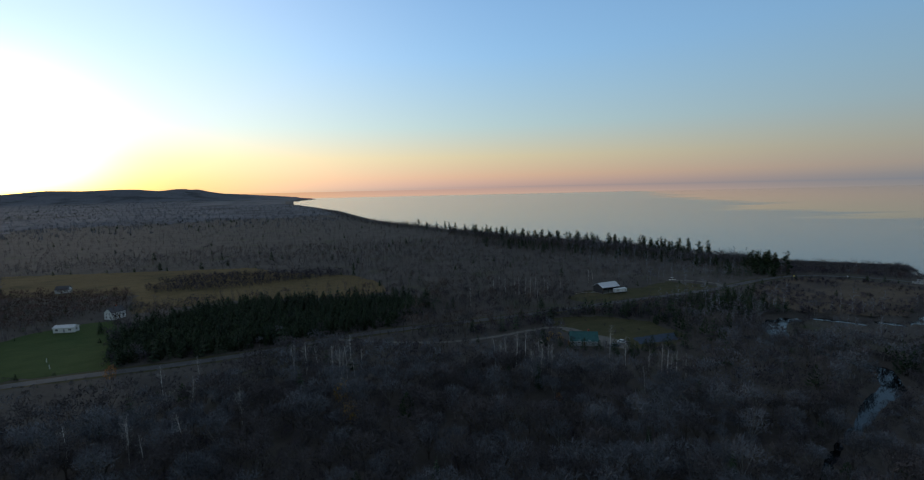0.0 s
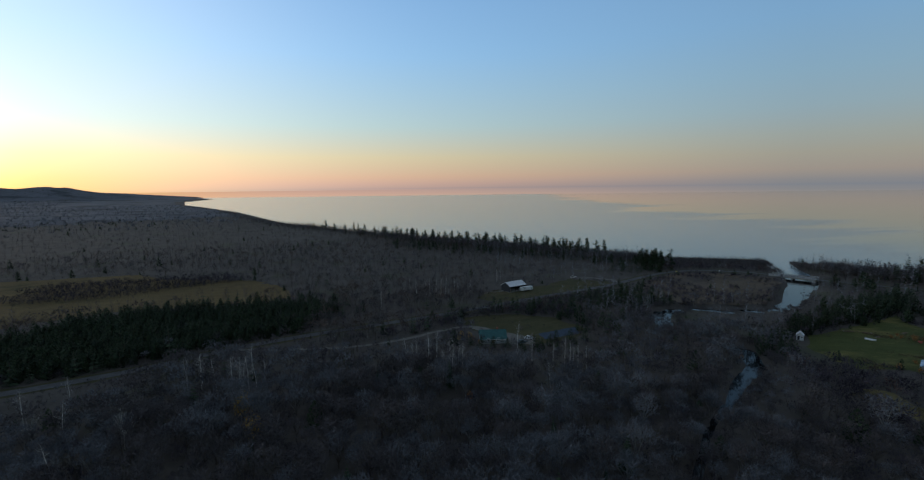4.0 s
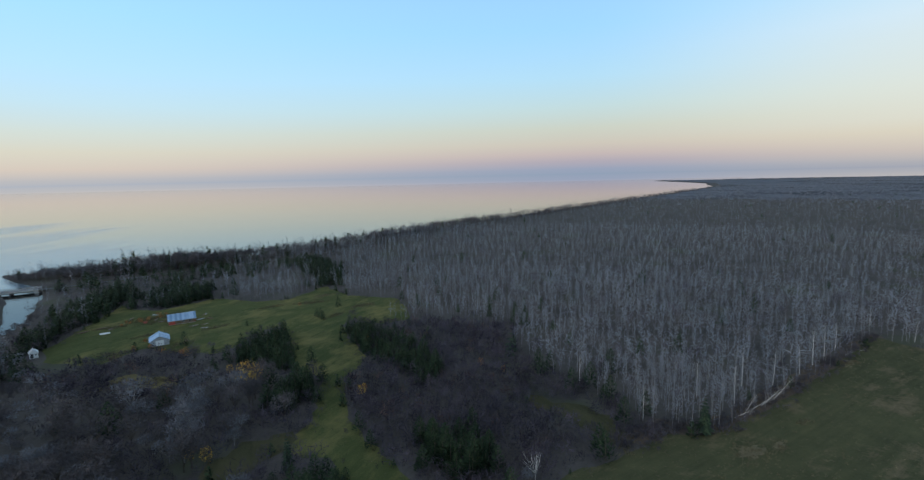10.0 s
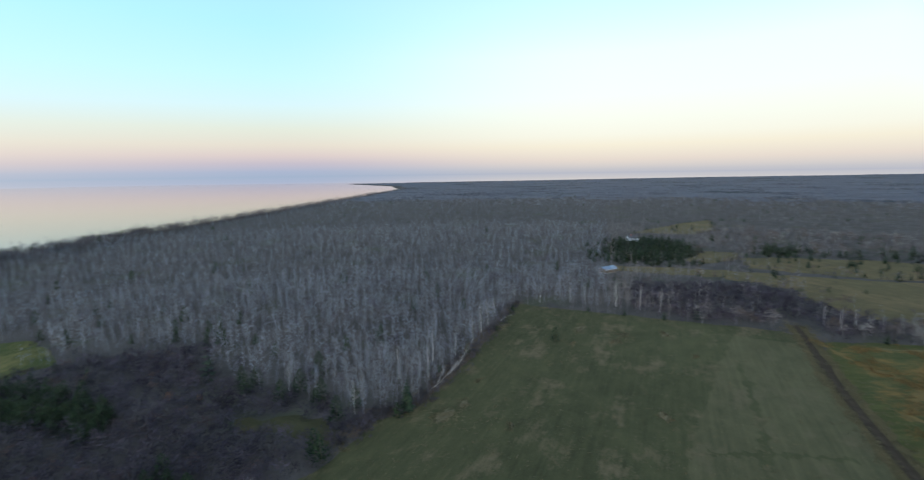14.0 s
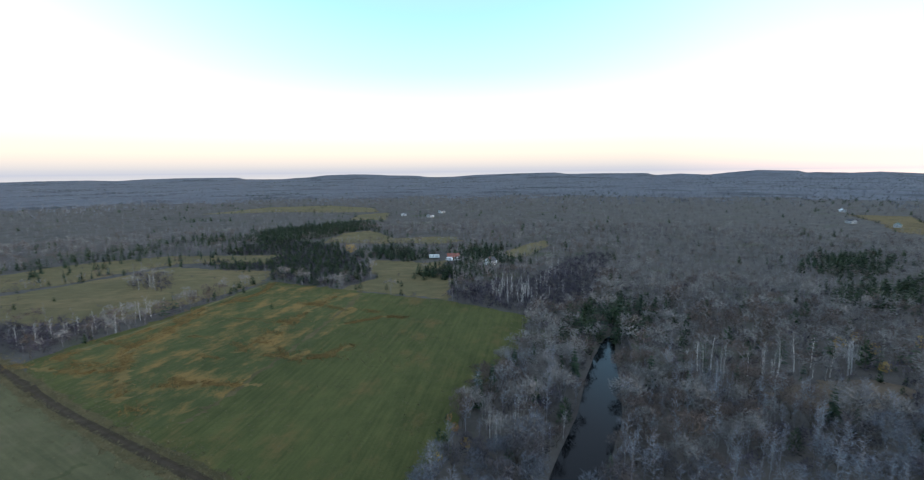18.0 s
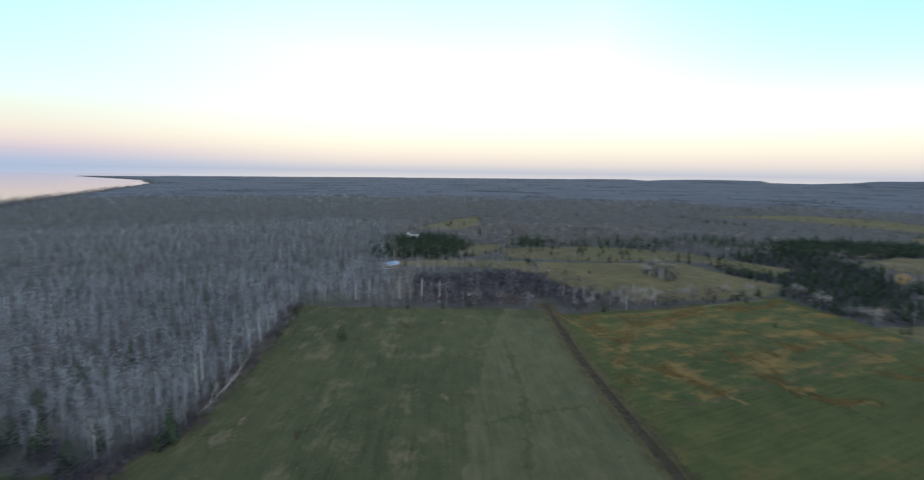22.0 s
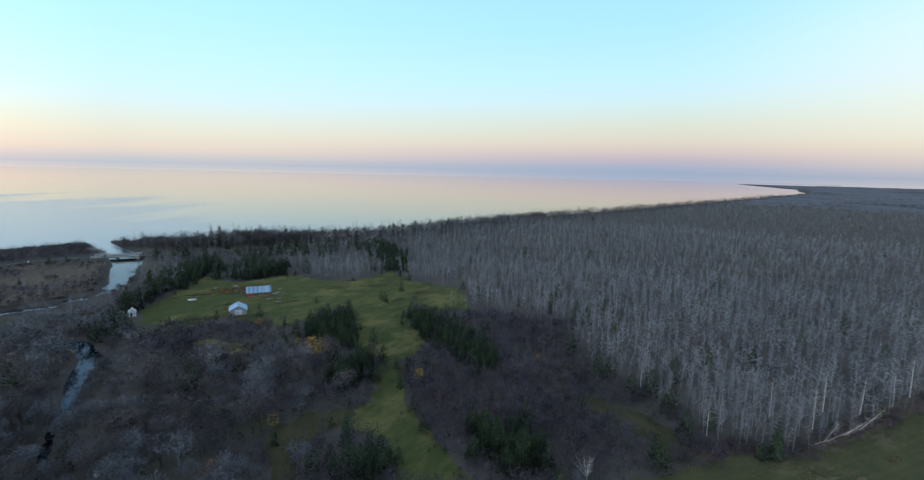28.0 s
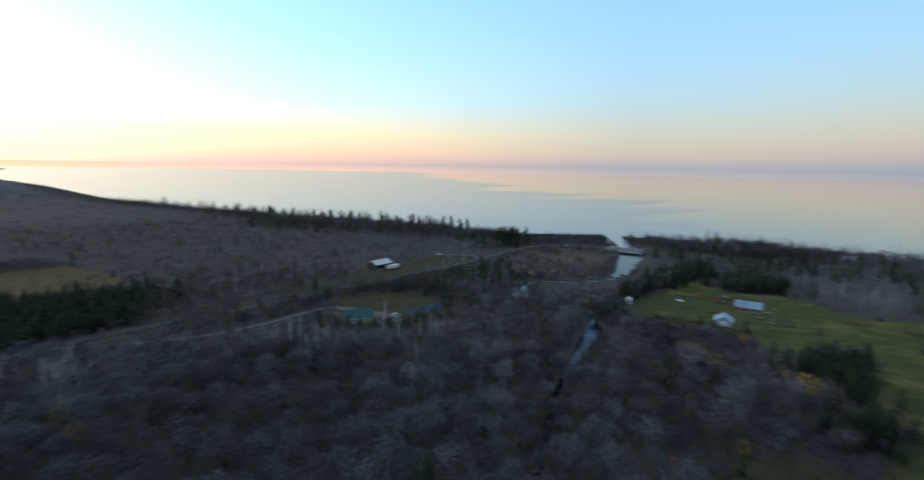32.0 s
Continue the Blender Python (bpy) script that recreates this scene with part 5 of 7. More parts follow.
def tone_at(x, y, kind, seed):
    """Which of the two tones of a kind grows here: in patches, with some mixing."""
    u = np.random.default_rng(seed).random(x.shape)
    wave = np.sin(x * 0.043 + 0.7 * np.sin(y * 0.03)) * np.cos(y * 0.05 + 0.6) * 0.5 + 0.35 * np.sin(x * 0.11 - y * 0.09)
    yaw = np.degrees(np.arctan2(-x, y))
    share = np.select([kind == 0, kind == 1, kind == 2], [np.where((yaw > -60) & (yaw < 60), 0.5, 0.14), np.where((yaw > -60) & (yaw < 60), 0.55, 0.45), np.full(x.shape, 0.35)], np.where((yaw > -115) & (yaw < -35) & (np.hypot(x, y) < 330) | inside(PLANTATION, x, y), 0.95, 0.4))
    share = np.where((kind == 1) & inside(FARM_SIDE, x, y), 1.3, share)
    return (u * 0.75 + 0.125 + 0.3 * wave < share).astype(int)


BANDS = [(8.0, 14, 70, 1, 30, False), (4.3, 70, 86, 1, 35, False), (3.6, 86, 175, 0, 31, True), (3.6, 175, 330, 1, 32, False), (5.3, 330, 640, 2, 33, False), (10.2, 640, 1600, 3, 34, False)]
SINGLE = {0: ("aspen_tree", "aspen_tree", 280), 1: ("silver_tree", "brown_tree", 290), 2: ("shrub", "shrub", 200), 3: ("spruce_tree", "young_pine", 290)}
for step, r0, r1, lod, seed, single in BANDS:
    x, y = grid_points(step, r0, r1, seed)
    ok = usable(x, y)
    ok &= SEEN(x, y) | (np.random.default_rng(8).random(x.shape) < 0.35)
    x, y = x[ok], y[ok]
    k = kind_at(x, y, seed)
    fade = np.random.default_rng(seed + 8).random(x.shape) > smooth(1050, 1600, np.hypot(x, y))
    x, y, k = x[fade], y[fade], k[fade]
    thin = (k != 1) | (np.random.default_rng(seed + 9).random(x.shape) < (0.70 if r1 < 400 else 0.76))
    x, y, k = x[thin], y[thin], k[thin]
    tone = tone_at(x, y, k, seed + 3)
    rng = np.random.default_rng(seed + 50)
    grow = rng.normal(1, 0.17, x.shape).clip(0.55, 1.4) * (1.4 if step > 12 else 1.0)
    grow = np.where(k == 1, grow * rng.uniform(0.7, 1.35, x.shape), grow * np.where(k == 0, rng.uniform(0.55, 1.14, x.shape), np.where(k == 2, rng.uniform(0.55, 1.45, x.shape), rng.uniform(0.7, 1.08, x.shape))))
    grow = np.where(off_line(SHORE, x, y)[0] < 90, np.minimum(grow * 1.35, 1.35), grow)
    grow = np.where(inside(SPIT, x, y), grow * 0.75, grow)
    grow = np.where(inside(PLANTATION, x, y), grow * 0.8, grow)
    grow *= 0.68 if lod == 3 else 0.84 if lod == 2 else 1.0
    for polys, share in ((LOW, 0.5), (LOWER, 0.32), (SOFT_MIX, 0.7), ([GROVE_W], 0.75), ([FARM_SIDE], 0.7)):
        for poly in polys:
            grow = np.where(inside(poly, x, y), grow * share, grow)
    zz, r = land(x, y), np.hypot(x, y)
    free = np.ones(x.shape, bool)
    if single:
        for kind, (na, nb, most) in SINGLE.items():
            pickable = np.where((k == kind) & SEEN(x, y))[0]
            near = pickable[np.argsort(r[pickable])][:most]
            free[near] = False
            for nm, sel in ((na, near[tone[near] == 0]), (nb, near[tone[near] == 1])):
                plant_many(nm, np.c_[x, y][sel], grow[sel], seed + kind, 2.5)
    warm = (y < -60) & (x * 0.9 < 40 - 0.75 * (y + 60))                      # the southern woods take browner twigs
    west_side = (y > 225) & (x < 110)
    for (kind, tn), (name, text, cat, bark, twig, far) in STANDS.items():
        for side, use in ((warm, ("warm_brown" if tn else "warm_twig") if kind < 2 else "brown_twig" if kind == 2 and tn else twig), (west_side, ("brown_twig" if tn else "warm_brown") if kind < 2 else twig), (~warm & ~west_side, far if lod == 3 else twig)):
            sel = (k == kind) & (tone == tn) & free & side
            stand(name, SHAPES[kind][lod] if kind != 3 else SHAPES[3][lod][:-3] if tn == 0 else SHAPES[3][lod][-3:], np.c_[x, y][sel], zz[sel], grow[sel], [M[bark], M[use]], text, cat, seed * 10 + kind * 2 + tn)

# beyond that, each tree is a tuft of a few wide strokes
def tuft(seed, h, lod):
    rng, s = np.random.default_rng(seed), Shape()
    for _ in range(4):
        s.twig(rng, np.append(rng.normal(0, 2.2, 2), -1.0), lean(rng, abs(rng.normal(0, 0.28))), h * rng.uniform(0.7, 1.05), rng.uniform(1.4, 2.6), 0)
    return s.done()


x, y = grid_points(26.0, 1050, 4700, 36)
ok = usable(x, y) & ~((np.hypot(x, y) > 2800) & (off_line(SHORE, x, y)[0] < 500)) & (np.random.default_rng(4).random(x.shape) < 0.25 + smooth(1050, 1600, np.hypot(x, y)))
x, y = x[ok], y[ok]
dark = np.sin(x * 0.0061 + 1.1 * np.sin(y * 0.0043)) * np.cos(y * 0.0057) + np.random.default_rng(5).normal(0, 0.35, x.shape) > 0.85
tufts = [tuft(900 + i, 9.0, 2) for i in range(6)]
for sel, name, text, mat in ((~dark, "distant_wood", "distant leafless woods, painted hazy blue-grey, reaching the horizon", "distant_haze_twig"), (dark, "distant_conifers", "distant dark patches of conifers", "needle")):
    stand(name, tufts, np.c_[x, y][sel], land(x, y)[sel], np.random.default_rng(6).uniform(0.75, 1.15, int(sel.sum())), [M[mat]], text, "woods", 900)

# the brown grove behind the farmhouse
x, y = grid_points(4.4, 300, 480, 48)
ok = inside(GROVE_W, x, y) & usable(x, y)
stand("brown_trees", [maple(260 + i, 8.0, 2) for i in range(5)], np.c_[x, y][ok], land(x, y)[ok], np.random.default_rng(49).uniform(0.6, 1.15, int(ok.sum())), [M["dark_bark"], M["russet_twig"]], "russet-brown bare trees behind the farmhouse", "trees", 490)

# weeds and low scrub along the meadow's wooded edge
ex = catmull(EDGE_E, 30)
ex = ex[np.random.default_rng(17).integers(0, len(ex), 520)] + np.random.default_rng(18).normal(0, 2.2, (520, 2))
stand("edge_scrub", [shrub(330 + i, 1.7, 1) for i in range(5)], ex, np.zeros(520), np.random.default_rng(19).uniform(0.4, 1.2, 520), [M["dark_bark"], M["brown_twig"]], "low brown scrub along the meadow's edge", "shrubs", 77)

# thickets: a second, closer layer where brush and young pines fill the ground
for polys, kind, tn, step, seed, name in ((BRUSH[:1] + BRUSH[3:4] + BRUSH[5:], 2, 0, 3.7, 41, "brush"), (BRUSH[1:3] + [BRUSH_ISLE], 2, 1, 3.6, 45, "dun_brush"), (CONIFERS[1:6], 3, 1, 3.4, 42, "pine_stand"), (CONIFERS[6:10] + [PLANTATION], 3, 0, 4.2, 43, "conifer_stand"), (CONIFERS[10:18] + CONIFERS[-4:], 3, 0, 4.6, 44, "conifer_stand"), (SOFT_MIX, 3, 1, 5.4, 46, "pine_stand"), (SOFT_MIX + [BIRCH_CLUMP], 2, 1, 3.9, 47, "dun_brush")):
    x, y = grid_points(step, 60, 345 if seed == 42 else 470 if seed < 44 else 720, seed)
    ok = np.zeros(x.shape, bool)
    fray = np.random.default_rng(seed + 1).normal(0, 13.0 if seed == 44 else 1.5, (2,) + x.shape)
    for poly in polys:
        ok |= inside(poly, x + fray[0], y + fray[1])
    x, y = x[ok], y[ok]
    ok = usable(x, y)
    x, y = x[ok], y[ok]
    _, text, cat, bark, twig, _ = STANDS[kind, tn]
    lod = 0 if seed == 42 else 1 if seed < 44 else 2 if seed > 45 else 3
    if seed == 41:
        mix = np.random.default_rng(seed + 5).random(x.shape) + 0.25 * np.sin(x * 0.21) * np.cos(y * 0.17)
        big = np.random.default_rng(seed).uniform(0.6, 1.3, x.shape)
        for lo, hi, tint, words in ((-1, 0.55, "brush_twig", text), (0.55, 0.88, "brown_twig", "low dun-coloured leafless brush"), (0.88, 2, "russet_twig", "low russet leafless brush")):
            sel = (mix >= lo) & (mix < hi)
            stand(name, SHAPES[2][1], np.c_[x, y][sel], land(x, y)[sel], big[sel], [M[bark], M[tint]], words, cat, seed)
        continue
    stand(name, SHAPES[2][1] if kind == 2 else SHAPES[3][lod][-3:], np.c_[x, y], land(x, y), np.random.default_rng(seed).uniform(0.35 if kind == 2 or seed == 46 else 0.55, 0.85 if seed == 46 else 1.05, x.shape) * (1.0 if seed >= 44 else 1.2 if name == "conifer_stand" else 1.0), [M[bark], M[twig]], text, cat, seed)

# white birches along the edges
BIRCHES = [(-67, 183), (-61, 179), (-55, 176), (-50, 176), (-47, 179), (-45, 184), (-49, 172), (-46, 173), (-68, 140), (-87, 147), (-103, 158), (-97, 170), (-104, 119), (-88, 119), (-82, 116), (14, 181), (25, 177), (30, 171), (35, 174), (22, 195), (24, 187), (28, 176), (31, 169), (52, 168), (60, 155), (71, 164), (75, 166), (61, 197), (80, 169), (68, 173), (36, 309), (42, 300), (53, 299), (62, 306), (47, 303), (4, 280), (90, 342), (94, 346),
           (-66, 180), (-62, 183), (-46, 171), (-44, 174), (-41, 173), (-39, 176), (12, 186), (16, 184), (20, 183), (24, 168), (27, 166), (30, 180), (34, 183), (71, 169), (74, 168), (62, 181), (-70, 144), (-74, 121), (-88, 119), (-96, 128),
           (78, -252), (74, -256), (70, -258), (66, -262), (60, -264), (57, -267), (50, -270), (44, -272), (40, -274), (36, -286), (22, -300), (200, -168), (190, -178), (181, -192), (174, -196), (160, -204), (149, -209), (140, -212),
           (156, -36), (145, -70), (138, -78), (152, -98), (160, -112), (168, -122), (176, -132), (184, -142), (152, -88), (130, -48), (20, 320), (24, 318), (28, 316), (34, 312), (40, 310), (46, 308), (52, 306)]
rb = np.random.default_rng(61)
BIRCHES += [(-139, -112), (-140, -108), (-144, -109), (-148, -109), (-160, -98), (-164, -97), (-165, -96), (-172, -95), (-180, -94), (-178, -87), (-185, -85), (-187, -85), (85, -254), (68, -253), (59, -253), (51, -255), (52, -277), (48, -286), (43, -287), (55, -345), (50, -350), (46, -340), (44, -370), (60, -360)]
plant_many("birch_tree", BIRCHES, rb.uniform(0.75, 1.15, len(BIRCHES)) * np.where(np.array(BIRCHES)[:, 1] < -230, 0.72, 1.0), 62, 3.0)
# birches that lean or have come down at the meadow's edge
for x, y, size, turn, tilt, text in ((138, -86, 0.8, 3.6, 34, "white birch leaning far out over the meadow"), (136, -82, 0.75, 3.9, 42, "white birch leaning far out over the meadow"), (134, -79, 0.7, 3.3, 28, "leaning white birch at the meadow's edge"), (142, -92, 0.8, 4.1, 30, "leaning white birch at the meadow's edge"),
                                     (131, -74, 0.7, 3.5, 46, "white birch fallen against the wood's edge"), (176, -139, 0.6, 5.2, 86, "fallen white birch lying on the meadow"), (180, -146, 0.55, 5.0, 87, "fallen white birch lying on the meadow")):
    plant("birch_tree", x, y, size, turn, text, "birch", "white birches", int(x), tilt)
extra = [(-150 + rb.normal(0, 9), -102 + rb.normal(0, 5)) for _ in range(9)] + [(-196 + rb.normal(0, 12), -90 + rb.normal(0, 5)) for _ in range(9)] + [(-62 + rb.normal(0, 6), -106 + rb.normal(0, 7)) for _ in range(14)] + \
        [(-140 - 5 * i + rb.normal(0, 3), -200 - 6 * i + rb.normal(0, 4)) for i in range(14)]
keep = usable(np.array([e[0] for e in extra]), np.array([e[1] for e in extra]))
plant_many("birch_tree", [e for e, g in zip(extra, keep) if g], rb.uniform(0.5, 0.85, len(extra)), 63, 3.0)
ax, ay = rb.uniform(-156, -122, 60), rb.uniform(-253, -197, 60)
ok = inside([(-123, -224), (-131, -198), (-155, -229), (-142, -252)], ax, ay)
plant_many("birch_tree", np.c_[ax, ay][ok], rb.uniform(0.7, 1.0, int(ok.sum())), 64, 2.0)
plant_many("white_tree", [(104, -14), (-47, 178), (-70, 144), (-97, 151)], [1.0, 1.55, 1.4, 1.1], 66, 2.0)
plant("silver_tree", 102, -12, 0.62, 1.0, "pale leafless tree among young pines", "tree", "", 3)

# pines and spruces along the lake
for lo, hi, n, inland in ((0.06, 0.30, 130, 8), (0.0, 0.06, 14, 12), (0.66, 0.90, 80, 18)):
    line = catmull(SHORE[8:26], 12)
    for i in range(n):
        c = line[int((lo + (hi - lo) * (i + rb.random()) / n) * (len(line) - 1))]
        x, y = c[0] - abs(rb.normal(0, inland)) * 0.75 - 8, c[1] - abs(rb.normal(0, inland)) * 0.66 - 7
        if usable(np.array([x]), np.array([y]))[0]:
            plant_many("shore_pine" if rb.random() < 0.72 else "spruce_tree", [(x, y)], [rb.uniform(0.6, 1.12) if hi < 0.5 else rb.uniform(0.45, 0.95)], 700 + i)
# the close belt of bare trees right behind the beach
line = catmull(SHORE[6:28], 40)
close = line[np.hypot(line[:, 0], line[:, 1]) < 760]
for spots, n, lod, seed in ((close, 1900, 1, 640), (line, 2300, 2, 645)):
    at = spots[rb.integers(0, len(spots), n)]
    sx, sy = at[:, 0] - 0.72 * rb.uniform(7, 48, n), at[:, 1] - 0.69 * rb.uniform(7, 48, n)
    ok = usable(sx, sy) & (off_line(SHORE, sx, sy)[0] > 7)
    big = rb.uniform(0.65, 1.0, n) * np.where(np.hypot(sx - 325, sy - 390) < 70, 0.6, np.where(sx > 385, 1.6, np.where(sx < 180, 1.25, 1.0)))
    for tone, share, bark, twig in ((0, (0, 1), "grey_bark", "maple_twig"), (1, (2, 3, 4), "dark_bark", "brown_twig")):
        sel = ok & np.isin(np.arange(n) % 5, share)
        stand("shore_belt", [maple(240 + i, 10.0, lod) if tone else aspen(250 + i, 11.5, lod) for i in range(6)], np.c_[sx, sy][sel], land(sx, sy)[sel], big[sel], [M[bark], M[twig]], "close belt of bare trees behind the beach", "trees", seed + tone)
at = line[rb.integers(0, len(line), 3000)]
sx, sy = at[:, 0] - 0.72 * rb.uniform(-9, 34, 3000), at[:, 1] - 0.69 * rb.uniform(-9, 34, 3000)
ok = (~inside(LAKE, sx, sy) | (off_line(SHORE, sx, sy)[0] < 10)) & (off_line(RIVER, sx, sy)[0] > 10) & (off_line(ROAD, sx, sy)[0] > 5) & ~inside(MARSH, sx, sy)
stand("shore_brush", [shrub(350 + i, 6.5, 3) for i in range(5)], np.c_[sx, sy][ok], land(sx, sy)[ok], rb.uniform(0.6, 1.2, int(ok.sum())) * np.where(np.hypot(sx - 325, sy - 390) < 80, 0.6, np.where(sx > 385, 1.3, 1.0))[ok], [M["dark_bark"], M["brown_twig"]], "dense brown brush along the beach", "shrubs", 650)
plant_many("spruce_tree", [(385, 283), (262, 30)], [1.7, 0.9], 5)
CLUMP = [(236 + rb.normal(0, 8), 372 + rb.normal(0, 5)) for _ in range(16)]
plant_many("shore_pine", CLUMP, rb.uniform(0.8, 1.05, 16), 71)

# trees and bushes standing alone
LONE = [(239, 77, 0.7), (242, 80, 0.6), (236, 75, 0.6), (261, 74, 0.75), (201, 125, 0.8), (228, 110, 0.4), (162, 58, 0.8), (155, 55, 0.7), (106, 35, 0.7), (102, 32, 0.6), (101, 46, 0.6), (141, -141, 0.8), (-15, -264, 0.4), (-8, -328, 0.8), (-64, -285, 0.45), (-84, -259, 0.5), (-80, -275, 0.5), (-91, -280, 0.5), (-67, -286, 0.6),
        (-119, -311, 0.7), (-105, -296, 0.6), (-110, -290, 0.8), (-154, -554, 1.0), (-153, -499, 0.9), (-150, -430, 0.9), (-140, -470, 0.7), (95, -435, 0.8), (90, -437, 0.9), (329, -523, 1.0), (325, -551, 0.9), (338, -530, 0.8), (350, -560, 0.6), (-55, -91, 0.7), (-107, -157, 0.7),
        (178, 62, 0.85), (160, 52, 0.9), (150, 56, 0.8), (118, 27, 0.7), (104, 30, 0.5), (203, 101, 0.6), (46, 202, 0.6), (51, 200, 0.7), (57, 199, 0.6), (63, 197, 0.7), (42, 205, 0.6), (70, 195, 0.6), (80, 200, 0.8), (86, 198, 0.9), (94, 200, 0.8), (76, 197, 0.7), (68, 194, 0.8), (-185, 240, 0.7), (-190, 246, 0.6)]
for i, (x, y, sz) in enumerate(LONE):
    plant_many("young_pine", [(x, y)], [sz], 90 + i)
sx, sy = rb.uniform(-60, 175, 260), rb.uniform(-600, -345, 260)
gap = inside(PASTURE_M, sx, sy) & (rb.random(260) < 0.8)
plant_many("spruce_tree", np.c_[sx, sy][gap], rb.uniform(0.35, 0.85, int(gap.sum())), 75)
for poly, n, nm, lo, hi in ((LOT_GREEN, 16, "shrub", 0.3, 0.5), (GLADE_S, 12, "shrub", 0.3, 0.6)):
    px, py = np.array(poly).T
    qx, qy = rb.uniform(px.min(), px.max(), n), rb.uniform(py.min(), py.max(), n)
    ok = inside(poly, qx, qy) & (off_line(ROAD, qx, qy)[0] > 6) & (off_line(DRIVE, qx, qy)[0] > 4)
    for bx, by, br in CLEAR:
        ok &= np.hypot(qx - bx, qy - by) > br
    plant_many(nm, np.c_[qx, qy][ok], rb.uniform(lo, hi, int(ok.sum())), 77)
for i, (x, y, sz) in enumerate(((43, 214, 0.5), (40, 218, 0.4), (38, 213, 0.35), (158, 78, 1.15), (161, 76, 0.95), (168, 89, 0.5), (148, 36, 0.6), (112, 67, 0.6), (113, 72, 0.45), (-40, 151, 1.1), (-34, 137, 1.0), (-36, 141, 0.8), (-89, -415, 1.2), (-93, -417, 1.0), (-207, -99, 0.8), (-212, -90, 0.7), (-235, -85, 0.8), (-197, -80, 0.6), (-222, -101, 0.7), (-49, -102, 0.5), (-41, -101, 0.4))):
    plant_many("yellow_tree", [(x, y)], [sz], 110 + i)
for i, (x, y, sz) in enumerate(((185, 115, 0.7), (151, 36, 0.5), (172, -3, 0.5), (166, -11, 0.4), (90, 69, 0.7), (193, 142, 0.45), (-133, 175, 1.0), (-51, -117, 0.4), (-50, -111, 0.5), (44, 211, 0.4), (46, 206, 0.35), (200, 45, 0.5), (262, 96, 0.4), (145, 165, 0.4), (150, 100, 0.5), (-60, 160, 0.5), (30, 150, 0.5), (-190, -60, 0.6), (-130, -80, 0.5))):
    plant_many("rust_tree", [(x, y)], [sz], 140 + i)

plant_many("rust_bush", [(236, 168), (240, 172), (233, 172), (247, 166), (244, 163), (238, 166), (230, 174), (242, 168), (250, 164), (235, 175), (198, 138), (193, 130), (190, 120), (206, 146)], [1.6, 1.3, 1.2, 1.7, 1.3, 1.5, 1.1, 1.3, 1.2, 1.2, 1.4, 1.7, 1.6, 1.3], 145)

px, py = np.array(MARSH).T
qx, qy = rb.uniform(px.min(), px.max(), 900), rb.uniform(py.min(), py.max(), 900)
ok = inside(MARSH, qx, qy) & (off_line(ROAD, qx, qy)[0] > 5) & (np.hypot(qx - 245, qy - 300) > 22 + 14 * np.sin(qx * 0.2)) & (off_line(RIVER, qx, qy)[0] > 8)
stand("marsh_brush", [shrub(370 + i, 2.4, 1) for i in range(5)], np.c_[qx, qy][ok], np.zeros(int(ok.sum())), rb.uniform(0.5, 1.2, int(ok.sum())), [M["dark_bark"], M["brush_twig"]], "low dark brush round the sedge marsh", "shrubs", 660)

# tussocks of dry grass on the fields
tus = [tussock(800 + i, 0.7, 0) for i in range(5)]
# dry patches and streaks: drifts of dead tufts with frayed edges
for patches, mat, text, dense in ((PATCHES, "blade", "drift of dry tan tufts on the meadow", 5.0), (PATCHES_F, "orange_blade", "drift of orange dry tufts on the field", 5.0), (PATCHES_Y, "blade", "drift of straw-coloured weeds on the farm pasture", 6.0)):
    for i, (x, y, a, b) in enumerate(patches):
        n = int(a * b * dense) + 12
        turn = 2.2 + 0.35 * math.sin(i * 1.7)
        u, v = rb.normal(0, 0.62, n) * a, rb.normal(0, 0.62, n) * b
        stand("dry_tussocks", tus, np.c_[x + u * math.cos(turn) - v * math.sin(turn), y + u * math.sin(turn) + v * math.cos(turn)], np.full(n, 0.05), rb.uniform(0.6, 1.3, n), [M[mat], M[mat]], text, "grass", 840 + i)
for i, (line, w) in enumerate(STREAKS):
    at = catmull(line, 30)
    n = len(at) * 16
    at = at[rb.integers(0, len(at), n)] + rb.normal(0, w, (n, 2)) * (0.4 + np.abs(rb.normal(0, 0.8, (n, 1))))
    at = at[np.sin(at[:, 0] * 0.31 + i) + np.sin(at[:, 1] * 0.23 + 2 * i) + 0.6 * np.sin(at[:, 0] * 0.9 - at[:, 1] * 0.7) > -0.5]
    n = len(at)
    stand("dry_tussocks", tus, at, np.full(n, 0.05), rb.uniform(0.4, 1.0, n), [M["orange_blade"], M["orange_blade"]], "ragged streak of orange dry tufts", "grass", 870 + i)
# weeds along the track between the fields
at = catmull(TRACK, 40)
n = 2600
at = at[rb.integers(0, len(at), n)] + rb.normal(0, 3.2, (n, 2))
at = at[off_line(TRACK, at[:, 0], at[:, 1])[0] > 1.2]
stand("track_weeds", tus, at, np.full(len(at), 0.07), rb.uniform(0.4, 1.3, len(at)), [M["blade"], M["blade"]], "brown dead weeds beside the muddy track", "grass", 890)
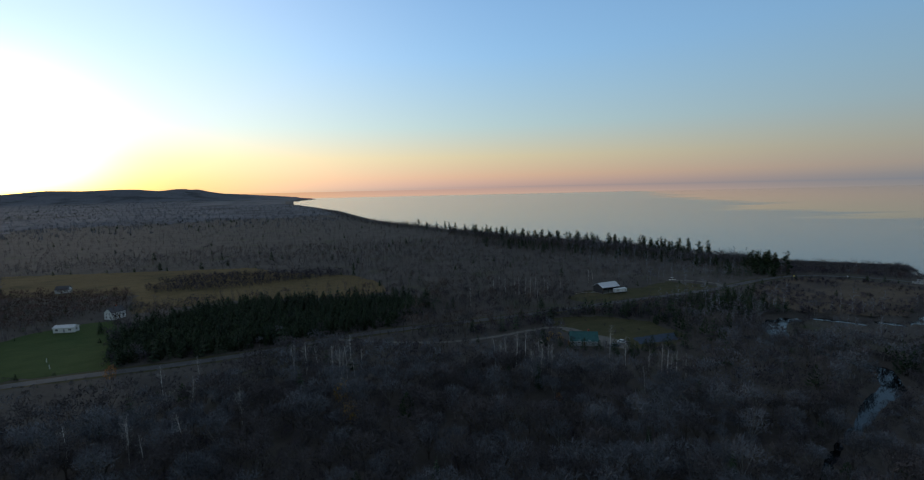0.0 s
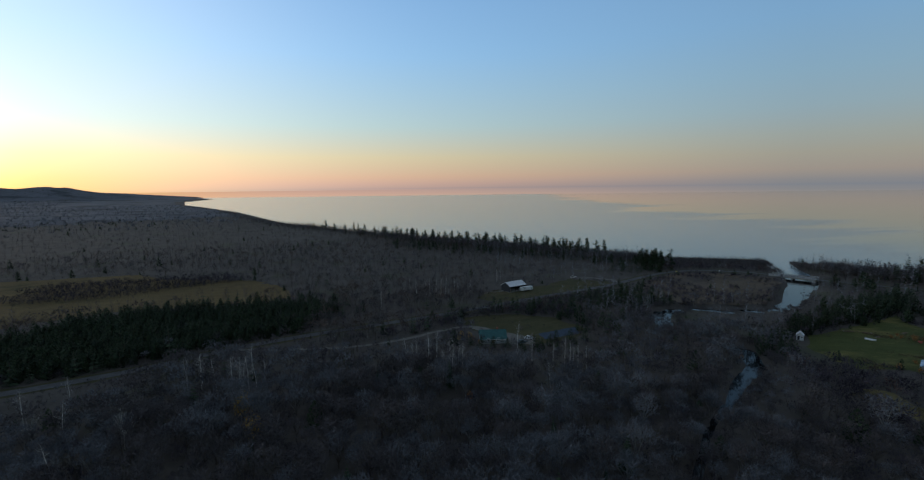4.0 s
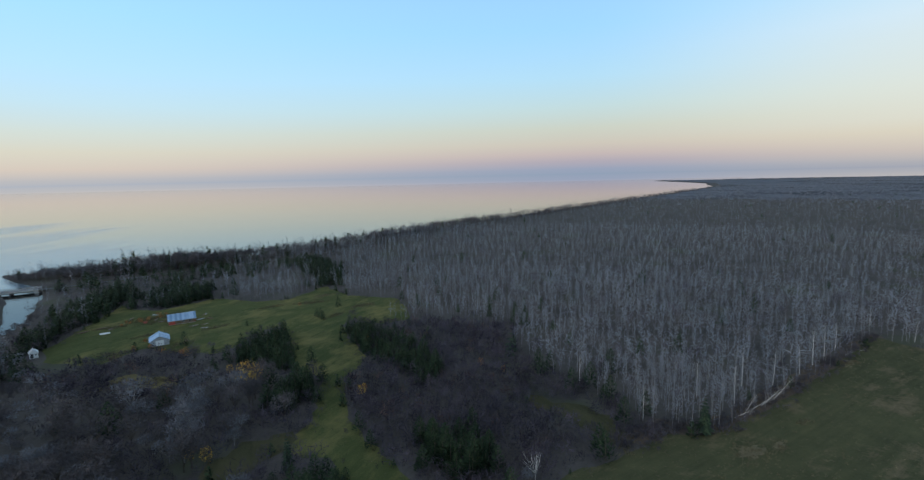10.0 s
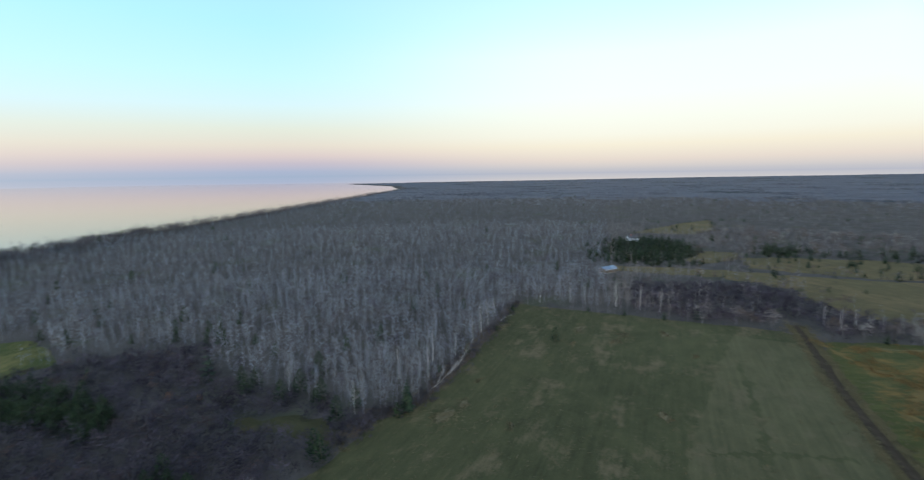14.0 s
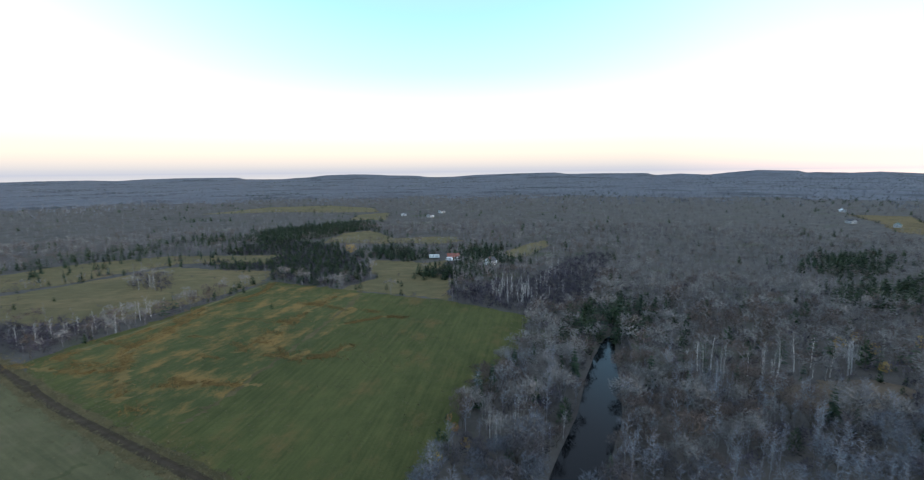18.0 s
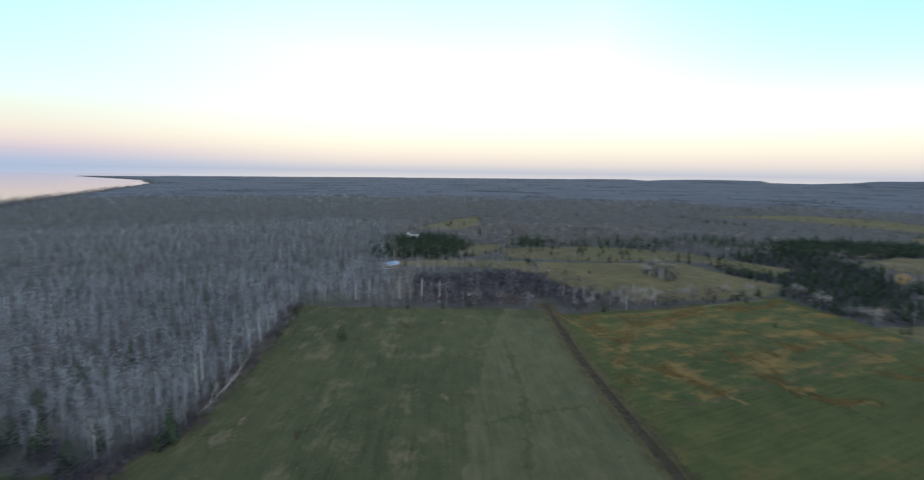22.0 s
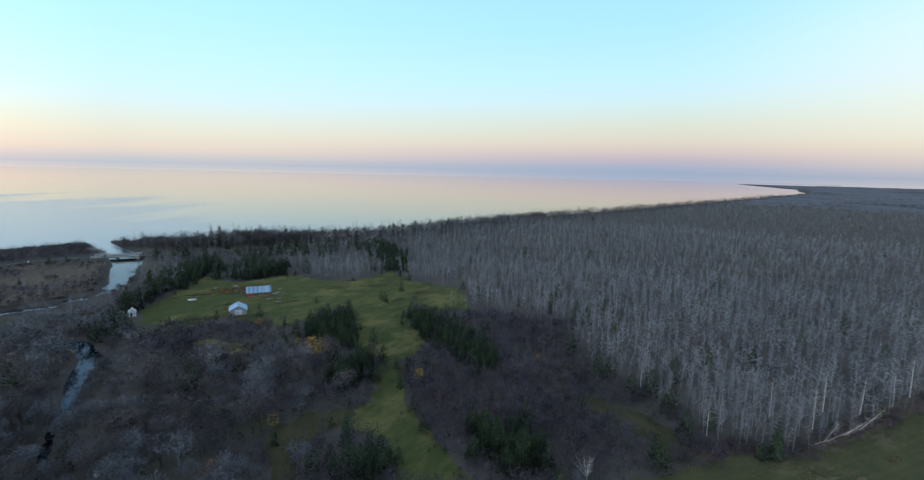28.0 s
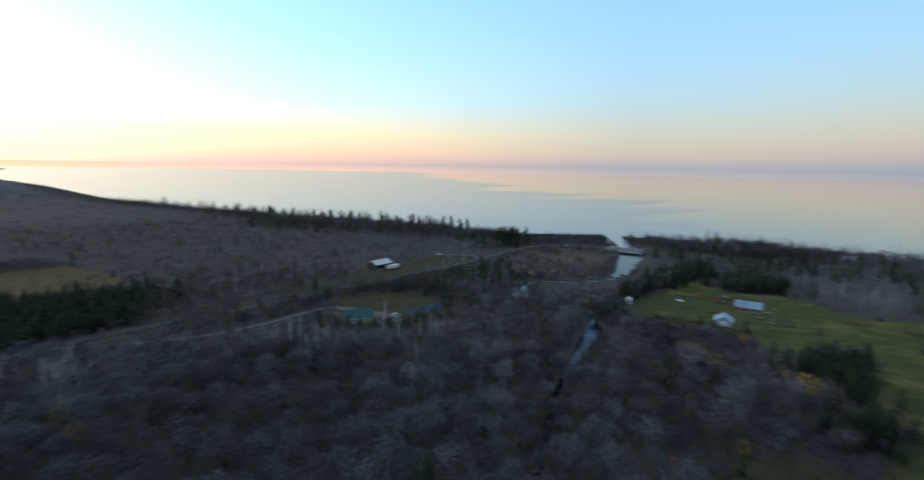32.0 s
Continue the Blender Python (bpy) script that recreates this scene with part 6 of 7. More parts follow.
# bushes that fray the rims of the clearings, and stray ones within
rims, inner = [], []
for poly in OPEN:
    for (x0, y0), (x1, y1) in zip(poly, poly[1:] + poly[:1]):
        n = int(math.hypot(x1 - x0, y1 - y0) / 2.6)
        k = rb.random(n)[:, None]
        rims.append(np.array([[x0, y0]]) * (1 - k) + np.array([[x1, y1]]) * k + rb.normal(0, 2.0, (n, 2)))
for poly, n in ((PASTURE_L, 60), (PASTURE_M, 150), (PASTURE_G, 36), (FAR_A, 160), (FAR_B, 70), (FAR_H, 40), (FAR_I, 20), (STRIP_H, 14), (MARSH, 60)):
    px, py = np.array(poly).T
    q = np.c_[rb.uniform(px.min(), px.max(), n), rb.uniform(py.min(), py.max(), n)]
    inner.append(q[inside(poly, q[:, 0], q[:, 1])])
hx, hy = np.vstack(rims + inner).T
ok = (np.hypot(hx, hy) > 85) & (off_line(TRACK, hx, hy)[0] > 9) & (off_line(ROAD, hx, hy)[0] > 5) & (off_line(DRIVE, hx, hy)[0] > 4) & (off_line(LANE, hx, hy)[0] > 4) & ~inside(LAKE, hx, hy)
d, w = off_line(RIVER, hx, hy)
ok &= d > w + 3
for line in ([(2, -110), (26, -145), (52, -180), (78, -224)], [(-20, -330), (-44, -303), (-73, -270), (-105, -234), (-127, -190)]):
    ok &= off_line(line, hx, hy)[0] > 6
for bx, by, br in CLEAR:
    ok &= np.hypot(hx - bx, hy - by) > br
hx, hy = hx[ok], hy[ok]
tone, green, near = rb.random(len(hx)), rb.random(len(hx)) < 0.12, np.hypot(hx, hy) < 330
for sel, shapes, mat, text in ((near & (tone < 0.5) & ~green, SHAPES[2][1], "brush_twig", "purple-brown bushes along the clearing's rim"), (near & (tone >= 0.5) & ~green, SHAPES[2][1], "brown_twig", "brown bushes along the clearing's rim"),
                               (~near & ~green, SHAPES[2][2], "brown_twig", "brown bushes round the far pastures"), (green, SHAPES[3][2][-3:], "pine", "small pines along the clearings")):
    stand("rim_bushes", shapes, np.c_[hx, hy][sel], land(hx, hy)[sel], rb.uniform(0.2, 0.62, int(sel.sum())), [M["dark_bark"], M[mat]], text, "shrubs", 895)
# low brush leaning over the river's banks
bank = catmull(RIVER[5:], 24)
n = 1500
pick = rb.integers(0, len(bank), n)
turn = rb.uniform(0, 2 * np.pi, n)
far = bank[pick, 2] + rb.uniform(2.4, 7.5, n)
sx, sy = bank[pick, 0] + np.cos(turn) * far, bank[pick, 1] + np.sin(turn) * far
d, w = off_line(RIVER, sx, sy)
ok = (d > w + 2.2) & usable(sx, sy) & (np.hypot(sx, sy) > 80)
stand("bank_brush", [shrub(380 + i, 3.0, 1) for i in range(6)], np.c_[sx, sy][ok], land(sx, sy)[ok], rb.uniform(0.5, 1.15, int(ok.sum())), [M["dark_bark"], M["brown_twig"]], "low brown brush leaning over the river bank", "shrubs", 680)
for nm, poly, n, text in (("dry_tussocks", FIELD_E, 6500, "tan grass tussocks on the meadow"), ("dry_tussocks", FIELD_F, 7500, "orange-tan grass tussocks on the field"), ("dry_tussocks", FARM, 1800, "straw-coloured grass tussocks on the pasture"), ("marsh_sedge", MARSH, 2600, "brown sedge tufts in the marsh")):
    px, py = np.array(poly).T
    qx, qy = rb.uniform(px.min(), px.max(), n * 3), rb.uniform(py.min(), py.max(), n * 3)
    wave = np.sin(qx * 0.06 + 2 * np.sin(qy * 0.023)) * np.cos(qy * 0.05 - 0.4) + 0.4 * np.sin(qx * 0.17 + qy * 0.2)
    ok = inside(poly, qx, qy) & (rb.random(qx.shape) < 0.22 + 0.5 * (wave > 0.35))
    stand(nm, tus, np.c_[qx, qy][ok][:n], np.full(min(n, int(ok.sum())), 0.05), rb.uniform(0.3, 0.8, min(n, int(ok.sum()))), [M["blade"], M["blade"]], text, "grass", 830)


# ---- buildings, bridge, vehicles ----
def gable_wall(x, D, hw, hr, t=0.2):
    """An end wall with its gable, at x, t thick."""
    bm = bmesh.new()
    prof = [(-D / 2, 0), (D / 2, 0), (D / 2, hw), (0, hw + hr), (-D / 2, hw)]
    a = [bm.verts.new((x, y, z)) for y, z in prof]
    b = [bm.verts.new((x + t, y, z)) for y, z in prof]
    bm.faces.new(a[::-1])
    bm.faces.new(b)
    for i in range(5):
        bm.faces.new((a[i], a[(i + 1) % 5], b[(i + 1) % 5], b[i]))
    return bm


def slope_slab(x0, x1, y0, z0, y1, z1, t):
    """A sloping slab from the eave (y0, z0) to the ridge (y1, z1)."""
    bm = bmesh.new()
    v = [bm.verts.new(c) for c in ((x0, y0, z0), (x1, y0, z0), (x1, y1, z1), (x0, y1, z1), (x0, y0, z0 + t), (x1, y0, z0 + t), (x1, y1, z1 + t), (x0, y1, z1 + t))]
    for f in ((3, 2, 1, 0), (4, 5, 6, 7), (0, 1, 5, 4), (1, 2, 6, 5), (2, 3, 7, 6), (3, 0, 4, 7)):
        bm.faces.new([v[i] for i in f])
    bmesh.ops.recalc_face_normals(bm, faces=bm.faces[:])
    return bm


def building(name, label, category, x, y, rot, L, D, hw, hr, wall, roof, windows=(), doors=(), over=0.4, chimney=False, open_front=False, gable_mat=None, seams=True, trim="white_wall"):
    """A gabled building; its ridge runs along its own x, its front faces its own -y."""
    ob = obj(name, None, None, label, category)
    ob.matrix_world = pose(x, y, 0, 0, 0, rot)
    part("foundation", box(-L / 2 - 0.05, -D / 2 - 0.05, -0.4, L / 2 + 0.05, D / 2 + 0.05, 0.18), M["concrete"], ob)
    gm = M[gable_mat or wall]
    part("end_wall", gable_wall(-L / 2, D, hw, hr), gm, ob)
    part("end_wall", gable_wall(L / 2 - 0.2, D, hw, hr), gm, ob)
    part("back_wall", box(-L / 2 + 0.2, D / 2 - 0.2, 0, L / 2 - 0.2, D / 2, hw), M[wall], ob)
    if open_front:
        n = max(2, int(L / 3.6))
        for i in range(n + 1):
            px = -L / 2 + 0.35 + (L - 0.7) * i / n
            part("post", box(px - 0.12, -D / 2, 0, px + 0.12, -D / 2 + 0.24, hw), M["brown_wall"], ob)
        part("header_beam", box(-L / 2 + 0.2, -D / 2 + 0.02, hw - 0.35, L / 2 - 0.2, -D / 2 + 0.2, hw), M["brown_wall"], ob)
    else:
        part("front_wall", box(-L / 2 + 0.2, -D / 2, 0, L / 2 - 0.2, -D / 2 + 0.2, hw), M[wall], ob)
    drop = hr * over / (D / 2)
    for sgn in (-1, 1):
        slab = part("roof", slope_slab(-L / 2 - over, L / 2 + over, sgn * (D / 2 + over), hw - drop + 0.02, 0, hw + hr + 0.02, 0.14), M[roof], ob)
        if seams:
            n = int(round((L + 2 * over) / 1.0))
            step = (L + 2 * over) / n
            first = None
            for i in range(n):
                px = -L / 2 - over + i * step
                if first is None:
                    first = part("roof_panel", slope_slab(0.03, step - 0.03, sgn * (D / 2 + over - 0.02), hw - drop + 0.165, 0, hw + hr + 0.165, 0.035), M[roof], slab)
                    q = first
                else:
                    q = new("roof_panel", first.data)
                    q.parent = slab
                q.location = (px, 0, 0)
        part("fascia", box(-L / 2 - over, sgn * (D / 2 + over) - 0.03, hw - drop - 0.12, L / 2 + over, sgn * (D / 2 + over) + 0.03, hw - drop + 0.12), M[trim], ob)
    part("ridge_cap", box(-L / 2 - over, -0.18, hw + hr + 0.16, L / 2 + over, 0.18, hw + hr + 0.26, 0.03), M[roof], ob)
    for face, u, z, w, h in windows:
        put_opening(ob, "window", face, u, z, w, h, L, D, trim)
    for face, u, w, h, mat in doors:
        put_opening(ob, "door", face, u, 0.18, w, h, L, D, trim, mat)
    if chimney:
        part("chimney", box(L * 0.2 - 0.35, 0.5, hw + hr * 0.4, L * 0.2 + 0.35, 1.2, hw + hr + 1.0, 0.03), M["red_roof"], ob)
    return ob


def put_opening(ob, kind, face, u, z, w, h, L, D, trim, mat=None):
    """A framed window or door on one face: front, back, left or right."""
    turn = {"front": 0, "right": 90, "back": 180, "left": -90}[face]
    away = D / 2 if face in ("front", "back") else L / 2
    base = part(kind, box(-w / 2, -0.03, 0, w / 2, 0.05, h), M[mat or "glass"], ob)
    base.matrix_local = pose(0, 0, 0, 0, 0, turn) @ pose(u, -away, z)
    bits = [(-w / 2 - 0.1, h, w / 2 + 0.1, h + 0.12), (-w / 2 - 0.1, 0, -w / 2, h), (w / 2, 0, w / 2 + 0.1, h)]
    if kind == "window":
        bits += [(-w / 2 - 0.14, -0.1, w / 2 + 0.14, 0.0), (-0.03, 0.02, 0.03, h - 0.02)]
    for x0, z0, x1, z1 in bits:
        part("sill" if z0 < 0 else "frame", box(x0, -0.07 - 0.04 * (z0 < 0), z0, x1, 0.04, z1), M[trim], base)


two = [("front", -2.2, 1.2, 1.0, 1.3), ("front", 2.2, 1.2, 1.0, 1.3), ("left", 0, 1.2, 1.0, 1.3), ("right", 0, 1.2, 1.0, 1.3), ("back", 0, 1.2, 1.0, 1.3)]
building("open_barn", "open-fronted dark navy barn with a white metal roof", "barn", 94, 313, 25, 14, 9, 4.0, 2.2, "navy_wall", "white_roof", open_front=True, trim="navy_wall")
building("green_roofed_house", "low grey house with a dark teal roof", "house", 53, 210, -8, 11.5, 9, 2.3, 2.7, "grey_wall", "green_roof", two, [("front", 0, 1.0, 2.05, "brown_wall")], 0.5, chimney=True, seams=False)
building("farmhouse", "white two-storey farmhouse with a dark roof", "house", -200, 271, 73, 8.0, 6.2, 4.2, 2.3, "white_wall", "dark_roof",
         [("left", -1.5, 0.9, 0.9, 1.3), ("left", 1.5, 0.9, 0.9, 1.3), ("left", -1.1, 2.75, 0.8, 1.1), ("left", 1.1, 2.75, 0.8, 1.1), ("front", -2.4, 1.1, 1.0, 1.5), ("front", 2.4, 1.1, 1.0, 1.5), ("back", 0, 1.1, 1.0, 1.5), ("right", 0, 1.1, 1.0, 1.5)], [("front", 0, 1.0, 2.05, "brown_wall")], chimney=True, seams=False)
building("mobile_home", "long low white mobile home on the lawn", "mobile home", -207, 245, 7, 10, 4.2, 2.7, 0.9, "white_wall", "white_roof", [("front", -3.2, 1.2, 1.2, 0.9), ("front", 3.0, 1.2, 1.2, 0.9), ("right", 0, 1.2, 1.0, 0.9)], [("front", 0.2, 0.9, 2.0, "grey_wall")], 0.25)
building("roadside_house", "small white house beyond dark trees", "house", -292, 347, 15, 8, 6, 2.8, 2.2, "white_wall", "dark_roof", two[:3], [("front", 0, 0.9, 2.05, "brown_wall")], seams=False)
building("red_barn", "faded red barn with a blue-grey metal roof", "barn", 236, 147, -58, 11.5, 6.6, 2.4, 2.2, "brown_wall", "metal_roof", [("front", 3.5, 1.0, 1.2, 0.8), ("front", 0.5, 1.0, 1.2, 0.8)], [("left", 0, 2.6, 2.0, "brown_wall")], 0.5, gable_mat="red_wall", trim="grey_wall")
part("lean_to_wall", box(-5.7, -3.42, 0.18, -3.0, -3.32, 2.2), M["red_wall"], bpy.data.objects["red_barn"], "faded red board wall")
building("garage", "pale grey garage with a light blue metal roof", "garage", 204, 138, 34, 8, 7, 2.4, 1.9, "grey_wall", "metal_roof", [("front", -1.8, 1.2, 1.0, 0.9), ("back", 0, 1.2, 1.0, 0.9)], [("left", 0, 2.8, 2.2, "white_wall")], 0.45)
building("white_hut", "tiny white hut at the wood's edge", "hut", 189, 181, 44, 3.4, 2.8, 2.3, 1.2, "white_wall", "white_roof", [("left", 0.7, 1.2, 0.5, 0.6)], [("left", -0.5, 0.8, 1.9, "black")], 0.2)
building("red_roofed_shed", "shed with a rusty red roof", "shed", -158, -350, -25, 9, 6, 2.8, 2.0, "white_wall", "red_roof", (), [("back", 0, 2.4, 2.3, "brown_wall")], 0.4)
building("south_farmhouse", "white farmhouse half hidden by conifers", "house", -174, -317, 20, 7.5, 6.5, 3.2, 2.2, "white_wall", "dark_roof", [("back", -2, 1.1, 1.0, 1.4), ("back", 2, 1.1, 1.0, 1.4), ("right", 0, 3.2, 1.0, 1.3)], [("back", 0, 1.0, 2.05, "brown_wall")], chimney=True, seams=False)
building("long_shed", "long shed with a pale blue metal roof behind birches", "shed", 222, -273, 88, 12, 6, 2.6, 1.5, "brown_wall", "metal_roof", [("front", 2, 1.2, 1.2, 0.8)], [("front", -3, 2.4, 2.2, "brown_wall")], 0.4)
building("hill_house", "white house among dark conifers", "house", 305, -411, 60, 9, 7.5, 4.4, 2.8, "white_wall", "dark_roof", two, [("back", 0, 1.0, 2.05, "brown_wall")], chimney=True, seams=False)
for bx, by, rot, roof, text in ((-278, -700, 30, "dark_roof", "far grey house by the pasture"), (-325, -765, 10, "dark_roof", "far grey barn beyond the pasture"), (-250, -747, 60, "dark_roof", "far small house at the wood's edge"),
                                (-706, -291, 20, "green_roof", "far barn with a green roof"), (-711, -341, 70, "dark_roof", "far grey house by a golden field"), (-881, -436, 40, "white_roof", "far grey farm building")):
    building("far_house", text, "house", bx, by, rot, 10, 7, 3.2, 2.2, "grey_wall", "dark_roof" if roof == "white_roof" and by < -740 else roof, two, [("back", 1.5, 1.2, 2.1, "brown_wall")], 0.4, seams=False)


def wheel(parent, x, y, r, w):
    bm = bmesh.new()
    bmesh.ops.create_cone(bm, cap_ends=True, segments=16, radius1=r, radius2=r, depth=w)
    bmesh.ops.bevel(bm, geom=[e for e in bm.edges if len(e.link_faces) == 2 and e.calc_face_angle() > 1.0], offset=r * 0.12, segments=1, affect="EDGES")
    t = part("wheel", bm, M["rubber"], parent)
    t.matrix_local = pose(x, y, r, 90, 0, 0)
    bm = bmesh.new()
    bmesh.ops.create_cone(bm, cap_ends=True, segments=12, radius1=r * 0.58, radius2=r * 0.5, depth=w + 0.04)
    part("rim", bm, M["steel"], t)


def loft(sections):
    """A skin through cross-sections, each a list of points of one length."""
    bm = bmesh.new()
    rings = [[bm.verts.new(p) for p in s] for s in sections]
    for a, b in zip(rings, rings[1:]):
        for i in range(len(a)):
            j = (i + 1) % len(a)
            bm.faces.new((a[i], a[j], b[j], b[i]))
    bm.faces.new(rings[0][::-1])
    bm.faces.new(rings[-1])
    bmesh.ops.recalc_face_normals(bm, faces=bm.faces[:])
    return bm


def car(x, y, rot, paint, label, van=False):
    ob = obj("car", None, None, label, "car", "parked cars")
    ob.matrix_world = pose(x, y, 0.09, 0, 0, rot)
    L, W = 4.5, 1.75
    side = [(-L / 2, 0.45), (-L / 2 + 0.05, 0.85), (-1.2, 0.98), (1.0, 0.98), (L / 2 - 0.1, 0.80), (L / 2, 0.5), (L / 2 - 0.1, 0.28), (-L / 2 + 0.1, 0.28)]
    part("body", loft([[(px, yy * W / 2, pz) for px, pz in side] for yy in (-1, -0.96, 0.96, 1)]), M[paint], ob)
    top = 1.85 if van else 1.45
    cab = [(-1.75 if not van else -2.15, 0.96), (-1.3 if not van else -2.05, top), (0.35, top), (1.15, 0.96)]
    part("cabin", loft([[(px, yy * W / 2 * (1 if pz < 1 else 0.84), pz) for px, pz in cab] for yy in (-1, 1)]), M["glass"], ob, "dark glass cabin")
    part("roof", loft([[(px, yy, pz) for px, pz in ((-1.28, top), (0.33, top), (0.2, top + 0.05), (-1.15, top + 0.05))] for yy in (-0.72, 0.72)]), M[paint], ob)
    for wx in (-1.4, 1.4):
        for wy in (-0.8, 0.8):
            wheel(ob, wx, wy, 0.32, 0.2)
    for wy in (-0.6, 0.6):
        part("headlight", box(L / 2 - 0.1, wy - 0.14, 0.62, L / 2 + 0.01, wy + 0.14, 0.76, 0.02), M["white_paint"], ob, "clear headlight")
        part("tail_light", box(-L / 2 - 0.01, wy - 0.14, 0.68, -L / 2 + 0.08, wy + 0.14, 0.82, 0.02), M["red_wall"], ob, "red tail light")
    return ob


def trailer(x, y, rot, L, label, name="box_trailer"):
    ob = obj(name, None, None, label, "trailer")
    ob.matrix_world = pose(x, y, 0.06, 0, 0, rot)
    part("body", box(-L / 2, -1.2, 0.75, L / 2, 1.2, 3.1, 0.12), M["white_paint"], ob)
    part("chassis", box(-L / 2 + 0.2, -0.9, 0.55, L / 2 + 0.9, 0.9, 0.73), M["black"], ob)
    for i in range(int(L / 2.2)):
        wx = -L / 2 + 1.1 + i * 2.2
        q = part("window", box(wx - 0.4, -1.23, 1.9, wx + 0.4, -1.17, 2.5), M["glass"], ob) if name != "box_trailer" else part("rib", box(wx - 0.04, -1.24, 0.8, wx + 0.04, -1.16, 3.0), M["steel"], ob)
    part("door", box(L / 2 - 1.4, -1.24, 0.8, L / 2 - 0.7, -1.18, 2.7), M["grey_wall"], ob)
    for wx in (-0.55, 0.55):
        for wy in (-1.05, 1.05):
            wheel(ob, wx - L * 0.12, wy, 0.4, 0.25)
    part("hitch", box(L / 2 + 0.9, -0.08, 0.5, L / 2 + 1.6, 0.08, 0.62), M["black"], ob)
    return ob


car(65, 203.5, 20, "car_paint", "dark blue car on the gravel yard")
car(70, 208, -35, "white_paint", "white car parked on the gravel yard")
car(152, 346, 10, "white_paint", "white van at the end of the lane", True)
trailer(101.5, 308.5, 17, 9, "long white box trailer before the open barn")
trailer(-146, -361, 152, 8, "white camper trailer parked on the grass", "camper")
trailer(-152, -344, 120, 5, "small white camper beside the red-roofed shed", "camper")

boat = obj("rowing_boat", None, None, "white upturned rowing boat on the lawn", "boat")
boat.matrix_world = pose(218.5, 173.5, 0.06, 0, 0, -62)
hull = []
for i in range(9):
    t = i / 8
    w = 0.75 * math.sin(math.pi * min(1, 0.18 + t * 0.82)) ** 0.7 + 0.02
    hull.append([(-2 + 4 * t, yy * w, zz * (0.55 + 0.1 * t)) for yy, zz in ((-1, 0), (-0.92, 0.55), (-0.4, 0.95), (0, 1.05), (0.4, 0.95), (0.92, 0.55), (1, 0))])
part("hull", loft(hull), M["white_paint"], boat)
part("keel", box(-1.9, -0.04, 0.5, 1.9, 0.04, 0.72), M["grey_wall"], boat)


def plank_pile(x, y, rot, n, label, mat="grey_wall", length=3.6, seed=0):
    rng = np.random.default_rng(seed)
    ob = obj("plank_pile", None, None, label, "planks", "piles in the yards")
    ob.matrix_world = pose(x, y, 0.06, 0, 0, rot)
    for i in range(n):
        l = length * rng.uniform(0.6, 1.1)
        q = part("plank", box(-l / 2, -0.14, 0, l / 2, 0.14, 0.09, 0.01), M[mat if rng.random() < 0.85 else "grey_wall"], ob)
        q.matrix_local = pose(rng.normal(0, 0.4), (i % 4 - 1.5) * 0.34 + rng.normal(0, 0.05), (i // 4) * 0.10, 0, 0, rng.normal(0, 7))


PILES = [(243, 178, 20, 10, "brown_wall"), (250, 170, 80, 8, "grey_wall"), (226, 176, 20, 6, "brown_wall"), (246, 150, -60, 10, "brown_wall"), (250, 143, 10, 8, "brown_wall"), (241, 140, -30, 8, "grey_wall"), (229, 137, -50, 14, "brown_wall"), (226, 130, -70, 10, "brown_wall"), (232, 133, -20, 8, "brown_wall"), (221, 186, 150, 14, "brown_wall"), (227, 182, 130, 10, "brown_wall"), (236, 166, 40, 12, "red_wall"), (241, 164, 10, 10, "brown_wall"),
         (246, 160, 70, 8, "red_wall"), (238, 158, -40, 8, "brown_wall"), (74, 309, 20, 8, "brown_wall"), (79, 310, -10, 8, "brown_wall"), (85, 312, 30, 6, "grey_wall"), (207, 128, 40, 6, "brown_wall"), (242, 136, 70, 8, "brown_wall")]
for i, (x, y, rot, n, mat) in enumerate(PILES):
    plank_pile(x, y, rot, n, "weathered planks in a loose pile on the grass", mat, 3.8, i)

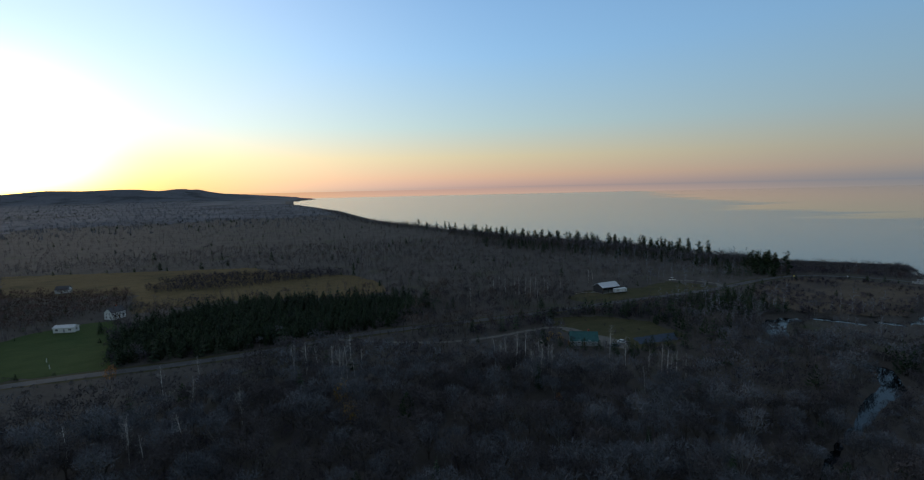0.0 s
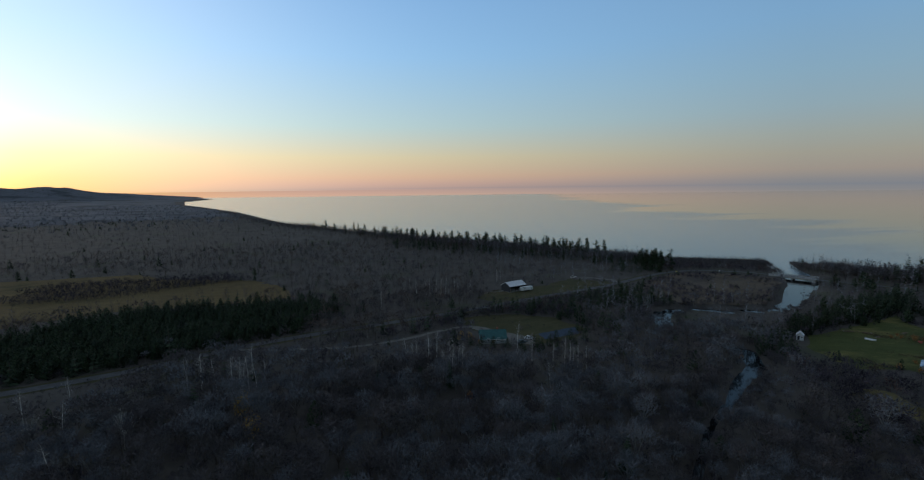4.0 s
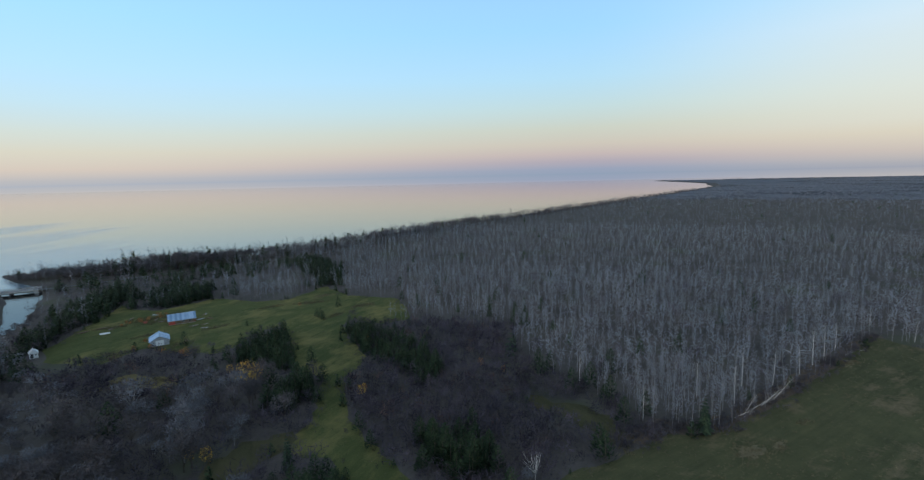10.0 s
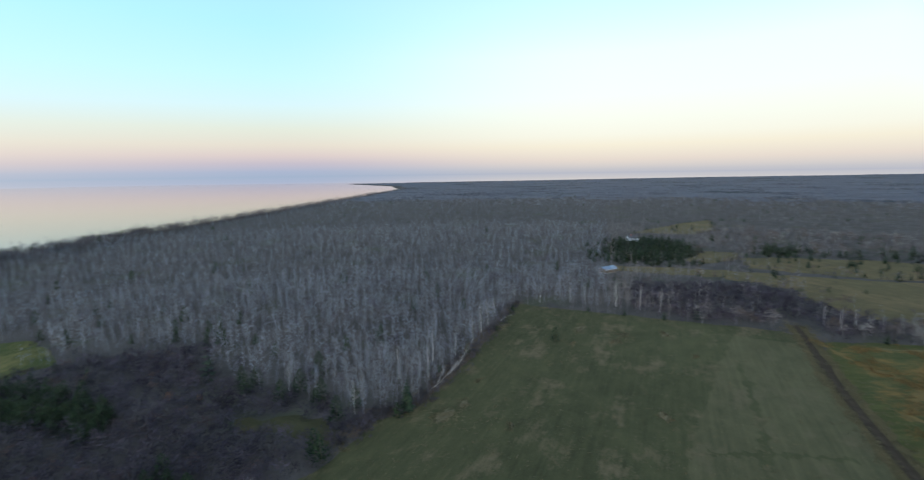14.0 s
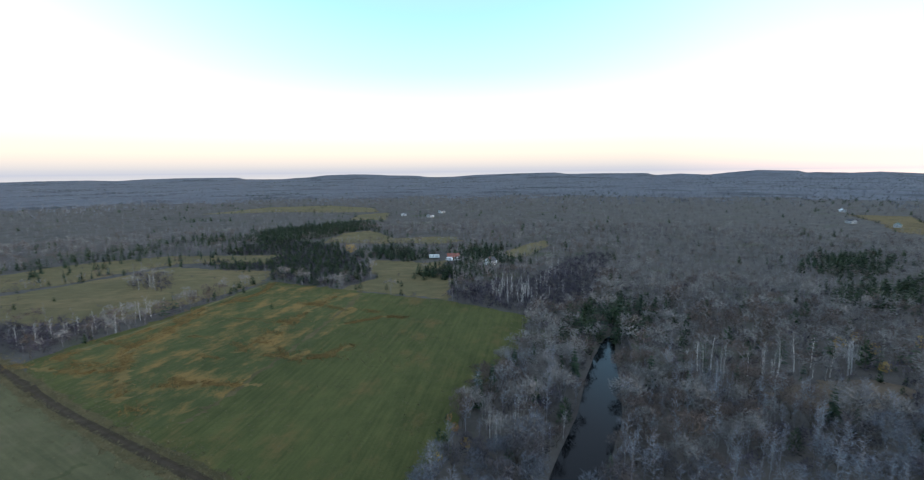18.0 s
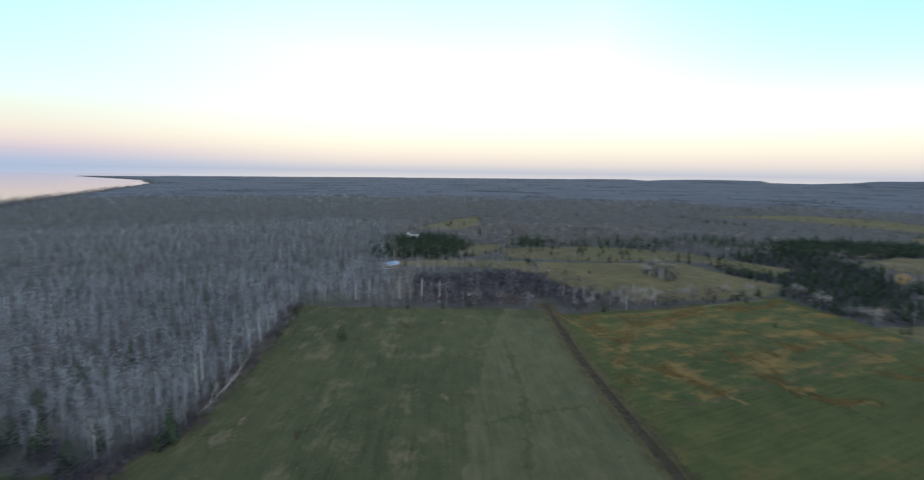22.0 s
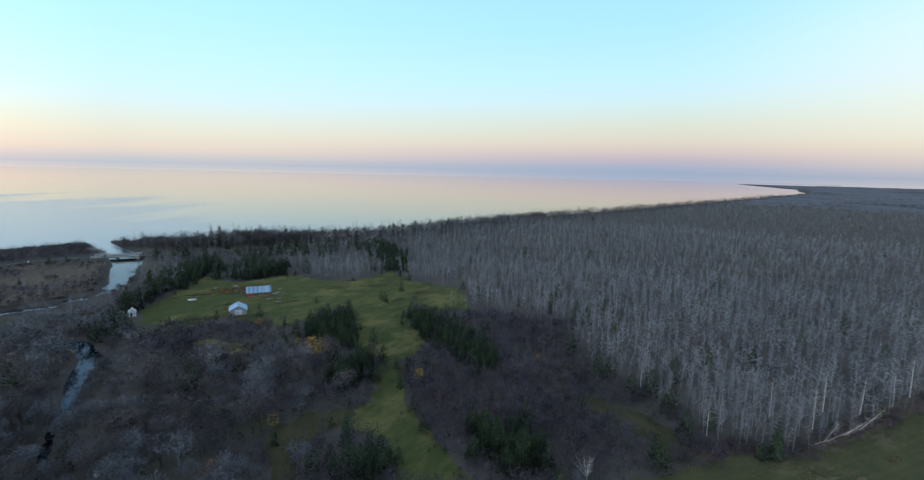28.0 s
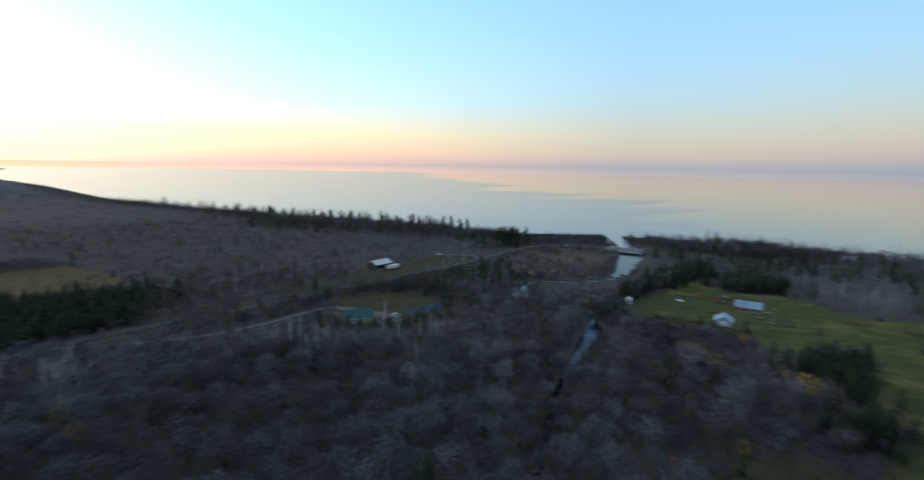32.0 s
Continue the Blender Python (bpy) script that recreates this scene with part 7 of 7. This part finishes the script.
# the road bridge over the river's mouth
bridge = obj("road_bridge", None, None, "pale concrete road bridge with steel rails", "bridge")
bridge.matrix_world = pose(312, 308, 0, 0, 0, -59)
part("deck", box(-15, -4.6, 0.05, 15, 4.6, 0.55, 0.04), M["concrete"], bridge)
part("carriageway", box(-15, -3.6, 0.554, 15, 3.6, 0.60), M["asphalt"], bridge)
for sy in (-1, 1):
    part("kerb", box(-15, sy * 4.1 - 0.35, 0.56, 15, sy * 4.1 + 0.35, 0.80, 0.03), M["concrete"], bridge)
    part("girder", box(-13, sy * 3.2 - 0.25, -0.55, 13, sy * 3.2 + 0.25, 0.04), M["concrete"], bridge)
    for h in (1.15, 1.55):
        part("rail", box(-15, sy * 4.3 - 0.06, h, 15, sy * 4.3 + 0.06, h + 0.16), M["steel"], bridge)
    for i in range(16):
        px = -14.6 + i * 29.2 / 15
        part("rail_post", box(px - 0.07, sy * 4.3 - 0.07, 0.8, px + 0.07, sy * 4.3 + 0.07, 1.75), M["steel"], bridge)
    part("abutment", box(sy * 14 - 1.2, -4.8, -3.2, sy * 14 + 1.2, 4.8, 0.04), M["concrete"], bridge)
part("pier", box(-0.5, -4.0, -4.0, 0.5, 4.0, -0.56, 0.1), M["concrete"], bridge)


def road_sign(x, y, rot, mat, label, h=2.2):
    ob = obj("road_sign", None, None, label, "sign")
    ob.matrix_world = pose(x, y, 0, 0, 0, rot)
    part("post", box(-0.05, -0.05, -0.2, 0.05, 0.05, h), M["steel"], ob)
    part("plate", box(-0.45, -0.09, h - 0.75, 0.45, -0.055, h + 0.1, 0.02), M[mat], ob, "plain coloured plate")


road_sign(272, 337, -60, "white_paint", "small white road sign on a post")
road_sign(238, 343, -30, "paint_line", "small yellow road sign on a post")
for x, y in ((-178, 199), (-170, 191)):
    ob = obj("marker_post", None, None, "short white marker post on the lawn", "post")
    ob.matrix_world = pose(x, y, 0)
    part("shaft", box(-0.12, -0.12, -0.1, 0.12, 0.12, 1.6, 0.03), M["white_paint"], ob)
    part("cap", box(-0.16, -0.16, 1.6, 0.16, 0.16, 1.75, 0.03), M["steel"], ob)
polygon_sheet("yard", [(50, 235), (63, 220), (73, 209), (70, 200), (60, 203), (58, 216), (47, 231)], 0.085, M["gravel"], 0.4, 2.0, "pale gravel yard beside the green-roofed house", seed=40)
polygon_sheet("covered_bed", [(77, 215), (99, 222), (96, 211), (77, 206)], 0.12, M["tarp"], 0.3, 1.5, "slate-blue covered garden bed", seed=41)
